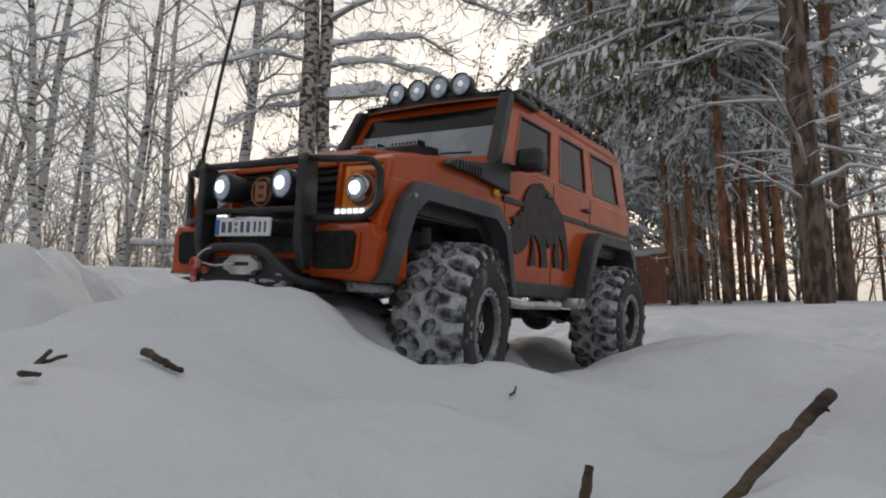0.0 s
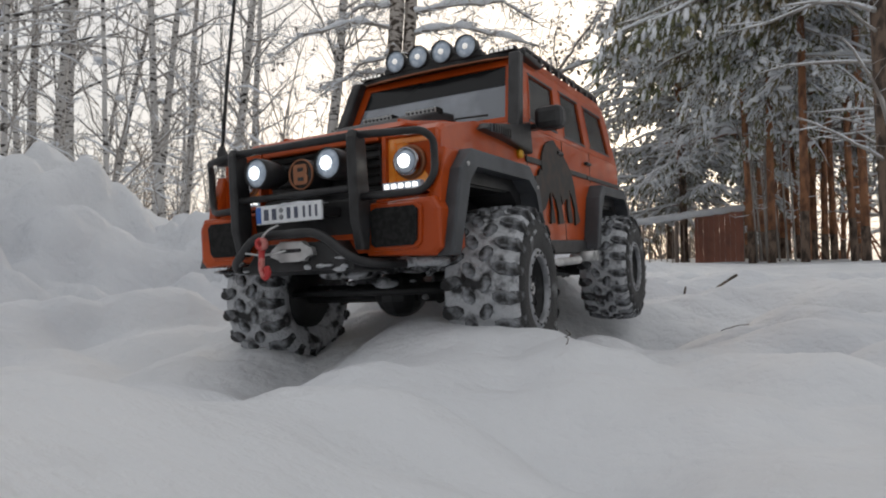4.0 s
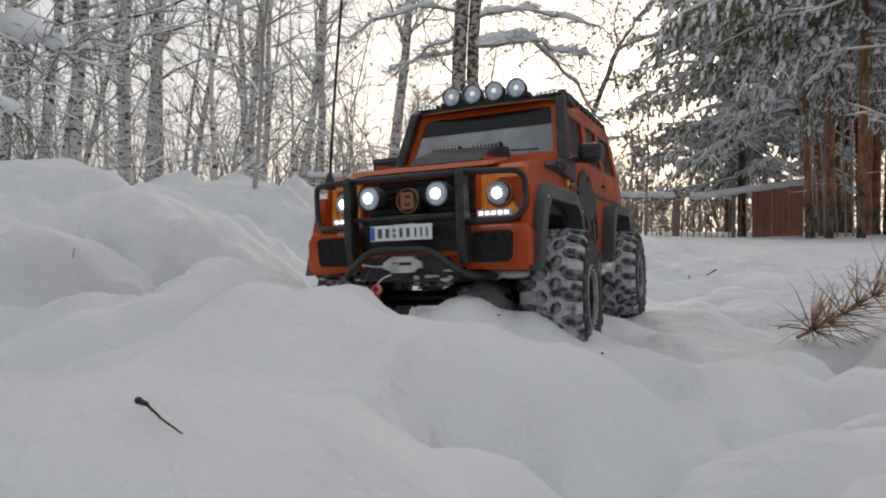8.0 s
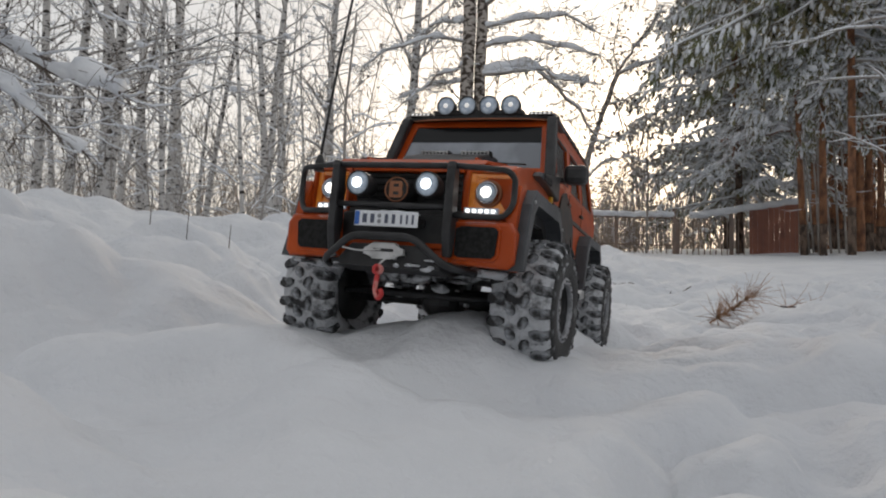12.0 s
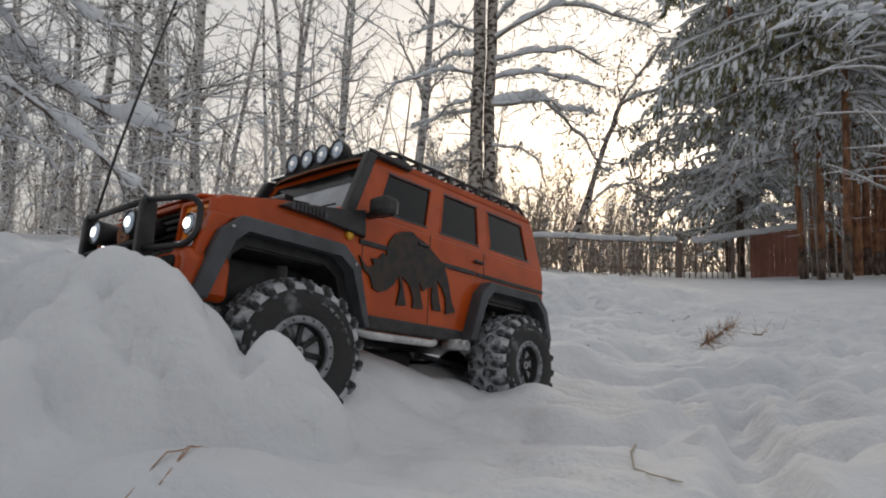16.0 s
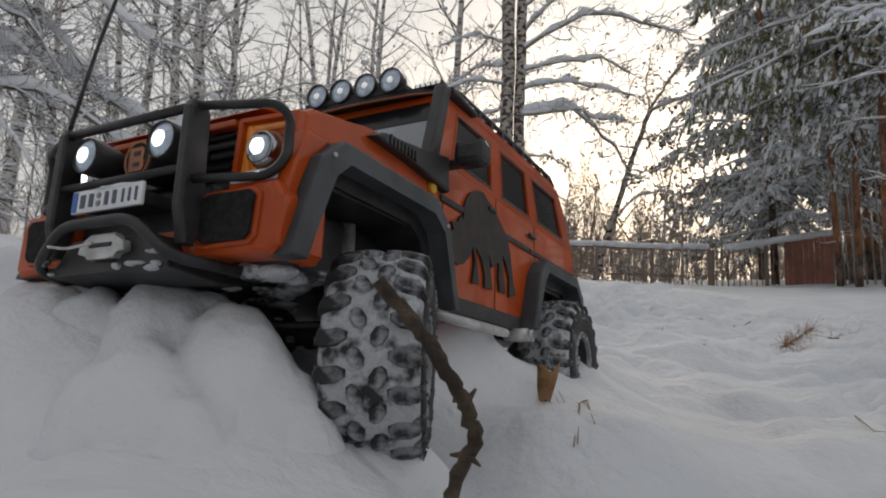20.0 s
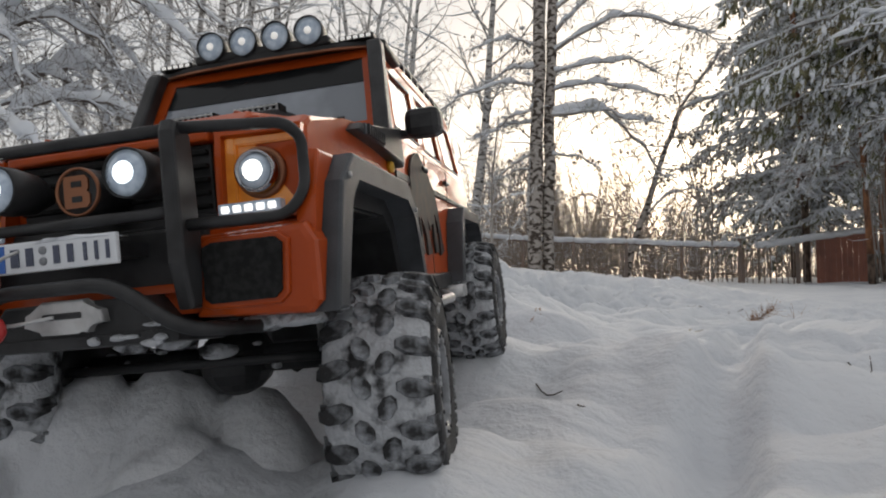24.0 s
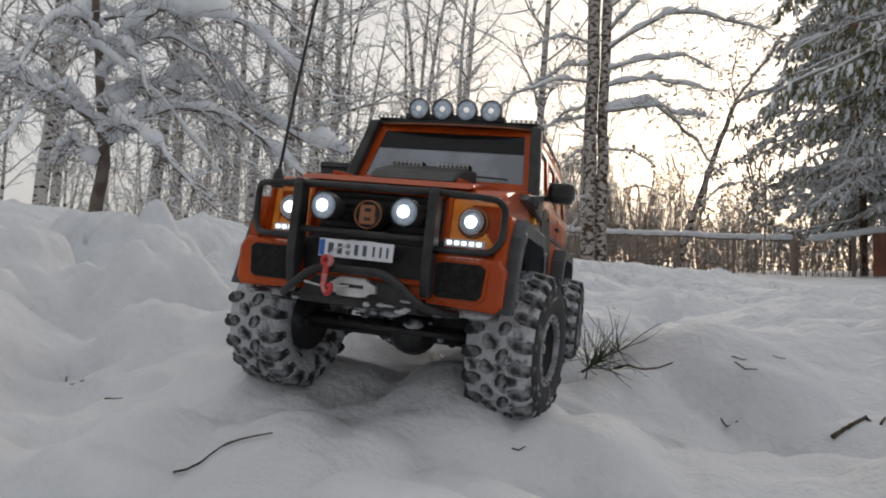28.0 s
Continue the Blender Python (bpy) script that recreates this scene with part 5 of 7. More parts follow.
def conifer_meshes(seed, height, base, first, count, reach, droop, dense, bare_to, clumps=0.3):
    """first: height of the lowest branches; below bare_to the branches carry no needles."""
    rnd = np.random.RandomState(seed)
    low, upper, wood, green, snow = Pile(), Pile(), Pile(), Pile(), Pile()
    ball_v, ball_f = ball_arrays()
    line = wander(rnd, (0, 0, -0.3), (0, 0, 1), height + 0.3, 14, 0.012, 0.02)
    k = np.linspace(0, 1, len(line))
    rad = base * (1 - 0.75 * k)
    cut = 6 if base > 0.17 else 1 if first > 3 else 3
    low.tube(line[:cut + 1], rad[:cut + 1], 10)
    upper.tube(line[cut:], rad[cut:], 10)
    for q in range(count):
        h = first + (height * 0.97 - first) * ((q + rnd.rand()) / count) ** 1.15
        i = min(int((h + 0.3) / (height + 0.3) * (len(line) - 1)), len(line) - 2)
        p = line[i] + (line[i + 1] - line[i]) * ((h + 0.3) / (height + 0.3) * (len(line) - 1) - i)
        a = rnd.uniform(0, 2 * np.pi)
        length = reach * rnd.uniform(0.6, 1.1) * (1 - 0.6 * max(h - first, 0) / height)
        bl = wander(rnd, p, (np.cos(a), np.sin(a), rnd.uniform(-0.05, 0.45)), length, 7, 0.09, -droop)
        br = np.linspace(0.026, 0.006, len(bl)) * (0.7 + 0.6 * length / reach)
        wood.tube(bl, br, 4)
        needles = h > bare_to
        snow_ridge(snow, bl, br, rnd, 1.3 if needles else 0.95, 0.020 if needles else 0.007)
        for j in range(1, len(bl)):
            for s in range(3 if needles else 1):
                d = (bl[j] - bl[j - 1])
                d = d / np.linalg.norm(d)
                side = np.cross(d, (0, 0, 1.0)) * rnd.choice((-1, 1))
                sl = wander(rnd, bl[j] - d * rnd.rand() * 0.2, d * 0.6 + side * rnd.uniform(0.4, 1.0) + np.array([0, 0, -0.25 if needles else 0.0]), length * rnd.uniform(0.18, 0.36), 3, 0.12, -droop * 1.3)
                wood.tube(sl, [0.007, 0.005, 0.004, 0.003], 3)
                if rnd.rand() < (0.85 if needles else 0.5):
                    snow_ridge(snow, sl, np.full(len(sl), 0.012 if needles else 0.006), rnd, 1.9 if needles else 0.9, 0.026 if needles else 0.007)
                if needles and rnd.rand() < clumps * 0.35:
                    size = rnd.uniform(0.05, 0.12)
                    c = sl[rnd.randint(1, len(sl))] + np.array([0, 0, size * 0.3])
                    snow.add(c + ball_v * rnd.uniform(0.75, 1.25, (len(ball_v), 1)) * size * np.array([rnd.uniform(0.8, 1.5), rnd.uniform(0.8, 1.5), 0.6]), ball_f)
                if needles:
                    for b in range(dense):
                        c = sl[0] + (sl[-1] - sl[0]) * rnd.rand() + rnd.normal(0, 0.03, 3)
                        hang_tuft(rnd, green, snow, ball_v, ball_f, c, d * 0.5 + side * rnd.normal(0.2, 0.4) + np.array([0, 0, -0.65]), rnd.uniform(0.11, 0.24), clumps)
    out = [("trunk", low.mesh("trunk"), PINE, "grey-brown scaly bark"), ("upper_trunk", upper.mesh("upper_trunk"), PINE_UPPER, "orange-brown upper bark"),
           ("crown", wood.mesh("crown"), TWIG, ""), ("snow", snow.mesh("snow"), BRANCH_SNOW, "")]
    if green.n:
        out.append(("needles", green.mesh("needles", False), NEEDLES, ""))
    return out


# bare-stemmed pines with dead lower branches; dense snow-hung spruces
PINES = [conifer_meshes(21, 16.0, 0.20, 1.3, 46, 2.3, 0.02, 1, 4.6, 0.5), conifer_meshes(22, 15.0, 0.125, 1.2, 44, 2.0, 0.03, 1, 4.2, 0.5), conifer_meshes(23, 14.0, 0.085, 1.0, 42, 1.8, 0.02, 1, 5.0, 0.5)]
SPRUCES = [conifer_meshes(31, 22.0, 0.12, 1.7, 135, 3.4, 0.10, 4, 1.8, 1.0), conifer_meshes(32, 23.0, 0.12, 2.2, 135, 3.2, 0.12, 4, 2.3, 1.0), conifer_meshes(33, 18.0, 0.085, 4.0, 90, 3.3, 0.16, 4, 4.0, 1.0)]


def plant_conifer(parts, x, y, s, turn, name, label, group, tilt=(0, 0)):
    return make_tree(name, parts, scaled(pose(x, y, ground_at(x, y), tilt[0], tilt[1], turn), s), label, name.replace("_", " "), group)


PINE_WORDS = "tall pine with a bare scaly trunk and snowy dead branches"
plant_conifer(PINES[0], 4.75, 8.2, 0.92, 35, "pine_tree", PINE_WORDS, "pine wood")
plant_conifer(PINES[1], 6.6, 10.6, 1.0, 120, "pine_tree", PINE_WORDS, "pine wood")
for n in range(22):
    y = rnd.uniform(17.0, 34.0)
    x = rnd.uniform(0.36 * y + 0.9, 0.95 * y + 3.0)
    plant_conifer(PINES[rnd.choice((0, 1, 1, 2, 2, 2))], x, y, rnd.uniform(0.85, 1.1), rnd.uniform(0, 360), "pine_tree", PINE_WORDS, "pine wood", (rnd.gauss(0, 0.8), rnd.gauss(0, 0.8)))
for k, x, y, s, turn in ((0, 5.0, 19.6, 1.0, 10), (1, 5.4, 23.0, 1.05, 80), (2, 8.4, 21.6, 1.05, 160), (2, 10.4, 22.5, 1.0, 220), (2, 5.5, 12.6, 1.0, 140), (2, 8.0, 15.8, 1.05, 260)):
    plant_conifer(SPRUCES[k], x, y, s, turn, "spruce_tree", "snow-hung spruce with drooping green branches", "spruces at the clearing")

TALL_PINE = conifer_meshes(24, 15.0, 0.095, 3.6, 36, 1.9, 0.03, 1, 5.0, 0.5)
for n, (x, y) in enumerate(((9.0, 26.0), (7.9, 22.0), (6.4, 17.2), (7.9, 20.9), (8.5, 21.7), (8.9, 22.3), (9.8, 24.0), (9.0, 21.3), (11.2, 26.5), (8.7, 19.5), (11.8, 26.7), (9.5, 20.5), (9.3, 19.6), (12.4, 26.1), (13.1, 27.0), (10.6, 21.0), (12.7, 25.0), (5.6, 15.7), (5.9, 15.3), (8.2, 18.5), (8.4, 18.2), (6.9, 13.1), (11.1, 19.9), (11.1, 18.1), (10.6, 16.8))):
    plant_conifer(TALL_PINE, x, y, 0.9 + 0.04 * (n % 5), 77.0 * n, "pine_tree", "slender pine with a clean orange-brown trunk", "pine wood", (0.6 * (n % 3 - 1), 0.5 * (n % 4 - 1.5)))

def build_bough_pine():
    """An old pine whose long boughs hang out over the clearing."""
    rnd2 = np.random.RandomState(71)
    ball_v, ball_f = ball_arrays()
    foot = ground_at(6.7, 11.7)
    tree = tagged(empty("pine_tree", pose(0, 0, 0)), "old pine with long snow-hung boughs over the clearing", "pine tree", "pine wood")
    low, wood, green, snow = Pile(), Pile(), Pile(), Pile()
    low.tube(wander(rnd2, (6.7, 11.7, foot - 0.3), (0.02, 0, 1), 14.0, 12, 0.012, 0.02), np.linspace(0.17, 0.08, 13), 10)
    for tip in ((1.35, 10.8, 4.9), (1.7, 11.4, 5.4), (2.1, 10.3, 5.0), (2.4, 11.9, 4.7), (2.7, 10.9, 5.6), (1.9, 12.2, 6.3), (2.6, 10.0, 6.6), (1.6, 11.0, 7.1), (3.0, 11.4, 6.2), (3.4, 10.6, 5.3), (3.6, 12.0, 5.0), (3.2, 9.9, 6.0), (2.2, 11.6, 7.9), (3.9, 10.4, 6.9)):
        start = np.array([6.7, 11.7, tip[2] + rnd2.uniform(0.9, 1.9)])
        mid = start * 0.45 + np.array(tip) * 0.55 + np.array([0, 0, 0.55])
        t = np.linspace(0, 1, 12)[:, None]
        bl = start * (1 - t) ** 2 + 2 * mid * t * (1 - t) + np.array(tip) * t ** 2 + rnd2.normal(0, 0.03, (12, 3))
        wood.tube(bl, np.linspace(0.045, 0.010, 12), 5)
        snow_ridge(snow, bl, np.linspace(0.045, 0.012, 12), rnd2, 1.4, 0.02)
        for j in range(4, 12):
            for _ in range(5):
                d = bl[j] - bl[j - 1]
                d /= np.linalg.norm(d)
                side = np.cross(d, (0, 0, 1.0)) * rnd2.choice((-1, 1))
                sl = wander(rnd2, bl[j] - d * rnd2.rand() * 0.3, d * 0.5 + side * rnd2.uniform(0.2, 0.9) + np.array([0, 0, -0.5]), rnd2.uniform(0.35, 0.8), 4, 0.12, -0.12)
                wood.tube(sl, np.linspace(0.008, 0.003, 5), 3)
                for _ in range(5):
                    hang_tuft(rnd2, green, snow, ball_v, ball_f, sl[rnd2.randint(1, 5)] + rnd2.normal(0, 0.03, 3), d * 0.3 + side * rnd2.normal(0, 0.35) + np.array([0, 0, -0.9]), rnd2.uniform(0.14, 0.27), 0.65)
    part("trunk", low.mesh("trunk"), PINE, tree, "grey-brown scaly bark")
    for part_name, pile, mat in (("crown", wood, TWIG), ("snow", snow, BRANCH_SNOW), ("needles", green, NEEDLES)):
        part(part_name, pile.mesh(part_name, part_name != "needles"), mat, tree)["kind"] = "stuff"


build_bough_pine()

# unseen trees added behind the camera to block sky light and darken reflections
for n in range(20):
    a = rnd.uniform(0.6, 1.4) * math.pi + 0.5 * math.pi
    r = rnd.uniform(17.0, 32.0)
    x, y = r * math.cos(a), -4.0 + r * math.sin(a)
    if rnd.random() < 0.55:
        plant_conifer(SPRUCES[n % 3] if n % 3 == 0 else PINES[n % 3], x, y, rnd.uniform(0.9, 1.1), rnd.uniform(0, 360), "pine_tree", PINE_WORDS, "pine wood")
    else:
        plant_birch(n % 3, x, y, rnd.uniform(0.9, 1.1), rnd.uniform(0, 360))


# ---- single trees that the lane runs past ----
def limbs_tree(name, label, category, trunks, boughs, seed, twig_count=5, snow_depth=1.6, leaves=0, forks=0, wood_mat=None, stray=0.75, along=0.6, snowy=0.6):
    """trunks: (line, radius at foot, at top); boughs: (line, radius) with snow on them and twigs along them."""
    rnd2 = np.random.RandomState(seed)
    tree = tagged(empty(name), label, category)
    for line, r0, r1 in trunks:
        p = np.array(line, float)
        t = np.linspace(0, len(p) - 1, 14)
        q = np.c_[[np.interp(t, range(len(p)), p[:, k]) for k in range(3)]].T + rnd2.normal(0, r0 * 0.12, (14, 3))
        pile = Pile()
        pile.tube(q, np.linspace(r0, r1, 14), 10)
        part("trunk", pile.mesh("trunk"), wood_mat or (DARK_BIRCH if r0 > 0.1 else TWIG), tree)
    twigs, snow = Pile(), Pile()
    for line, r in boughs:
        p = np.array(line, float)
        t = np.linspace(0, len(p) - 1, 12)
        q = np.c_[[np.interp(t, range(len(p)), p[:, k]) for k in range(3)]].T + rnd2.normal(0, r * 0.5, (12, 3))
        rr = np.linspace(r, r * 0.35, 12)
        wood = Pile()
        wood.tube(q, rr, 6)
        part("bough", wood.mesh("bough"), wood_mat or TWIG, tree)
        heap = Pile()
        fine = np.linspace(0, 11, 40)
        fq = np.c_[[np.interp(fine, range(12), q[:, k]) for k in range(3)]].T
        humps = np.interp(fine, np.linspace(0, 11, 15), rnd2.uniform(0.25, 1.35, 15))
        flat = np.clip(1 - 0.8 * np.abs(np.gradient(fq, axis=0)[:, 2]) / (np.linalg.norm(np.gradient(fq, axis=0), axis=1) + 1e-9), 0.15, 1)
        depth = (np.interp(fine, range(12), rr) * 0.9 + r * 0.6) * snow_depth * humps * flat * rnd2.uniform(0.9, 1.1, 40)
        heap.tube(fq + np.array([0, 0, 1.0]) * (np.interp(fine, range(12), rr) * 0.3 + depth * 0.6)[:, None], depth, 8)
        part("bough_snow", heap.mesh("bough_snow"), BRANCH_SNOW, tree, "thick snow along the bough")
        for j in range(1, 12):
            for _ in range(twig_count):
                d = q[j] - q[j - 1]
                d = d / np.linalg.norm(d) * along + rnd2.normal(0, stray, 3) + np.array([0, 0, -0.12])
                sl = wander(rnd2, q[j], d, np.linalg.norm(p[-1] - p[0]) * rnd2.uniform(0.1, 0.28), 4, 0.38, -0.04)
                for _ in range(forks):
                    k = rnd2.randint(1, 5)
                    fl = wander(rnd2, sl[k], sl[k] - sl[k - 1] + rnd2.normal(0, 0.7, 3) * np.linalg.norm(sl[k] - sl[k - 1]), np.linalg.norm(sl[-1] - sl[0]) * rnd2.uniform(0.4, 0.8), 4, 0.35, -0.02)
                    twigs.tube(fl, np.linspace(r * 0.09, r * 0.05, 5), 3)
                    if rnd2.rand() < snowy * 0.5:
                        snow_ridge(snow, fl, np.full(5, r * 0.08), rnd2, 1.0, r * 0.2)
                twigs.tube(sl, np.linspace(r * 0.14, r * 0.06, 5), 3)
                if rnd2.rand() < snowy:
                    snow_ridge(snow, sl, np.full(5, r * 0.1), rnd2, 1.0, r * 0.3)
                if leaves and rnd2.rand() < leaves:
                    c = sl[-1]
                    for _ in range(3):
                        u, w = rnd2.normal(0, 0.05, 3), rnd2.normal(0, 0.02, 3)
                        u[2] = -abs(u[2]) - 0.04
                        twigs.add([c, c + u * 0.5 + w, c + u, c + u * 0.5 - w], [(0, 1, 2, 3)])
    tagged(part("fine_brush", twigs.mesh("fine_brush"), wood_mat or TWIG, tree), kind="stuff")
    tagged(part("twig_snow", snow.mesh("twig_snow"), BRANCH_SNOW, tree), kind="stuff")
    return tree


TWIN_RIGHT = [
    ([(-2.4, 12.8, 5.4), (-1.2, 12.9, 5.5), (-0.5, 13.1, 4.9), (0.15, 13.3, 4.1), (0.4, 13.4, 3.7)], 0.06), ([(-2.4, 12.8, 5.3), (-1.2, 12.6, 5.35), (-0.4, 12.5, 5.05), (0.1, 12.4, 4.95)], 0.05),
    ([(-2.4, 12.8, 6.05), (-1.4, 12.8, 6.15), (-0.6, 12.8, 5.95), (0.3, 12.8, 5.7)], 0.045), ([(-2.4, 12.8, 6.5), (-1.2, 12.9, 6.75), (-0.4, 12.9, 6.7), (0.2, 12.9, 6.3)], 0.045),
    ([(-2.4, 12.8, 7.1), (-1.0, 12.9, 7.9), (0.0, 13.0, 7.9), (1.0, 13.0, 7.4), (1.4, 13.0, 7.2)], 0.055), ([(-2.35, 12.8, 7.6), (-1.2, 12.6, 8.6), (-0.3, 12.6, 8.9)], 0.05),
    ([(-2.4, 12.8, 4.3), (-1.7, 12.9, 4.25), (-1.2, 13.0, 3.9)], 0.026), ([(-2.35, 12.8, 8.2), (-1.1, 12.9, 9.2), (0.2, 13.0, 9.4), (1.0, 13.0, 9.0)], 0.05),
]
TWIN_LEFT = [
    ([(-2.6, 12.7, 5.6), (-3.4, 12.6, 5.3), (-4.3, 12.5, 4.6)], 0.04), ([(-2.6, 12.7, 6.6), (-3.5, 12.8, 6.7), (-4.4, 12.8, 6.2)], 0.04),
    ([(-2.6, 12.7, 4.5), (-3.2, 12.8, 4.2), (-3.9, 12.8, 3.7)], 0.03), ([(-2.7, 12.7, 5.1), (-3.5, 12.9, 5.25), (-4.5, 13.0, 4.9)], 0.035),
    ([(-2.7, 12.7, 6.1), (-3.6, 12.5, 6.2), (-4.7, 12.4, 5.9), (-5.3, 12.4, 5.5)], 0.04), ([(-2.7, 12.7, 7.2), (-3.6, 12.9, 7.6), (-4.6, 13.0, 7.4)], 0.04),
    ([(-2.7, 12.7, 3.9), (-3.3, 12.9, 3.95), (-4.1, 13.0, 3.6)], 0.028),
]
limbs_tree("twin_birch", "two dark-barked trunks side by side with long snowy boughs", "birch tree",
           [([(-2.78, 12.7, 0.8), (-2.75, 12.7, 5.0), (-2.77, 12.7, 12.0)], 0.18, 0.145), ([(-2.47, 12.85, 0.8), (-2.48, 12.85, 5.0), (-2.44, 12.85, 12.0)], 0.15, 0.125)],
           TWIN_RIGHT + TWIN_LEFT, 5, 9, 1.6, 0.12, 2)
limbs_tree("leaning_tree", "thin leaning tree with bare twigs and a few dry leaves", "tree",
           [([(-0.75, 18.0, 1.0), (-0.31, 18.0, 2.75), (0.46, 18.0, 5.2), (1.13, 18.0, 7.05)], 0.12, 0.075)],
           [([(1.13, 18.0, 7.05), (1.75, 18.0, 8.0), (2.45, 18.0, 9.1)], 0.05), ([(1.13, 18.0, 7.0), (1.7, 17.9, 7.15), (2.3, 17.8, 7.3), (2.9, 17.8, 7.25)], 0.045), ([(-0.1, 18.0, 3.4), (0.6, 18.1, 4.2), (1.4, 18.1, 4.4), (2.2, 18.1, 4.1)], 0.035), ([(0.5, 18.0, 5.2), (0.35, 18.1, 6.2), (0.4, 18.1, 7.4)], 0.025),
            ([(0.8, 18.0, 6.0), (1.3, 18.2, 6.2), (1.9, 18.3, 5.9)], 0.025), ([(1.1, 18.0, 6.9), (0.95, 17.9, 7.8), (1.15, 17.8, 8.8)], 0.03), ([(0.2, 18.0, 4.4), (0.8, 17.8, 4.9), (1.5, 17.7, 5.0)], 0.022)], 6, 8, 1.6, 0.85, 1, DARK_BIRCH)
limbs_tree("thin_sapling", "thin upright sapling with dry leaves by the fence", "sapling",
           [([(1.75, 16.2, 1.0), (1.8, 16.2, 3.0), (1.76, 16.2, 5.4)], 0.035, 0.012)],
           [([(1.78, 16.2, 2.6), (1.5, 16.2, 3.3), (1.35, 16.2, 4.0)], 0.014), ([(1.78, 16.2, 3.1), (2.1, 16.2, 3.7), (2.25, 16.2, 4.4)], 0.014), ([(1.78, 16.2, 3.8), (1.55, 16.1, 4.4), (1.5, 16.1, 5.0)], 0.012), ([(1.77, 16.2, 4.3), (2.0, 16.3, 4.8), (2.05, 16.3, 5.3)], 0.010)], 19, 6, 1.4, 0.9, 1)
arc_rnd = np.random.RandomState(91)
ARCS = []
for n in range(9):      # rods bent over in bows by the snow
    x, y, h = 5.5 + arc_rnd.uniform(-0.5, 0.5), 15.8 + arc_rnd.uniform(-0.4, 0.4), 4.4 + 0.22 * n
    reach = arc_rnd.uniform(1.4, 2.2)
    ARCS.append(([(x + 0.6, y, 1.3), (x + 0.45, y, h - 0.5), (x, y, h + 0.35), (x - reach * 0.45, y - 0.1, h + 0.15), (x - reach * 0.8, y - 0.2, h - 0.55), (x - reach, y - 0.25, h - 1.35)], 0.026))
limbs_tree("bowed_sapling", "snow-laden saplings bent over in bows before the spruces", "sapling",
           [([(6.1, 15.8, 0.9), (6.05, 15.8, 2.6), (6.0, 15.8, 4.2)], 0.05, 0.03)], ARCS, 17, 3, 1.7, 0, 0)
limbs_tree("snowy_limb", "long dead pine limb under a thick cap of snow", "branch",
           [([(7.6, 17.4, 0.9), (7.6, 17.4, 5.0), (7.65, 17.4, 11.0)], 0.11, 0.08)],
           [([(7.6, 17.4, 4.55), (6.6, 17.3, 4.95), (5.6, 17.2, 4.9), (4.9, 17.2, 4.8), (4.15, 17.2, 4.6)], 0.06), ([(4.6, 17.2, 4.7), (4.3, 17.1, 4.5), (4.2, 17.1, 4.1)], 0.05), ([(4.5, 17.2, 4.7), (4.0, 17.3, 4.7), (3.7, 17.3, 4.5)], 0.04)], 18, 4, 2.0, 0, 0, PINE_UPPER)
bush_rnd = np.random.RandomState(77)
BUSH_BOUGHS = []
for n in range(11):
    a, h, reach = bush_rnd.uniform(-2.2, 1.2), bush_rnd.uniform(1.5, 3.9), bush_rnd.uniform(1.3, 2.6)
    foot = np.array([-7.25 + bush_rnd.normal(0, 0.1), 1.42, h])
    out = np.array([math.cos(a), math.sin(a) * 0.8, 0.0])
    BUSH_BOUGHS.append(([tuple(foot), tuple(foot + out * reach * 0.4 + (0, 0, 0.35)), tuple(foot + out * reach * 0.75 + (0, 0, 0.1)), tuple(foot + out * reach + (0, 0, -0.6))], bush_rnd.uniform(0.02, 0.035)))
BUSH_LIMBS = [
    ([(-7.2, 1.4, 2.2), (-6.9, 2.6, 3.05), (-6.1, 2.9, 2.6), (-5.4, 3.1, 2.2), (-4.75, 3.25, 1.98)], 0.055), ([(-8.4, 1.2, 3.9), (-7.4, 1.6, 3.6), (-6.4, 2.0, 2.9), (-5.6, 2.4, 2.0), (-5.2, 2.6, 1.5)], 0.016),
    ([(-8.0, 0.8, 3.2), (-7.0, 1.0, 2.9), (-6.1, 1.3, 2.2), (-5.5, 1.6, 1.4)], 0.018), ([(-7.2, 1.45, 1.7), (-6.6, 1.7, 2.3), (-5.9, 2.1, 2.3), (-5.2, 2.5, 1.7), (-4.8, 2.8, 1.3)], 0.04),
    ([(-7.2, 1.4, 2.0), (-7.9, 0.6, 2.5), (-8.7, -0.2, 2.3), (-9.3, -0.6, 1.7)], 0.04),
]
BUSH_RODS = [
    ([(-7.3, 1.4, 2.8), (-6.6, 1.5, 3.5), (-5.8, 1.9, 3.5), (-5.0, 2.4, 2.9)], 0.04), ([(-7.2, 1.4, 1.9), (-6.4, 1.0, 1.9), (-5.7, 0.9, 1.5), (-5.2, 1.0, 1.0)], 0.035),
    ([(-7.4, 1.3, 3.4), (-8.2, 1.9, 3.9), (-9.2, 2.2, 3.5)], 0.04), ([(-7.2, 1.4, 1.5), (-7.9, 1.6, 1.9), (-8.6, 1.9, 1.7)], 0.035),
    ([(-7.5, 1.3, 3.9), (-6.6, 1.8, 4.4), (-5.8, 2.3, 4.1), (-5.1, 2.7, 3.4)], 0.035),
]
limbs_tree("snowy_bush", "bare many-branched bush bowed under heavy snow", "bush",
           [([(-7.3, 1.5, 0.6), (-7.15, 1.45, 1.6), (-7.25, 1.4, 2.4), (-7.5, 1.3, 4.2)], 0.085, 0.04)],
           BUSH_LIMBS + BUSH_RODS + BUSH_BOUGHS, 7, 6, 2.8, 0, 3, BUSH_BARK, 0.5, 1.0, 0.6)
sapling_z = ground_at(-1.292, 0.219)
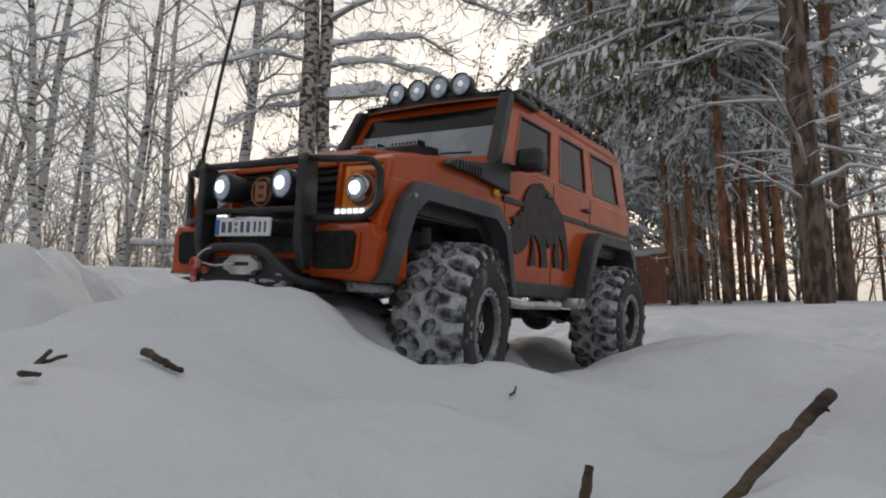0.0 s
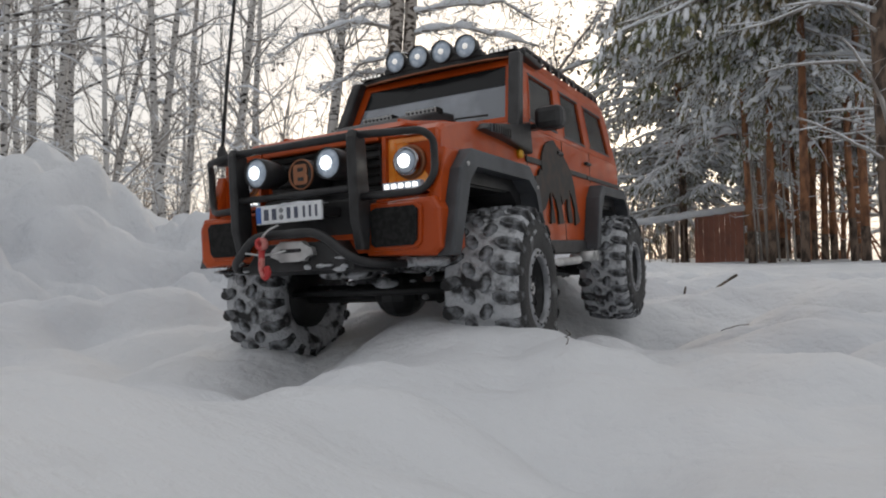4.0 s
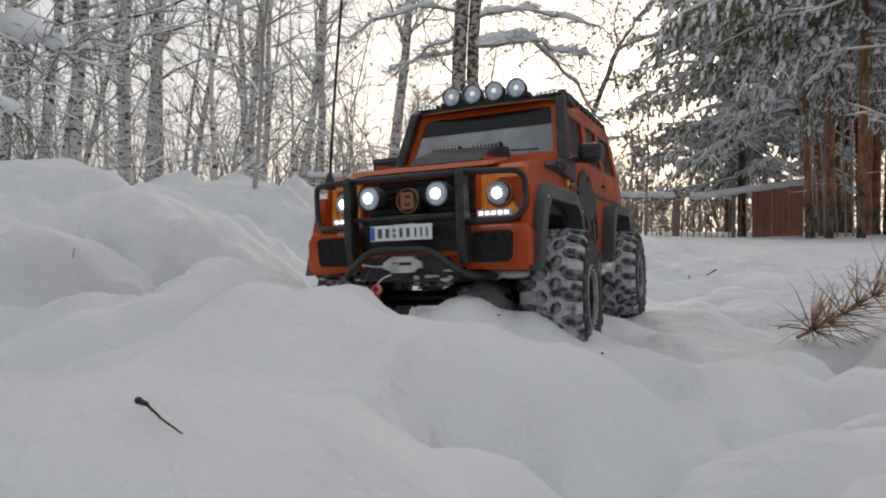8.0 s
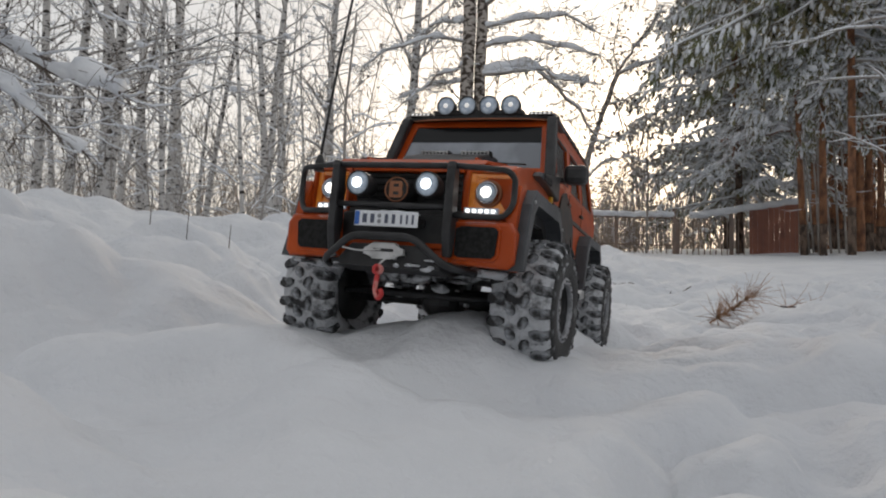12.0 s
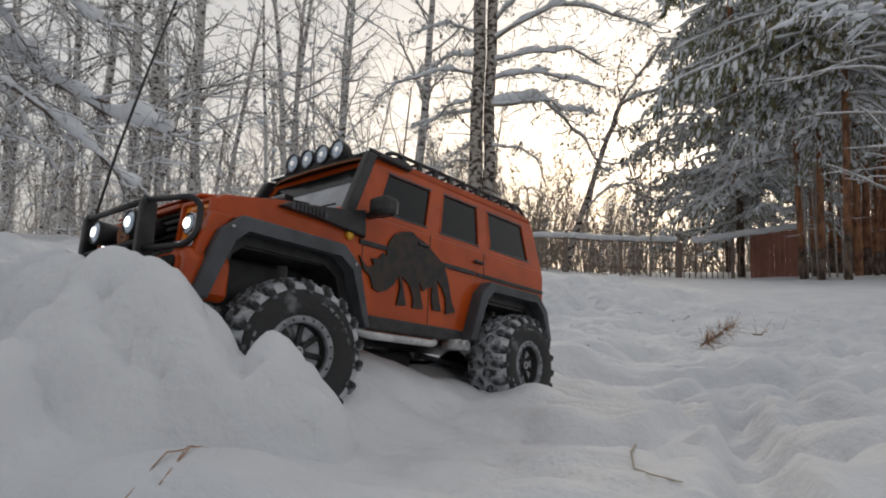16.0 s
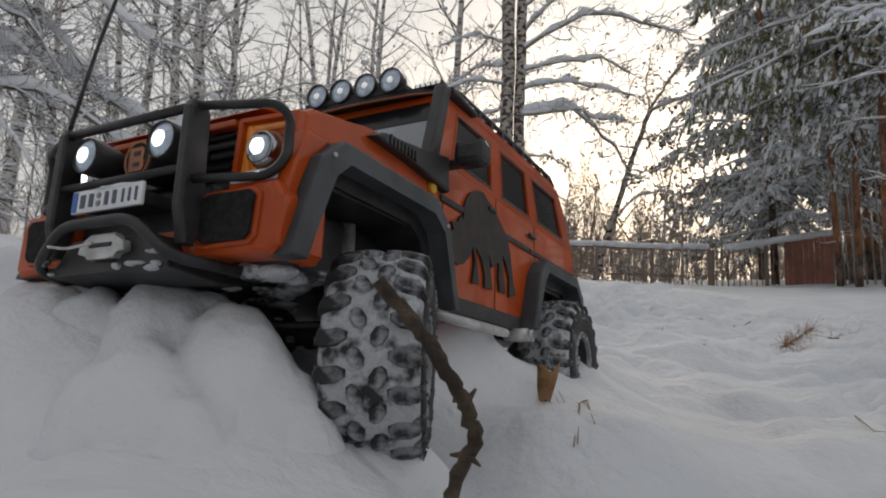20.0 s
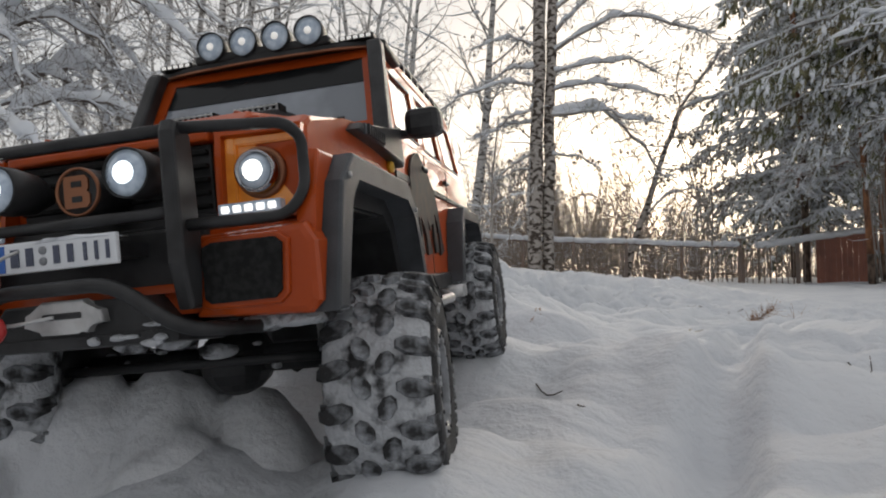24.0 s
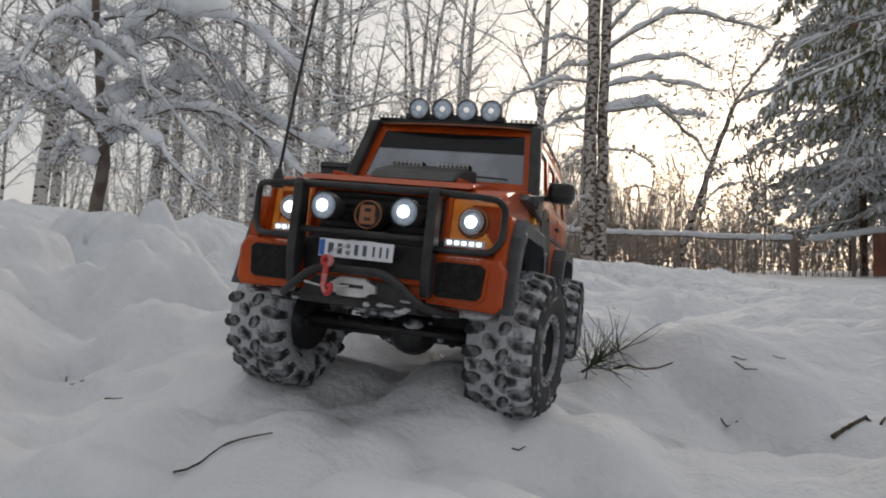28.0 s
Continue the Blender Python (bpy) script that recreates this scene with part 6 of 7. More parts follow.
limbs_tree("sapling", "slender bare sapling standing in the snow bank", "sapling",
           [([(-1.292, 0.219, sapling_z - 0.05), (-1.29, 0.23, sapling_z + 0.25), (-1.30, 0.25, sapling_z + 0.55), (-1.27, 0.27, sapling_z + 0.95)], 0.0085, 0.004)],
           [([(-1.29, 0.22, sapling_z + 0.06), (-1.20, 0.26, sapling_z + 0.16), (-1.11, 0.30, sapling_z + 0.33), (-1.05, 0.33, sapling_z + 0.5)], 0.005), ([(-1.29, 0.24, sapling_z + 0.3), (-1.40, 0.24, sapling_z + 0.42), (-1.47, 0.25, sapling_z + 0.6)], 0.005),
            ([(-1.29, 0.24, sapling_z + 0.36), (-1.19, 0.27, sapling_z + 0.44), (-1.08, 0.30, sapling_z + 0.46)], 0.004), ([(-1.30, 0.25, sapling_z + 0.55), (-1.37, 0.26, sapling_z + 0.75), (-1.40, 0.27, sapling_z + 0.95)], 0.004)], 8, 2, 1.6)


# ---- thickets and far woods, past counting ----
def thicket(name, label, count, where, tall, radius, seed, snowy, mat, boughs=2):
    rnd2 = np.random.RandomState(seed)
    wood, snow = Pile(), Pile()
    for _ in range(count):
        x, y = where(rnd2)
        z = ground_at(x, y)
        h = rnd2.uniform(*tall)
        line = wander(rnd2, (x, y, z - 0.1), (rnd2.normal(0, 0.3), rnd2.normal(0, 0.3), 1), h, 5, 0.17, 0.02)
        wood.tube(line, np.linspace(radius, radius * 0.25, 6) * rnd2.uniform(0.6, 1.4), 4)
        for j in range(1, 6):
            for _ in range(boughs):
                d = line[j] - line[j - 1]
                sl = wander(rnd2, line[j], d / np.linalg.norm(d) + rnd2.normal(0, 0.6, 3), h * rnd2.uniform(0.12, 0.34), 3, 0.25, 0.0)
                wood.tube(sl, np.linspace(radius * 0.4, radius * 0.15, 4), 3)
                if snowy and rnd2.rand() < snowy:
                    snow_ridge(snow, sl, np.full(4, radius * 0.4), rnd2, 1.3, radius * 0.7)
    ob = tagged(new(name, wood.mesh(name)), label, "thicket", kind="stuff")
    ob.data.materials.append(mat)
    if snow.n:
        sn = tagged(new(name + "_snow", snow.mesh(name + "_snow")), "snow caught on the thicket twigs", "snow", kind="stuff")
        sn.data.materials.append(BRANCH_SNOW)


def in_birch_wood(r):
    y = r.uniform(2.5, 24.0)
    return r.uniform(-1.15 * y - 7.0, min(-0.2 * y - 1.0, -7.2 + 0.6 * y)), y


def wood_depth(r):
    y = r.uniform(15.0, 34.0)
    return r.uniform(-1.2 * y - 2.0, -0.14 * y - 0.2), y


def far_band(r):
    y = r.uniform(30.0, 75.0)
    return r.uniform(-1.1 * y, 0.36 * y), y


def beyond_fence(r):
    y = r.uniform(18.0, 32.0)
    return r.uniform(-0.25 * y, 0.14 * y), y


def young_stand(r):
    y = r.uniform(19.0, 30.0)
    return r.triangular(-0.30 * y, -0.10 * y, 0.14 * y), y


def far_scrub(r):
    y = r.uniform(34.0, 46.0)
    return r.uniform(-0.5 * y, 0.4 * y), y


def far_pines(r):
    y = r.uniform(30.0, 60.0)
    return r.uniform(0.36 * y, 1.2 * y), y


thicket("brushwood", "bare snowy undergrowth between the birches", 200, in_birch_wood, (0.5, 3.2), 0.012, 41, 0.6, TWIG, 3)
thicket("far_woods", "grey-brown bare trees far off", 400, far_band, (4.0, 11.0), 0.07, 42, 0.1, FARWOOD)
thicket("hedge_behind_fence", "bare brownish scrub behind the fence", 110, beyond_fence, (0.5, 1.5), 0.010, 43, 0.2, FARWOOD, 4)
thicket("deep_birch_wood", "slender grey birches with snowy twigs deep in the wood", 70, wood_depth, (5.0, 10.0), 0.026, 46, 0.35, TWIG, 3)
thicket("young_birches", "fine yellowish bare birches behind the fence", 130, young_stand, (2.0, 7.4), 0.015, 47, 0.0, FARWOOD, 6)
thicket("low_far_woods", "hazy brown low woods along the horizon", 560, far_scrub, (2.6, 6.0), 0.030, 45, 0.0, FARWOOD, 4)
thicket("far_pine_stems", "dark pine stems deep in the wood", 110, far_pines, (9.0, 15.0), 0.075, 44, 0.0, PINE_UPPER)


# ---- fence and sheet wall at the end of the clearing ----
def build_fence():
    fence = tagged(empty("fence"), "low old steel picket fence with snow along its top rail", "fence")
    x0, x1, y = -8.4, 2.55, 16.6
    picket = rod([(0, 0, 0.0), (0, 0, 1.12)], 0.0085, sides=5)
    picket.materials.append(FENCE)
    for k in range(int((x1 - x0) / 0.125)):
        x = x0 + k * 0.125
        ob = part("picket", picket, None, fence, at=pose(x, y, ground_at(x, y) - 0.02, random.uniform(-2, 2), random.uniform(-2, 2), 0))
    for k in range(8):
        x = x0 + k * (x1 - x0) / 7
        part("post", box(x - 0.045, x + 0.045, y - 0.045, y + 0.045, ground_at(x, y) - 0.2, ground_at(x, y) + 1.28, 0.01), FENCE, fence)
        if k < 7:
            xe = x0 + (k + 1) * (x1 - x0) / 7
            a, b = ground_at(x, y), ground_at(xe, y)
            for h in (0.25, 1.02):
                part("rail", rod([(x, y, a + h), (xe, y, b + h)], 0.018, sides=6), FENCE, fence)
            pile = Pile()
            line = np.linspace((x, y, a + 1.12), (xe, y, b + 1.12), 14)
            line[:, 2] += np.random.RandomState(k).normal(0, 0.012, 14)
            pile.tube(line, np.full(14, 0.085), 8)
            part("rail_snow", pile.mesh("rail_snow"), BRANCH_SNOW, fence, "snow cap on the rail")


def build_wall():
    wall = tagged(empty("sheet_metal_wall"), "brown corrugated sheet wall with a snowy sloping top", "wall")
    a, b = Vector((2.6, 16.7, 0)), Vector((6.35, 18.5, 0))
    n = 44
    for k in range(n):
        p, q = a.lerp(b, k / n), a.lerp(b, (k + 1) / n)
        if k < n * 0.58:
            if k % 2 == 0:
                part("board", rod([(p.x, p.y, ground_at(p.x, p.y) - 0.05), (p.x, p.y, ground_at(p.x, p.y) + 1.05)], 0.014, sides=5), FENCE, wall)
            continue
        z0, t0, t1 = ground_at(p.x, p.y) - 0.1, 2.30 + 0.74 * k / n, 2.30 + 0.74 * (k + 1) / n
        off = Vector((0.003, -0.007, 0)) * (k % 2)
        v = [(*(p + off).xy, z0), (*(q + off).xy, z0), (*(q + off).xy, t1), (*(p + off).xy, t0)]
        w = [(x + 0.01, y + 0.03, z) for x, y, z in v]
        part("sheet", mesh_of("sheet", v + w, [(0, 1, 2, 3), (7, 6, 5, 4), (0, 4, 5, 1), (1, 5, 6, 2), (2, 6, 7, 3), (3, 7, 4, 0)]), RUST, wall)
    for t in (0.02, 0.45, 0.72, 1.0):
        p = a.lerp(b, t)
        part("post", box(p.x - 0.05, p.x + 0.05, p.y + 0.04, p.y + 0.14, ground_at(p.x, p.y) - 0.2, 2.28 + 0.74 * t, 0.01), FENCE, wall)
    pile = Pile()
    line = np.array([tuple(a.lerp(b, t).xy) + (2.33 + 0.74 * t,) for t in np.linspace(0.12, 1, 26)])
    line[:, 2] += np.random.RandomState(3).normal(0, 0.012, 26)
    pile.tube(line, np.full(26, 0.10), 8)
    part("top_snow", pile.mesh("top_snow"), BRANCH_SNOW, wall, "snow ridge along the top")


build_fence()
build_wall()


# ---- sticks, twigs, needles and a leaf on the snow ----
def stick(name, label, line, r0, r1, mat=WOOD, knots=0, seed=1, category="stick"):
    rnd2 = np.random.RandomState(seed)
    p = np.array(line, float)
    t = np.linspace(0, len(p) - 1, max(6, 5 * len(p)))
    q = np.c_[[np.interp(t, range(len(p)), p[:, k]) for k in range(3)]].T
    q[1:-1] += rnd2.normal(0, r0 * 0.14, (len(q) - 2, 3))
    pile = Pile()
    pile.tube(q, np.linspace(r0, r1, len(q)) * rnd2.uniform(0.88, 1.14, len(q)), 9)
    for k in range(knots):
        j = rnd2.randint(2, len(q) - 2)
        d = rnd2.normal(0, 1, 3)
        d /= np.linalg.norm(d)
        pile.tube([q[j], q[j] + d * r0 * 1.5, q[j] + d * r0 * rnd2.uniform(2.0, 3.6)], [r0 * 0.5, r0 * 0.4, r0 * 0.2], 6)
    thing = tagged(new(name, pile.mesh(name)), label, category)
    thing.data.materials.append(mat)
    return thing


upright_stick = stick("dead_stick", "crooked brown dead stick stuck upright in the snow", [(-0.669, -2.779, 0.000), (-0.667, -2.779, 0.022), (-0.662, -2.779, 0.036), (-0.655, -2.779, 0.047), (-0.660, -2.782, 0.061), (-0.664, -2.783, 0.070), (-0.674, -2.787, 0.086), (-0.685, -2.791, 0.101), (-0.699, -2.797, 0.118)], 0.0034, 0.0036, knots=4, seed=3)
stick("dead_stick", "thick broken stick poking out of the snow", [(0.062, 0.163, 0.108), (0.092, 0.180, 0.127), (0.112, 0.192, 0.138)], 0.0017, 0.0018, knots=1, seed=6)
stick("dead_stick", "short stub of a stick in the snow", [(0.031, 0.167, 0.090), (0.035, 0.174, 0.108), (0.039, 0.180, 0.120)], 0.0014, 0.0013, seed=5)


def lying(name, label, x0, y0, x1, y1, r, mat=WOOD, seed=1, lift=0.0, curve=0.0, category="twig"):
    """A twig that lies on the snow, or rises by lift at its far end."""
    pts = []
    for t in (0.0, 0.25, 0.5, 0.75, 1.0):
        x, y = x0 + (x1 - x0) * t + curve * math.sin(math.pi * t) * (y1 - y0), y0 + (y1 - y0) * t - curve * math.sin(math.pi * t) * (x1 - x0)
        pts.append((x, y, ground_at(x, y) + r * 0.4 + 0.002 + lift * t))
    return stick(name, label, pts, r, r * 0.6, mat, 0, seed, category)


lying("twig", "thick dark broken twig on the snow", -0.110, 0.242, -0.089, 0.225, 0.0016, WOOD, 20, 0.0, 0.06)
lying("twig", "small dark twig on the snow", -0.166, 0.278, -0.119, 0.208, 0.0010, WOOD, 21, 0.0, 0.12)
lying("twig", "small dark twig on the snow", -0.115, 0.180, -0.110, 0.181, 0.0009, WOOD, 22, 0.0, 0.06)
lying("twig", "small dark twig on the snow", 0.034, 0.337, 0.038, 0.345, 0.0006, WOOD, 23, 0.0, 0.06)
lying("twig", "thin twig on the snow", 0.004, -0.087, 0.012, -0.084, 0.00045, WOOD, 24, 0.0, 0.12)
lying("twig", "thin twig on the snow", 0.010, -0.091, 0.040, -0.062, 0.00045, WOOD, 25, 0.0, 0.06)
lying("twig", "short dark twig on the snow", -0.372, -1.624, -0.370, -1.624, 0.0006, WOOD, 62, 0.0, 0.06)
lying("twig", "thin pale twig on the snow", -0.370, -1.624, -0.362, -1.626, 0.00025, WOOD, 63, 0.0, 0.06)
lying("twig", "thin dark twig on the snow", -0.279, 0.080, -0.278, 0.091, 0.0006, WOOD, 26, 0.0, 0.06)
lying("twig", "thin dark twig on the snow", -0.269, 0.086, -0.267, 0.097, 0.0006, WOOD, 27, 0.0, 0.12)
lying("twig", "thin crooked twig on the snow", -0.175, -0.422, -0.174, -0.403, 0.0003, WOOD, 28, 0.0, 0.06)
lying("twig", "thin crooked twig on the snow", -0.174, -0.403, -0.170, -0.357, 0.0003, WOOD, 29, 0.0, 0.06)
lying("twig", "thin twig on the snow", -0.025, -0.801, 0.019, -0.770, 0.0008, WOOD, 30, 0.0, 0.12)
lying("twig", "speck of bark on the snow", -0.348, -1.254, -0.346, -1.249, 0.0005, WOOD, 31, 0.0, 0.06)
lying("twig", "speck of bark on the snow", -0.282, -1.395, -0.281, -1.395, 0.0005, WOOD, 32, 0.0, 0.06)
lying("twig", "speck of bark on the snow", -0.375, -1.794, -0.375, -1.790, 0.0005, WOOD, 33, 0.0, 0.12)
lying("twig", "forked dry needle on the snow", -0.595, -2.740, -0.632, -2.628, 0.00035, DRY, 34, 0.0, 0.06)
lying("twig", "forked dry needle on the snow", -0.595, -2.740, -0.636, -2.633, 0.00030, DRY, 35, 0.0, 0.06)
lying("twig", "pale dry grass stalk on the snow", -0.380, -2.50, -0.366, -2.61, 0.0007, STRAW, 36, 0.0, 0.12)
lying("twig", "dry pine needle on the snow", -0.606, -2.760, -0.622, -2.614, 0.00035, DRY, 37, 0.0, 0.06)
lying("twig", "dry pine needle on the snow", -0.604, -2.758, -0.625, -2.624, 0.00030, DRY, 38, 0.0, 0.06)
lying("twig", "thin twig on the snow", -0.426, -2.697, -0.479, -2.898, 0.00040, DRY, 41, 0.0, 0.06)
lying("twig", "thin twig on the snow", -0.711, -3.008, -0.701, -3.012, 0.0006, WOOD, 42, 0.0, 0.12)
lying("twig", "thin twig on the snow", -0.560, -3.033, -0.533, -3.062, 0.0007, WOOD, 43, 0.0, 0.06)
lying("twig", "thin twig on the snow", -0.291, -2.981, -0.238, -2.865, 0.0007, WOOD, 44, 0.0, 0.06)
lying("twig", "small dark twig on the snow", -0.516, -3.124, -0.510, -3.122, 0.0006, WOOD, 45, 0.0, 0.12)
lying("twig", "thin twig on the snow", -0.327, -3.762, -0.312, -3.760, 0.0007, WOOD, 46, 0.0, 0.06)
lying("twig", "thin bent twig on the snow", -0.668, -4.200, -0.646, -4.182, 0.0008, WOOD, 47, 0.0, 0.06)
lying("twig", "thin bent twig on the snow", -0.646, -4.182, -0.608, -4.186, 0.0008, WOOD, 48, 0.0, 0.12)
lying("twig", "thin twig on the snow", -0.325, -3.778, -0.305, -3.798, 0.0008, WOOD, 49, 0.0, 0.06)
lying("twig", "dark dead stick lying on the snow", -0.255, -3.879, -0.201, -3.815, 0.0018, WOOD, 50, 0.0, 0.06)
lying("twig", "small dark twig on the snow", -0.341, -3.830, -0.326, -3.843, 0.0008, WOOD, 51, 0.0, 0.12)
lying("twig", "small dark twig on the snow", -1.059, -3.950, -0.959, -4.014, 0.0008, WOOD, 52, 0.0, 0.06)
lying("twig", "small dark twig on the snow", -0.853, -4.084, -0.838, -4.079, 0.0007, WOOD, 53, 0.0, 0.06)
lying("twig", "thin twig on the snow", -0.286, -3.747, -0.273, -3.742, 0.0006, WOOD, 54, 0.0, 0.12)
lying("twig", "small dark twig on the snow", -0.484, -4.086, -0.475, -4.084, 0.0006, WOOD, 55, 0.0, 0.06)
lying("twig", "thin grass stalk in the snow", -0.887, -1.034, -0.883, -1.036, 0.0005, WOOD, 56, 0.024, 0.03)
lying("twig", "thin grass stalk in the snow", -0.398, -1.817, -0.394, -1.819, 0.0007, WOOD, 57, 0.002, 0.03)
lying("twig", "thin grass stalk in the snow", -0.427, -1.325, -0.423, -1.327, 0.0008, WOOD, 58, 0.009, 0.03)
lying("twig", "thin bent stalk on the bank", -1.198, -1.189, -1.194, -1.191, 0.0009, WOOD, 59, 0.062, 0.03)
lying("twig", "thin bent stalk on the bank", -1.108, -1.196, -1.104, -1.198, 0.0009, WOOD, 60, 0.068, 0.03)
lying("twig", "thin bent stalk on the bank", -1.034, -1.159, -1.030, -1.161, 0.0010, WOOD, 61, 0.056, 0.03)


def needle_spray(name, label, foot, heading, length, needles, mat, stem_mat, seed, needle_len, rise):
    """A pine shoot: a stem with long needles in tufts."""
    rnd2 = np.random.RandomState(seed)
    thing = tagged(empty(name), label, "pine sprig")
    line = wander(rnd2, foot, heading, length, 6, 0.08, 0.0)
    stem = Pile()
    stem.tube(line, np.linspace(0.0022, 0.001, 7) * (length / 0.1) ** 0.5, 6)
    part("stem", stem.mesh("stem"), stem_mat, thing)
    pile = Pile()
    for _ in range(needles):
        j = 1 + int(5.99 * rnd2.rand() ** 1.7)
        d = line[j] - line[j - 1]
        d = d / np.linalg.norm(d) * 0.8 + rnd2.normal(0, 0.85, 3) + np.array([0, 0, rise])
        nl = wander(rnd2, line[j], d, needle_len * rnd2.uniform(0.6, 1.15), 4, 0.10, -0.03)
        pile.tube(nl, np.linspace(0.0006, 0.00028, 5) * (needle_len / 0.06) ** 0.4, 3)
    tagged(part("needles", pile.mesh("needles"), mat, thing), kind="stuff")
    return thing


sz = ground_at(-0.469, -3.818)
needle_spray("pine_sprig", "green pine sprig lying on the snow", (-0.475, -3.83, sz + 0.006), (0.5, 0.4, 0.28), 0.05, 85, SPRIG, WOOD, 51, 0.052, 0.3)
lying("twig", "thin twig beside the pine sprig", -0.445, -3.80, -0.385, -3.845, 0.0012, WOOD, 12, 0.045)
bz = ground_at(-0.055, -0.965)
needle_spray("dry_pine_branch", "dry brown pine branch with spread needles on the snow", (-0.055, -0.965, bz + 0.002), (0.75, -0.25, 0.55), 0.10, 190, DRY, DRY, 52, 0.052, 0.28)
tz = ground_at(0.17, -0.79)
needle_spray("dry_pine_twig", "small dry pine twig flat on the snow", (0.13, -0.80, tz + 0.006), (0.9, 0.2, 0.05), 0.09, 30, DRY, WOOD, 53, 0.07, 0.05)


def build_leaf():
    leaf = tagged(empty("dry_leaf"), "curled brown dry leaf standing in the snow", "leaf")
    v, f = [], []
    n, m = 9, 5
    for i in range(n):
        for j in range(m):
            a, b = i / (n - 1), j / (m - 1) * 2 - 1
            w = 0.0108 * (0.35 + 0.25 * math.sin(math.pi * a) + 0.55 * a ** 2.5) * (1.0 if b < 0 else 0.8)
            torn = 0.006 * (abs(b) - 0.5) * step(0.5, 1.0, a) + (0.003 * math.sin(7 * b) if a > 0.8 else 0.0)
            v.append((b * w, 0.005 * b * b * a + 0.002 * math.sin(5 * a), 0.029 * a + torn))
    for i in range(n - 1):
        for j in range(m - 1):
            k = i * m + j
            f.append((k, k + 1, k + m + 1, k + m))
    blade = part("blade", mesh_of("blade", v, f, True), LEAF, leaf)
    leaf.matrix_basis = pose(-0.631, -2.633, ground_at(-0.631, -2.633) - 0.003, 8, 6, 14)
    solid = blade.modifiers.new("thickness", "SOLIDIFY")
    solid.thickness = 0.0006
    part("stalk", rod([(0, 0.001, -0.02), (0, 0.001, 0.004)], 0.0008, sides=6), WOOD, leaf)

    return leaf


dry_leaf = build_leaf()


# ---- loose snow that the bumper pushes along ----
def build_pushed_snow():
    """A lumpy ridge across the way, its crest at z = 0."""
    rnd2 = np.random.RandomState(63)
    n, m = 84, 54
    v, f = [], []
    for i in range(n):
        for j in range(m):
            x, y = -0.16 + 0.265 * j / (m - 1), -0.19 + 0.42 * i / (n - 1)
            u, w = y / 0.19, x / 0.105
            spill = math.exp(-((x + 0.065) / 0.05) ** 2 - ((y - 0.135) / 0.05) ** 2)
            h = max(1 - u * u, 0) ** 1.3 * max(1 - w * w, 0) ** 0.9
            clods = float(cell_puffs(x + 3.1, y, 0.085, 1) * 0.072 + cell_puffs(x, y + 1.7, 0.036, 2) * 0.042 + soft_noise(x, y, 0.012, 4) * 0.006)
            v.append((x, y, -0.147 - 0.07 * (1 - min(1.0, 3 * h + 2 * spill)) + 0.086 * h + 0.028 * spill + clods * min(1.0, 3 * h + 0.6 * spill) ** 0.7))
    for i in range(n - 1):
        for j in range(m - 1):
            k = i * m + j
            f.append((k, k + 1, k + m + 1, k + m))
    base = len(v)
    v.append((0, 0, -0.26))
    rim = [j for j in range(m)] + [i * m + m - 1 for i in range(1, n)] + [(n - 1) * m + j for j in range(m - 2, -1, -1)] + [i * m for i in range(n - 2, 0, -1)]
    for a, b in zip(rim, rim[1:] + rim[:1]):
        f.append((b, a, base))
    pile = tagged(new("pushed_snow", mesh_of("pushed_snow", v, f, True)), "loose lumpy snow heaped before the car's bumper", "snow")
    pile.data.materials.append(SNOW)
    return pile


pushed_snow = build_pushed_snow()


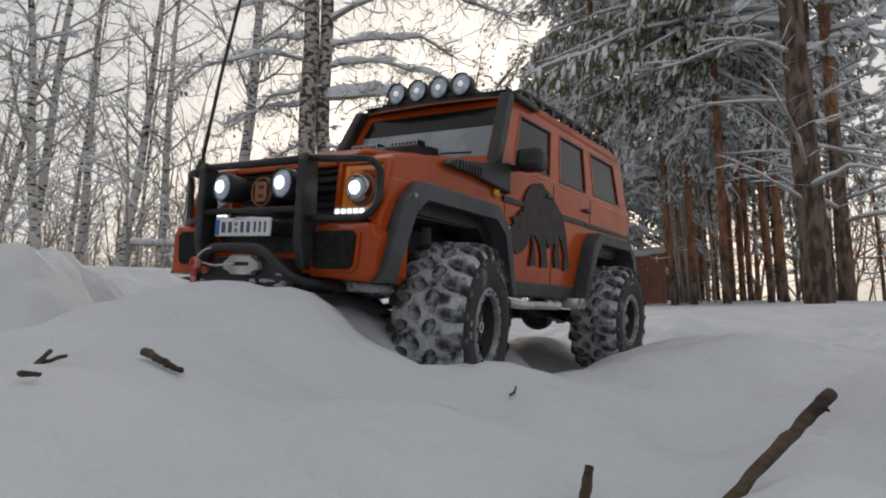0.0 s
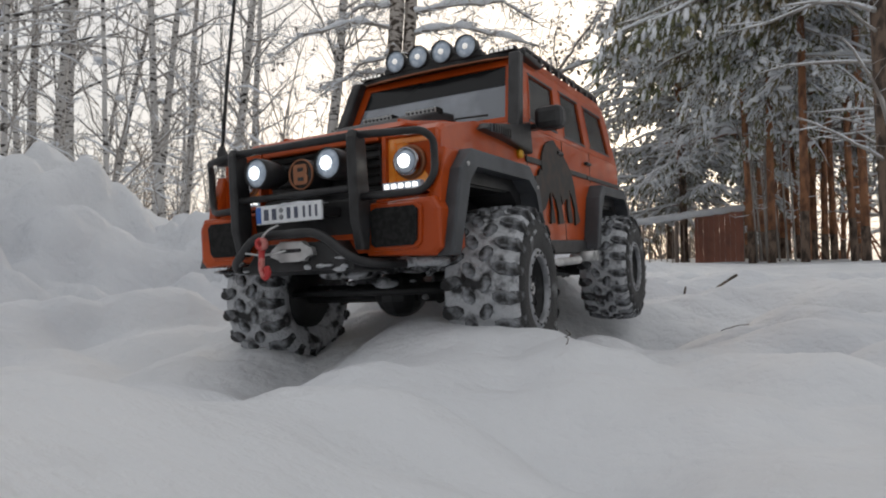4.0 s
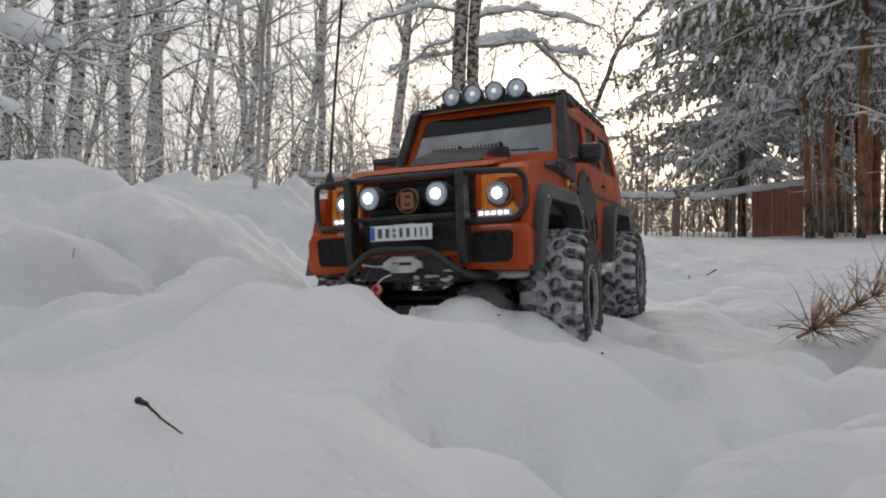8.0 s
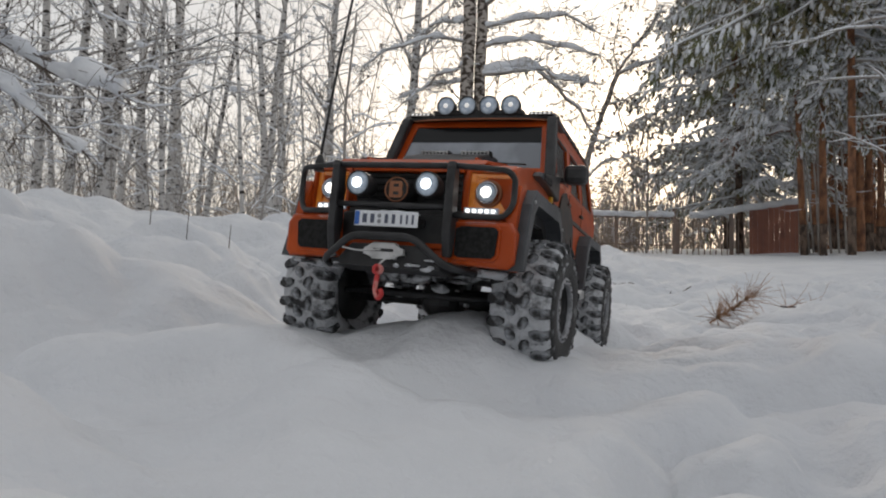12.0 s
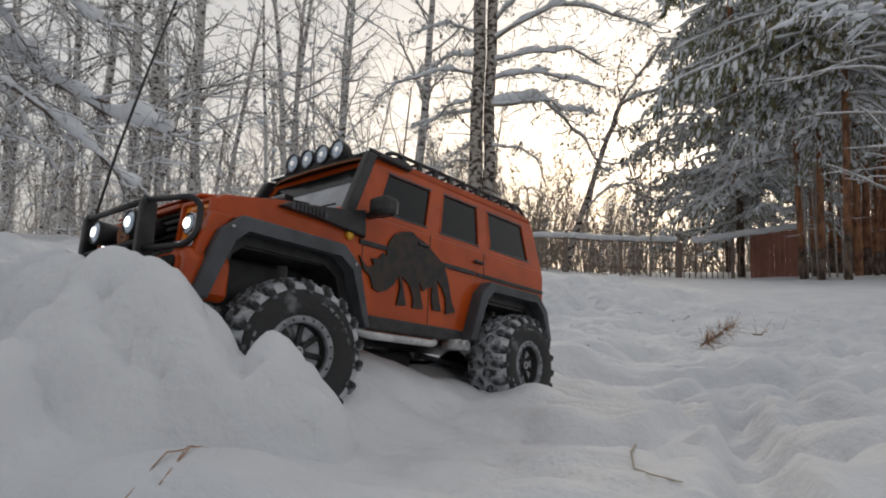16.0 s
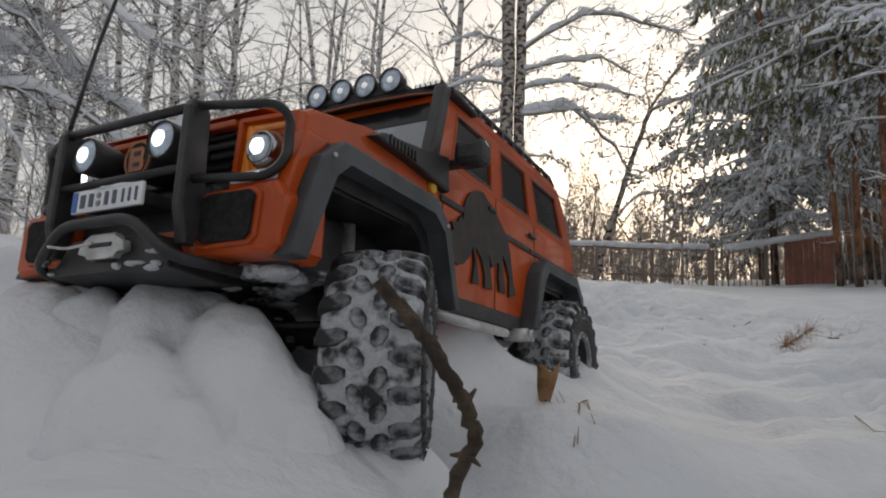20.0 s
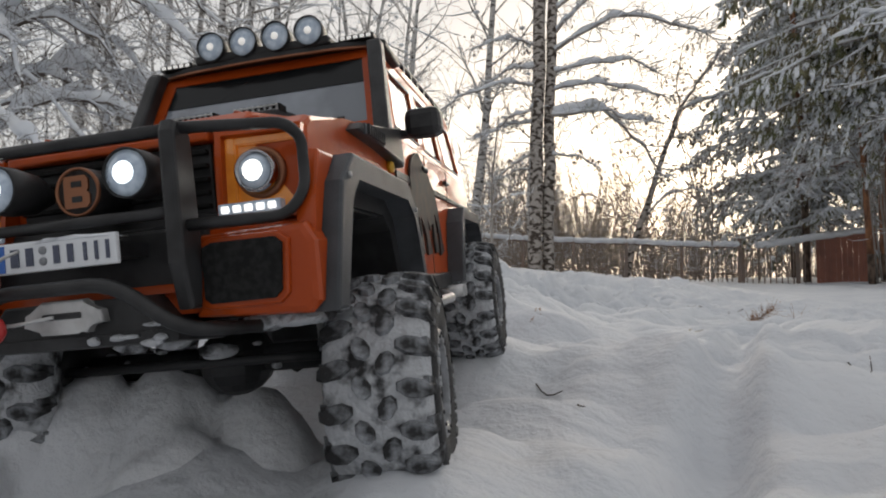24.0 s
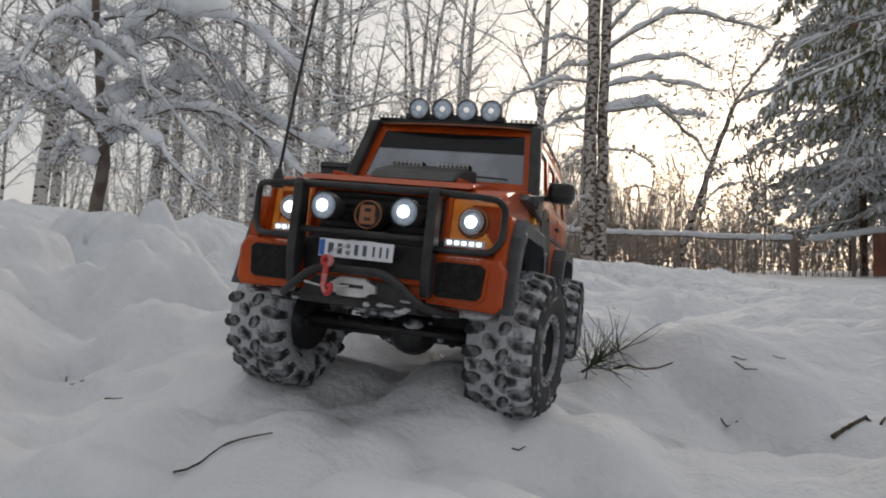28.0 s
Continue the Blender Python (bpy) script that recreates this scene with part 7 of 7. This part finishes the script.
# ---- what moves ----
CAR_ROWS = [
    (0.0, pose(0.0219, 0.6728, 0.1083, -5.40, 2.53, -123.43)),
    (0.5, pose(-0.0227, 0.5852, 0.0981, -6.33, 2.68, -119.89)),
    (1.0, pose(-0.0650, 0.4786, 0.0839, -2.30, 2.38, -115.80)),
    (1.5, pose(-0.0936, 0.3728, 0.0733, 2.76, 2.31, -115.26)),
    (2.0, pose(-0.1265, 0.2961, 0.0647, -4.39, 1.60, -114.45)),
    (2.5, pose(-0.1599, 0.1989, 0.0520, -5.86, 3.92, -113.06)),
    (3.0, pose(-0.1994, 0.0925, 0.0459, -3.21, 5.53, -111.38)),
    (3.5, pose(-0.2199, 0.0015, 0.0352, 1.55, 5.56, -112.37)),
    (5.5, pose(-0.2341, -0.4384, 0.0480, -0.22, 4.53, -107.72)),
    (6.0, pose(-0.2496, -0.5726, 0.0332, -2.27, 1.87, -105.54)),
    (6.5, pose(-0.2624, -0.6668, 0.0291, 0.13, 3.75, -104.40)),
    (7.0, pose(-0.3075, -0.7505, 0.0292, -3.73, 1.65, -103.08)),
    (7.5, pose(-0.3350, -0.8332, 0.0270, -1.44, 1.88, -103.76)),
    (8.0, pose(-0.3514, -0.9512, 0.0133, 2.69, 3.04, -103.19)),
    (8.5, pose(-0.3758, -1.0567, 0.0136, -3.63, -1.97, -102.88)),
    (9.0, pose(-0.3996, -1.1581, 0.0095, -4.67, -1.14, -100.73)),
    (9.5, pose(-0.4110, -1.2632, 0.0004, 0.62, -2.62, -99.61)),
    (10.0, pose(-0.4281, -1.3725, 0.0079, -2.38, -3.99, -100.76)),
    (10.5, pose(-0.4430, -1.4554, 0.0063, -6.87, -2.73, -100.23)),
    (11.0, pose(-0.4490, -1.5542, 0.0085, -3.26, -2.53, -99.19)),
    (11.5, pose(-0.4553, -1.6156, 0.0033, -4.41, -1.64, -98.33)),
    (12.0, pose(-0.4422, -1.6315, 0.0066, -3.31, -1.64, -99.20)),
    (12.5, pose(-0.4454, -1.6581, -0.0077, -5.49, -1.48, -98.05)),
    (14.5, pose(-0.5676, -2.1331, -0.0050, -2.68, -3.38, -106.43)),
    (15.0, pose(-0.6039, -2.1996, -0.0093, -3.33, -3.10, -111.39)),
    (15.5, pose(-0.6338, -2.2493, -0.0117, -4.55, -1.47, -115.46)),
    (16.0, pose(-0.6445, -2.3119, -0.0105, 4.59, -6.10, -118.60)),
    (16.5, pose(-0.6610, -2.3371, -0.0064, 5.35, -7.53, -118.50)),
    (17.0, pose(-0.6781, -2.3619, -0.0035, 4.50, -8.00, -120.32)),
    (17.5, pose(-0.6898, -2.3864, -0.0036, 5.69, -8.37, -122.62)),
    (18.0, pose(-0.7078, -2.4148, -0.0076, 6.15, -8.49, -125.37)),
    (18.5, pose(-0.7292, -2.4448, -0.0099, 3.59, -8.61, -124.88)),
    (19.0, pose(-0.7444, -2.4843, -0.0149, 3.66, -5.25, -121.54)),
    (19.5, pose(-0.7642, -2.5167, -0.0040, 0.92, -7.87, -116.53)),
    (20.0, pose(-0.7579, -2.5899, -0.0033, 2.72, -5.83, -104.44)),
    (20.5, pose(-0.7576, -2.6403, 0.0039, 4.50, 1.33, -99.49)),
    (21.0, pose(-0.7577, -2.6857, -0.0108, 2.81, 4.48, -95.26)),
    (21.5, pose(-0.7538, -2.7420, -0.0212, -1.13, 5.00, -93.24)),
    (23.5, pose(-0.7331, -3.0617, -0.0433, -4.68, 3.59, -88.82)),
    (24.0, pose(-0.7030, -3.1411, -0.0477, 6.48, 5.46, -84.37)),
    (24.5, pose(-0.6873, -3.2192, -0.0483, 8.90, 6.72, -84.52)),
    (25.0, pose(-0.6837, -3.3165, -0.0697, 1.11, 4.08, -83.30)),
    (25.5, pose(-0.6782, -3.3978, -0.0816, -5.44, 4.95, -81.52)),
    (26.0, pose(-0.6633, -3.4755, -0.0949, -1.31, 4.52, -80.42)),
    (26.5, pose(-0.6477, -3.5600, -0.1060, -0.95, 4.76, -80.93)),
    (27.0, pose(-0.6350, -3.6750, -0.1110, -5.24, 0.98, -81.85)),
    (27.5, pose(-0.6233, -3.7514, -0.1209, -4.49, 2.28, -82.89)),
    (28.0, pose(-0.6155, -3.8529, -0.1305, -4.19, 1.34, -85.07)),
]

STEER_T = [0.0, 3.0, 5.5, 8.0, 11.0, 13.5, 15.0, 17.0, 18.5, 19.3, 20.0, 21.0, 23.5, 25.0, 26.5, 28.0]
STEER_A = [11.0, 5.0, 4.0, 2.0, 0.0, -8.0, -12.0, -12.0, 4.0, 18.0, 25.0, 18.0, 8.0, 2.0, -4.0, -8.0]


SAG_T = [0.0, 14.0, 16.0, 17.0, 19.5, 20.0, 21.0, 22.0, 23.4, 24.0, 24.5, 25.0, 25.5, 28.0]
SAG_Z = [0.0, 0.0, -0.006, -0.009, -0.009, -0.013, -0.010, -0.003, -0.006, -0.020, -0.020, -0.005, 0.0, 0.0]
PUSHED_ROWS = [
    (0.0, pose(-0.66, -2.44, 0.045, 0, 0, -108)), (13.5, pose(-0.66, -2.44, 0.045, 0, 0, -108)), (14.5, pose(-0.69, -2.44, 0.095, 0, 0, -108)), (15.0, pose(-0.725, -2.480, 0.142, 0, 0, -113)), (15.5, pose(-0.735, -2.528, 0.158, 0, 0, -117)),
    (16.0, pose(-0.762, -2.575, 0.160, 0, 0, -119)), (17.0, pose(-0.805, -2.605, 0.158, 0, 0, -121)), (18.0, pose(-0.867, -2.638, 0.160, 0, 0, -125)), (19.0, pose(-0.889, -2.697, 0.122, 0, 0, -122)), (19.5, pose(-0.890, -2.745, 0.119, 0, 0, -116)),
    (20.0, pose(-0.862, -2.800, 0.122, 0, 0, -105)), (20.5, pose(-0.835, -2.865, 0.095, 0, 0, -100)), (21.0, pose(-0.784, -2.935, 0.062, 0, 0, -95)), (21.5, pose(-0.779, -2.985, 0.035, 0, 0, -92)), (22.5, pose(-0.79, -3.13, 0.035, 0, 0, -90)), (23.5, pose(-0.77, -3.25, 0.020, 0, 0, -88)), (24.0, pose(-0.765, -3.325, 0.010, 0, 0, -84)), (24.5, pose(-0.765, -3.42, -0.060, 0, 0, -84)), (25.0, pose(-0.77, -3.49, -0.10, 0, 0, -84)), (28.0, pose(-0.77, -3.49, -0.10, 0, 0, -84)),
]
# the tow hook swings on its line: seconds, sideways, height
HOOK = [
    (0.0, -0.030, 0.100), (1.0, -0.027, 0.099), (2.0, -0.035, 0.110), (3.0, -0.020, 0.103), (6.0, -0.009, 0.115), (7.0, -0.011, 0.104), (8.0, -0.015, 0.082), (9.0, -0.016, 0.115), (10.0, -0.014, 0.091), (11.0, -0.016, 0.087), (12.5, 0.011, 0.085),
    (14.5, -0.018, 0.087), (16.5, -0.060, 0.110), (18.0, -0.098, 0.121), (19.0, -0.101, 0.108), (20.0, -0.085, 0.125), (20.5, -0.035, 0.082), (21.0, -0.013, 0.116), (25.0, -0.021, 0.116), (26.0, -0.012, 0.122), (27.0, -0.013, 0.122), (28.0, -0.013, 0.116),
]


def motions():
    walk(pushed_snow, PUSHED_ROWS)
    # the leaf lies buried until the snow shifts, and the wheels press it back in
    stands = dry_leaf.matrix_basis.copy()
    deep = Matrix.Translation((0, 0, -0.05)) @ stands
    walk(dry_leaf, [(0.0, deep), (16.1, deep), (16.8, stands), (20.1, stands), (20.4, deep), (28.0, deep)])
    # the wheel nudges the stick along, then runs over it and presses it into the snow
    root, free = Vector((-0.669, -2.779, 0.0)), Matrix.Identity(4)
    bowed = Matrix.Translation(root + Vector((0.008, -0.045, -0.055))) @ pose(0, 0, 0, 18, 0, 0) @ Matrix.Translation(-root)
    flat = Matrix.Translation(root + Vector((0.008, -0.03, -0.16))) @ pose(0, 0, 0, 30, 0, 0) @ Matrix.Translation(-root)
    nudged = Matrix.Translation((0.009, -0.054, 0.004))
    walk(upright_stick, [(0.0, free), (19.3, free), (20.0, nudged), (20.3, nudged), (20.65, bowed), (21.0, flat), (28.0, flat)])
    walk(model_car, CAR_ROWS)
    walk(tow_hook, [(t, Matrix.Translation((0.003, y + 0.0295, z - 0.1035))) for t, y, z in HOOK])
    way, t_way, last = [0.0], [CAR_ROWS[0][0]], CAR_ROWS[0][1].translation
    for t, m in CAR_ROWS[1:]:
        way.append(way[-1] + (m.translation - last).length * 1.15)
        t_way.append(t)
        last = m.translation
    for k, wheel in enumerate(car_wheels):
        spot = wheel.location.copy()
        rows = []
        for t in np.arange(0.0, 28.001, 0.25):
            turn = math.degrees(np.interp(t, t_way, way) / TYRE_R)
            steer = np.interp(t, STEER_T, STEER_A) if k < 2 else 0.0
            sag = np.interp(t, SAG_T, SAG_Z) if k == 0 else 0.0
            rows.append((float(t), Matrix.Translation(spot + Vector((0, 0, sag))) @ pose(0, 0, 0, 0, 0, steer) @ pose(0, 0, 0, 0, turn + 20 * k, 0)))
        walk(wheel, rows)


motions()
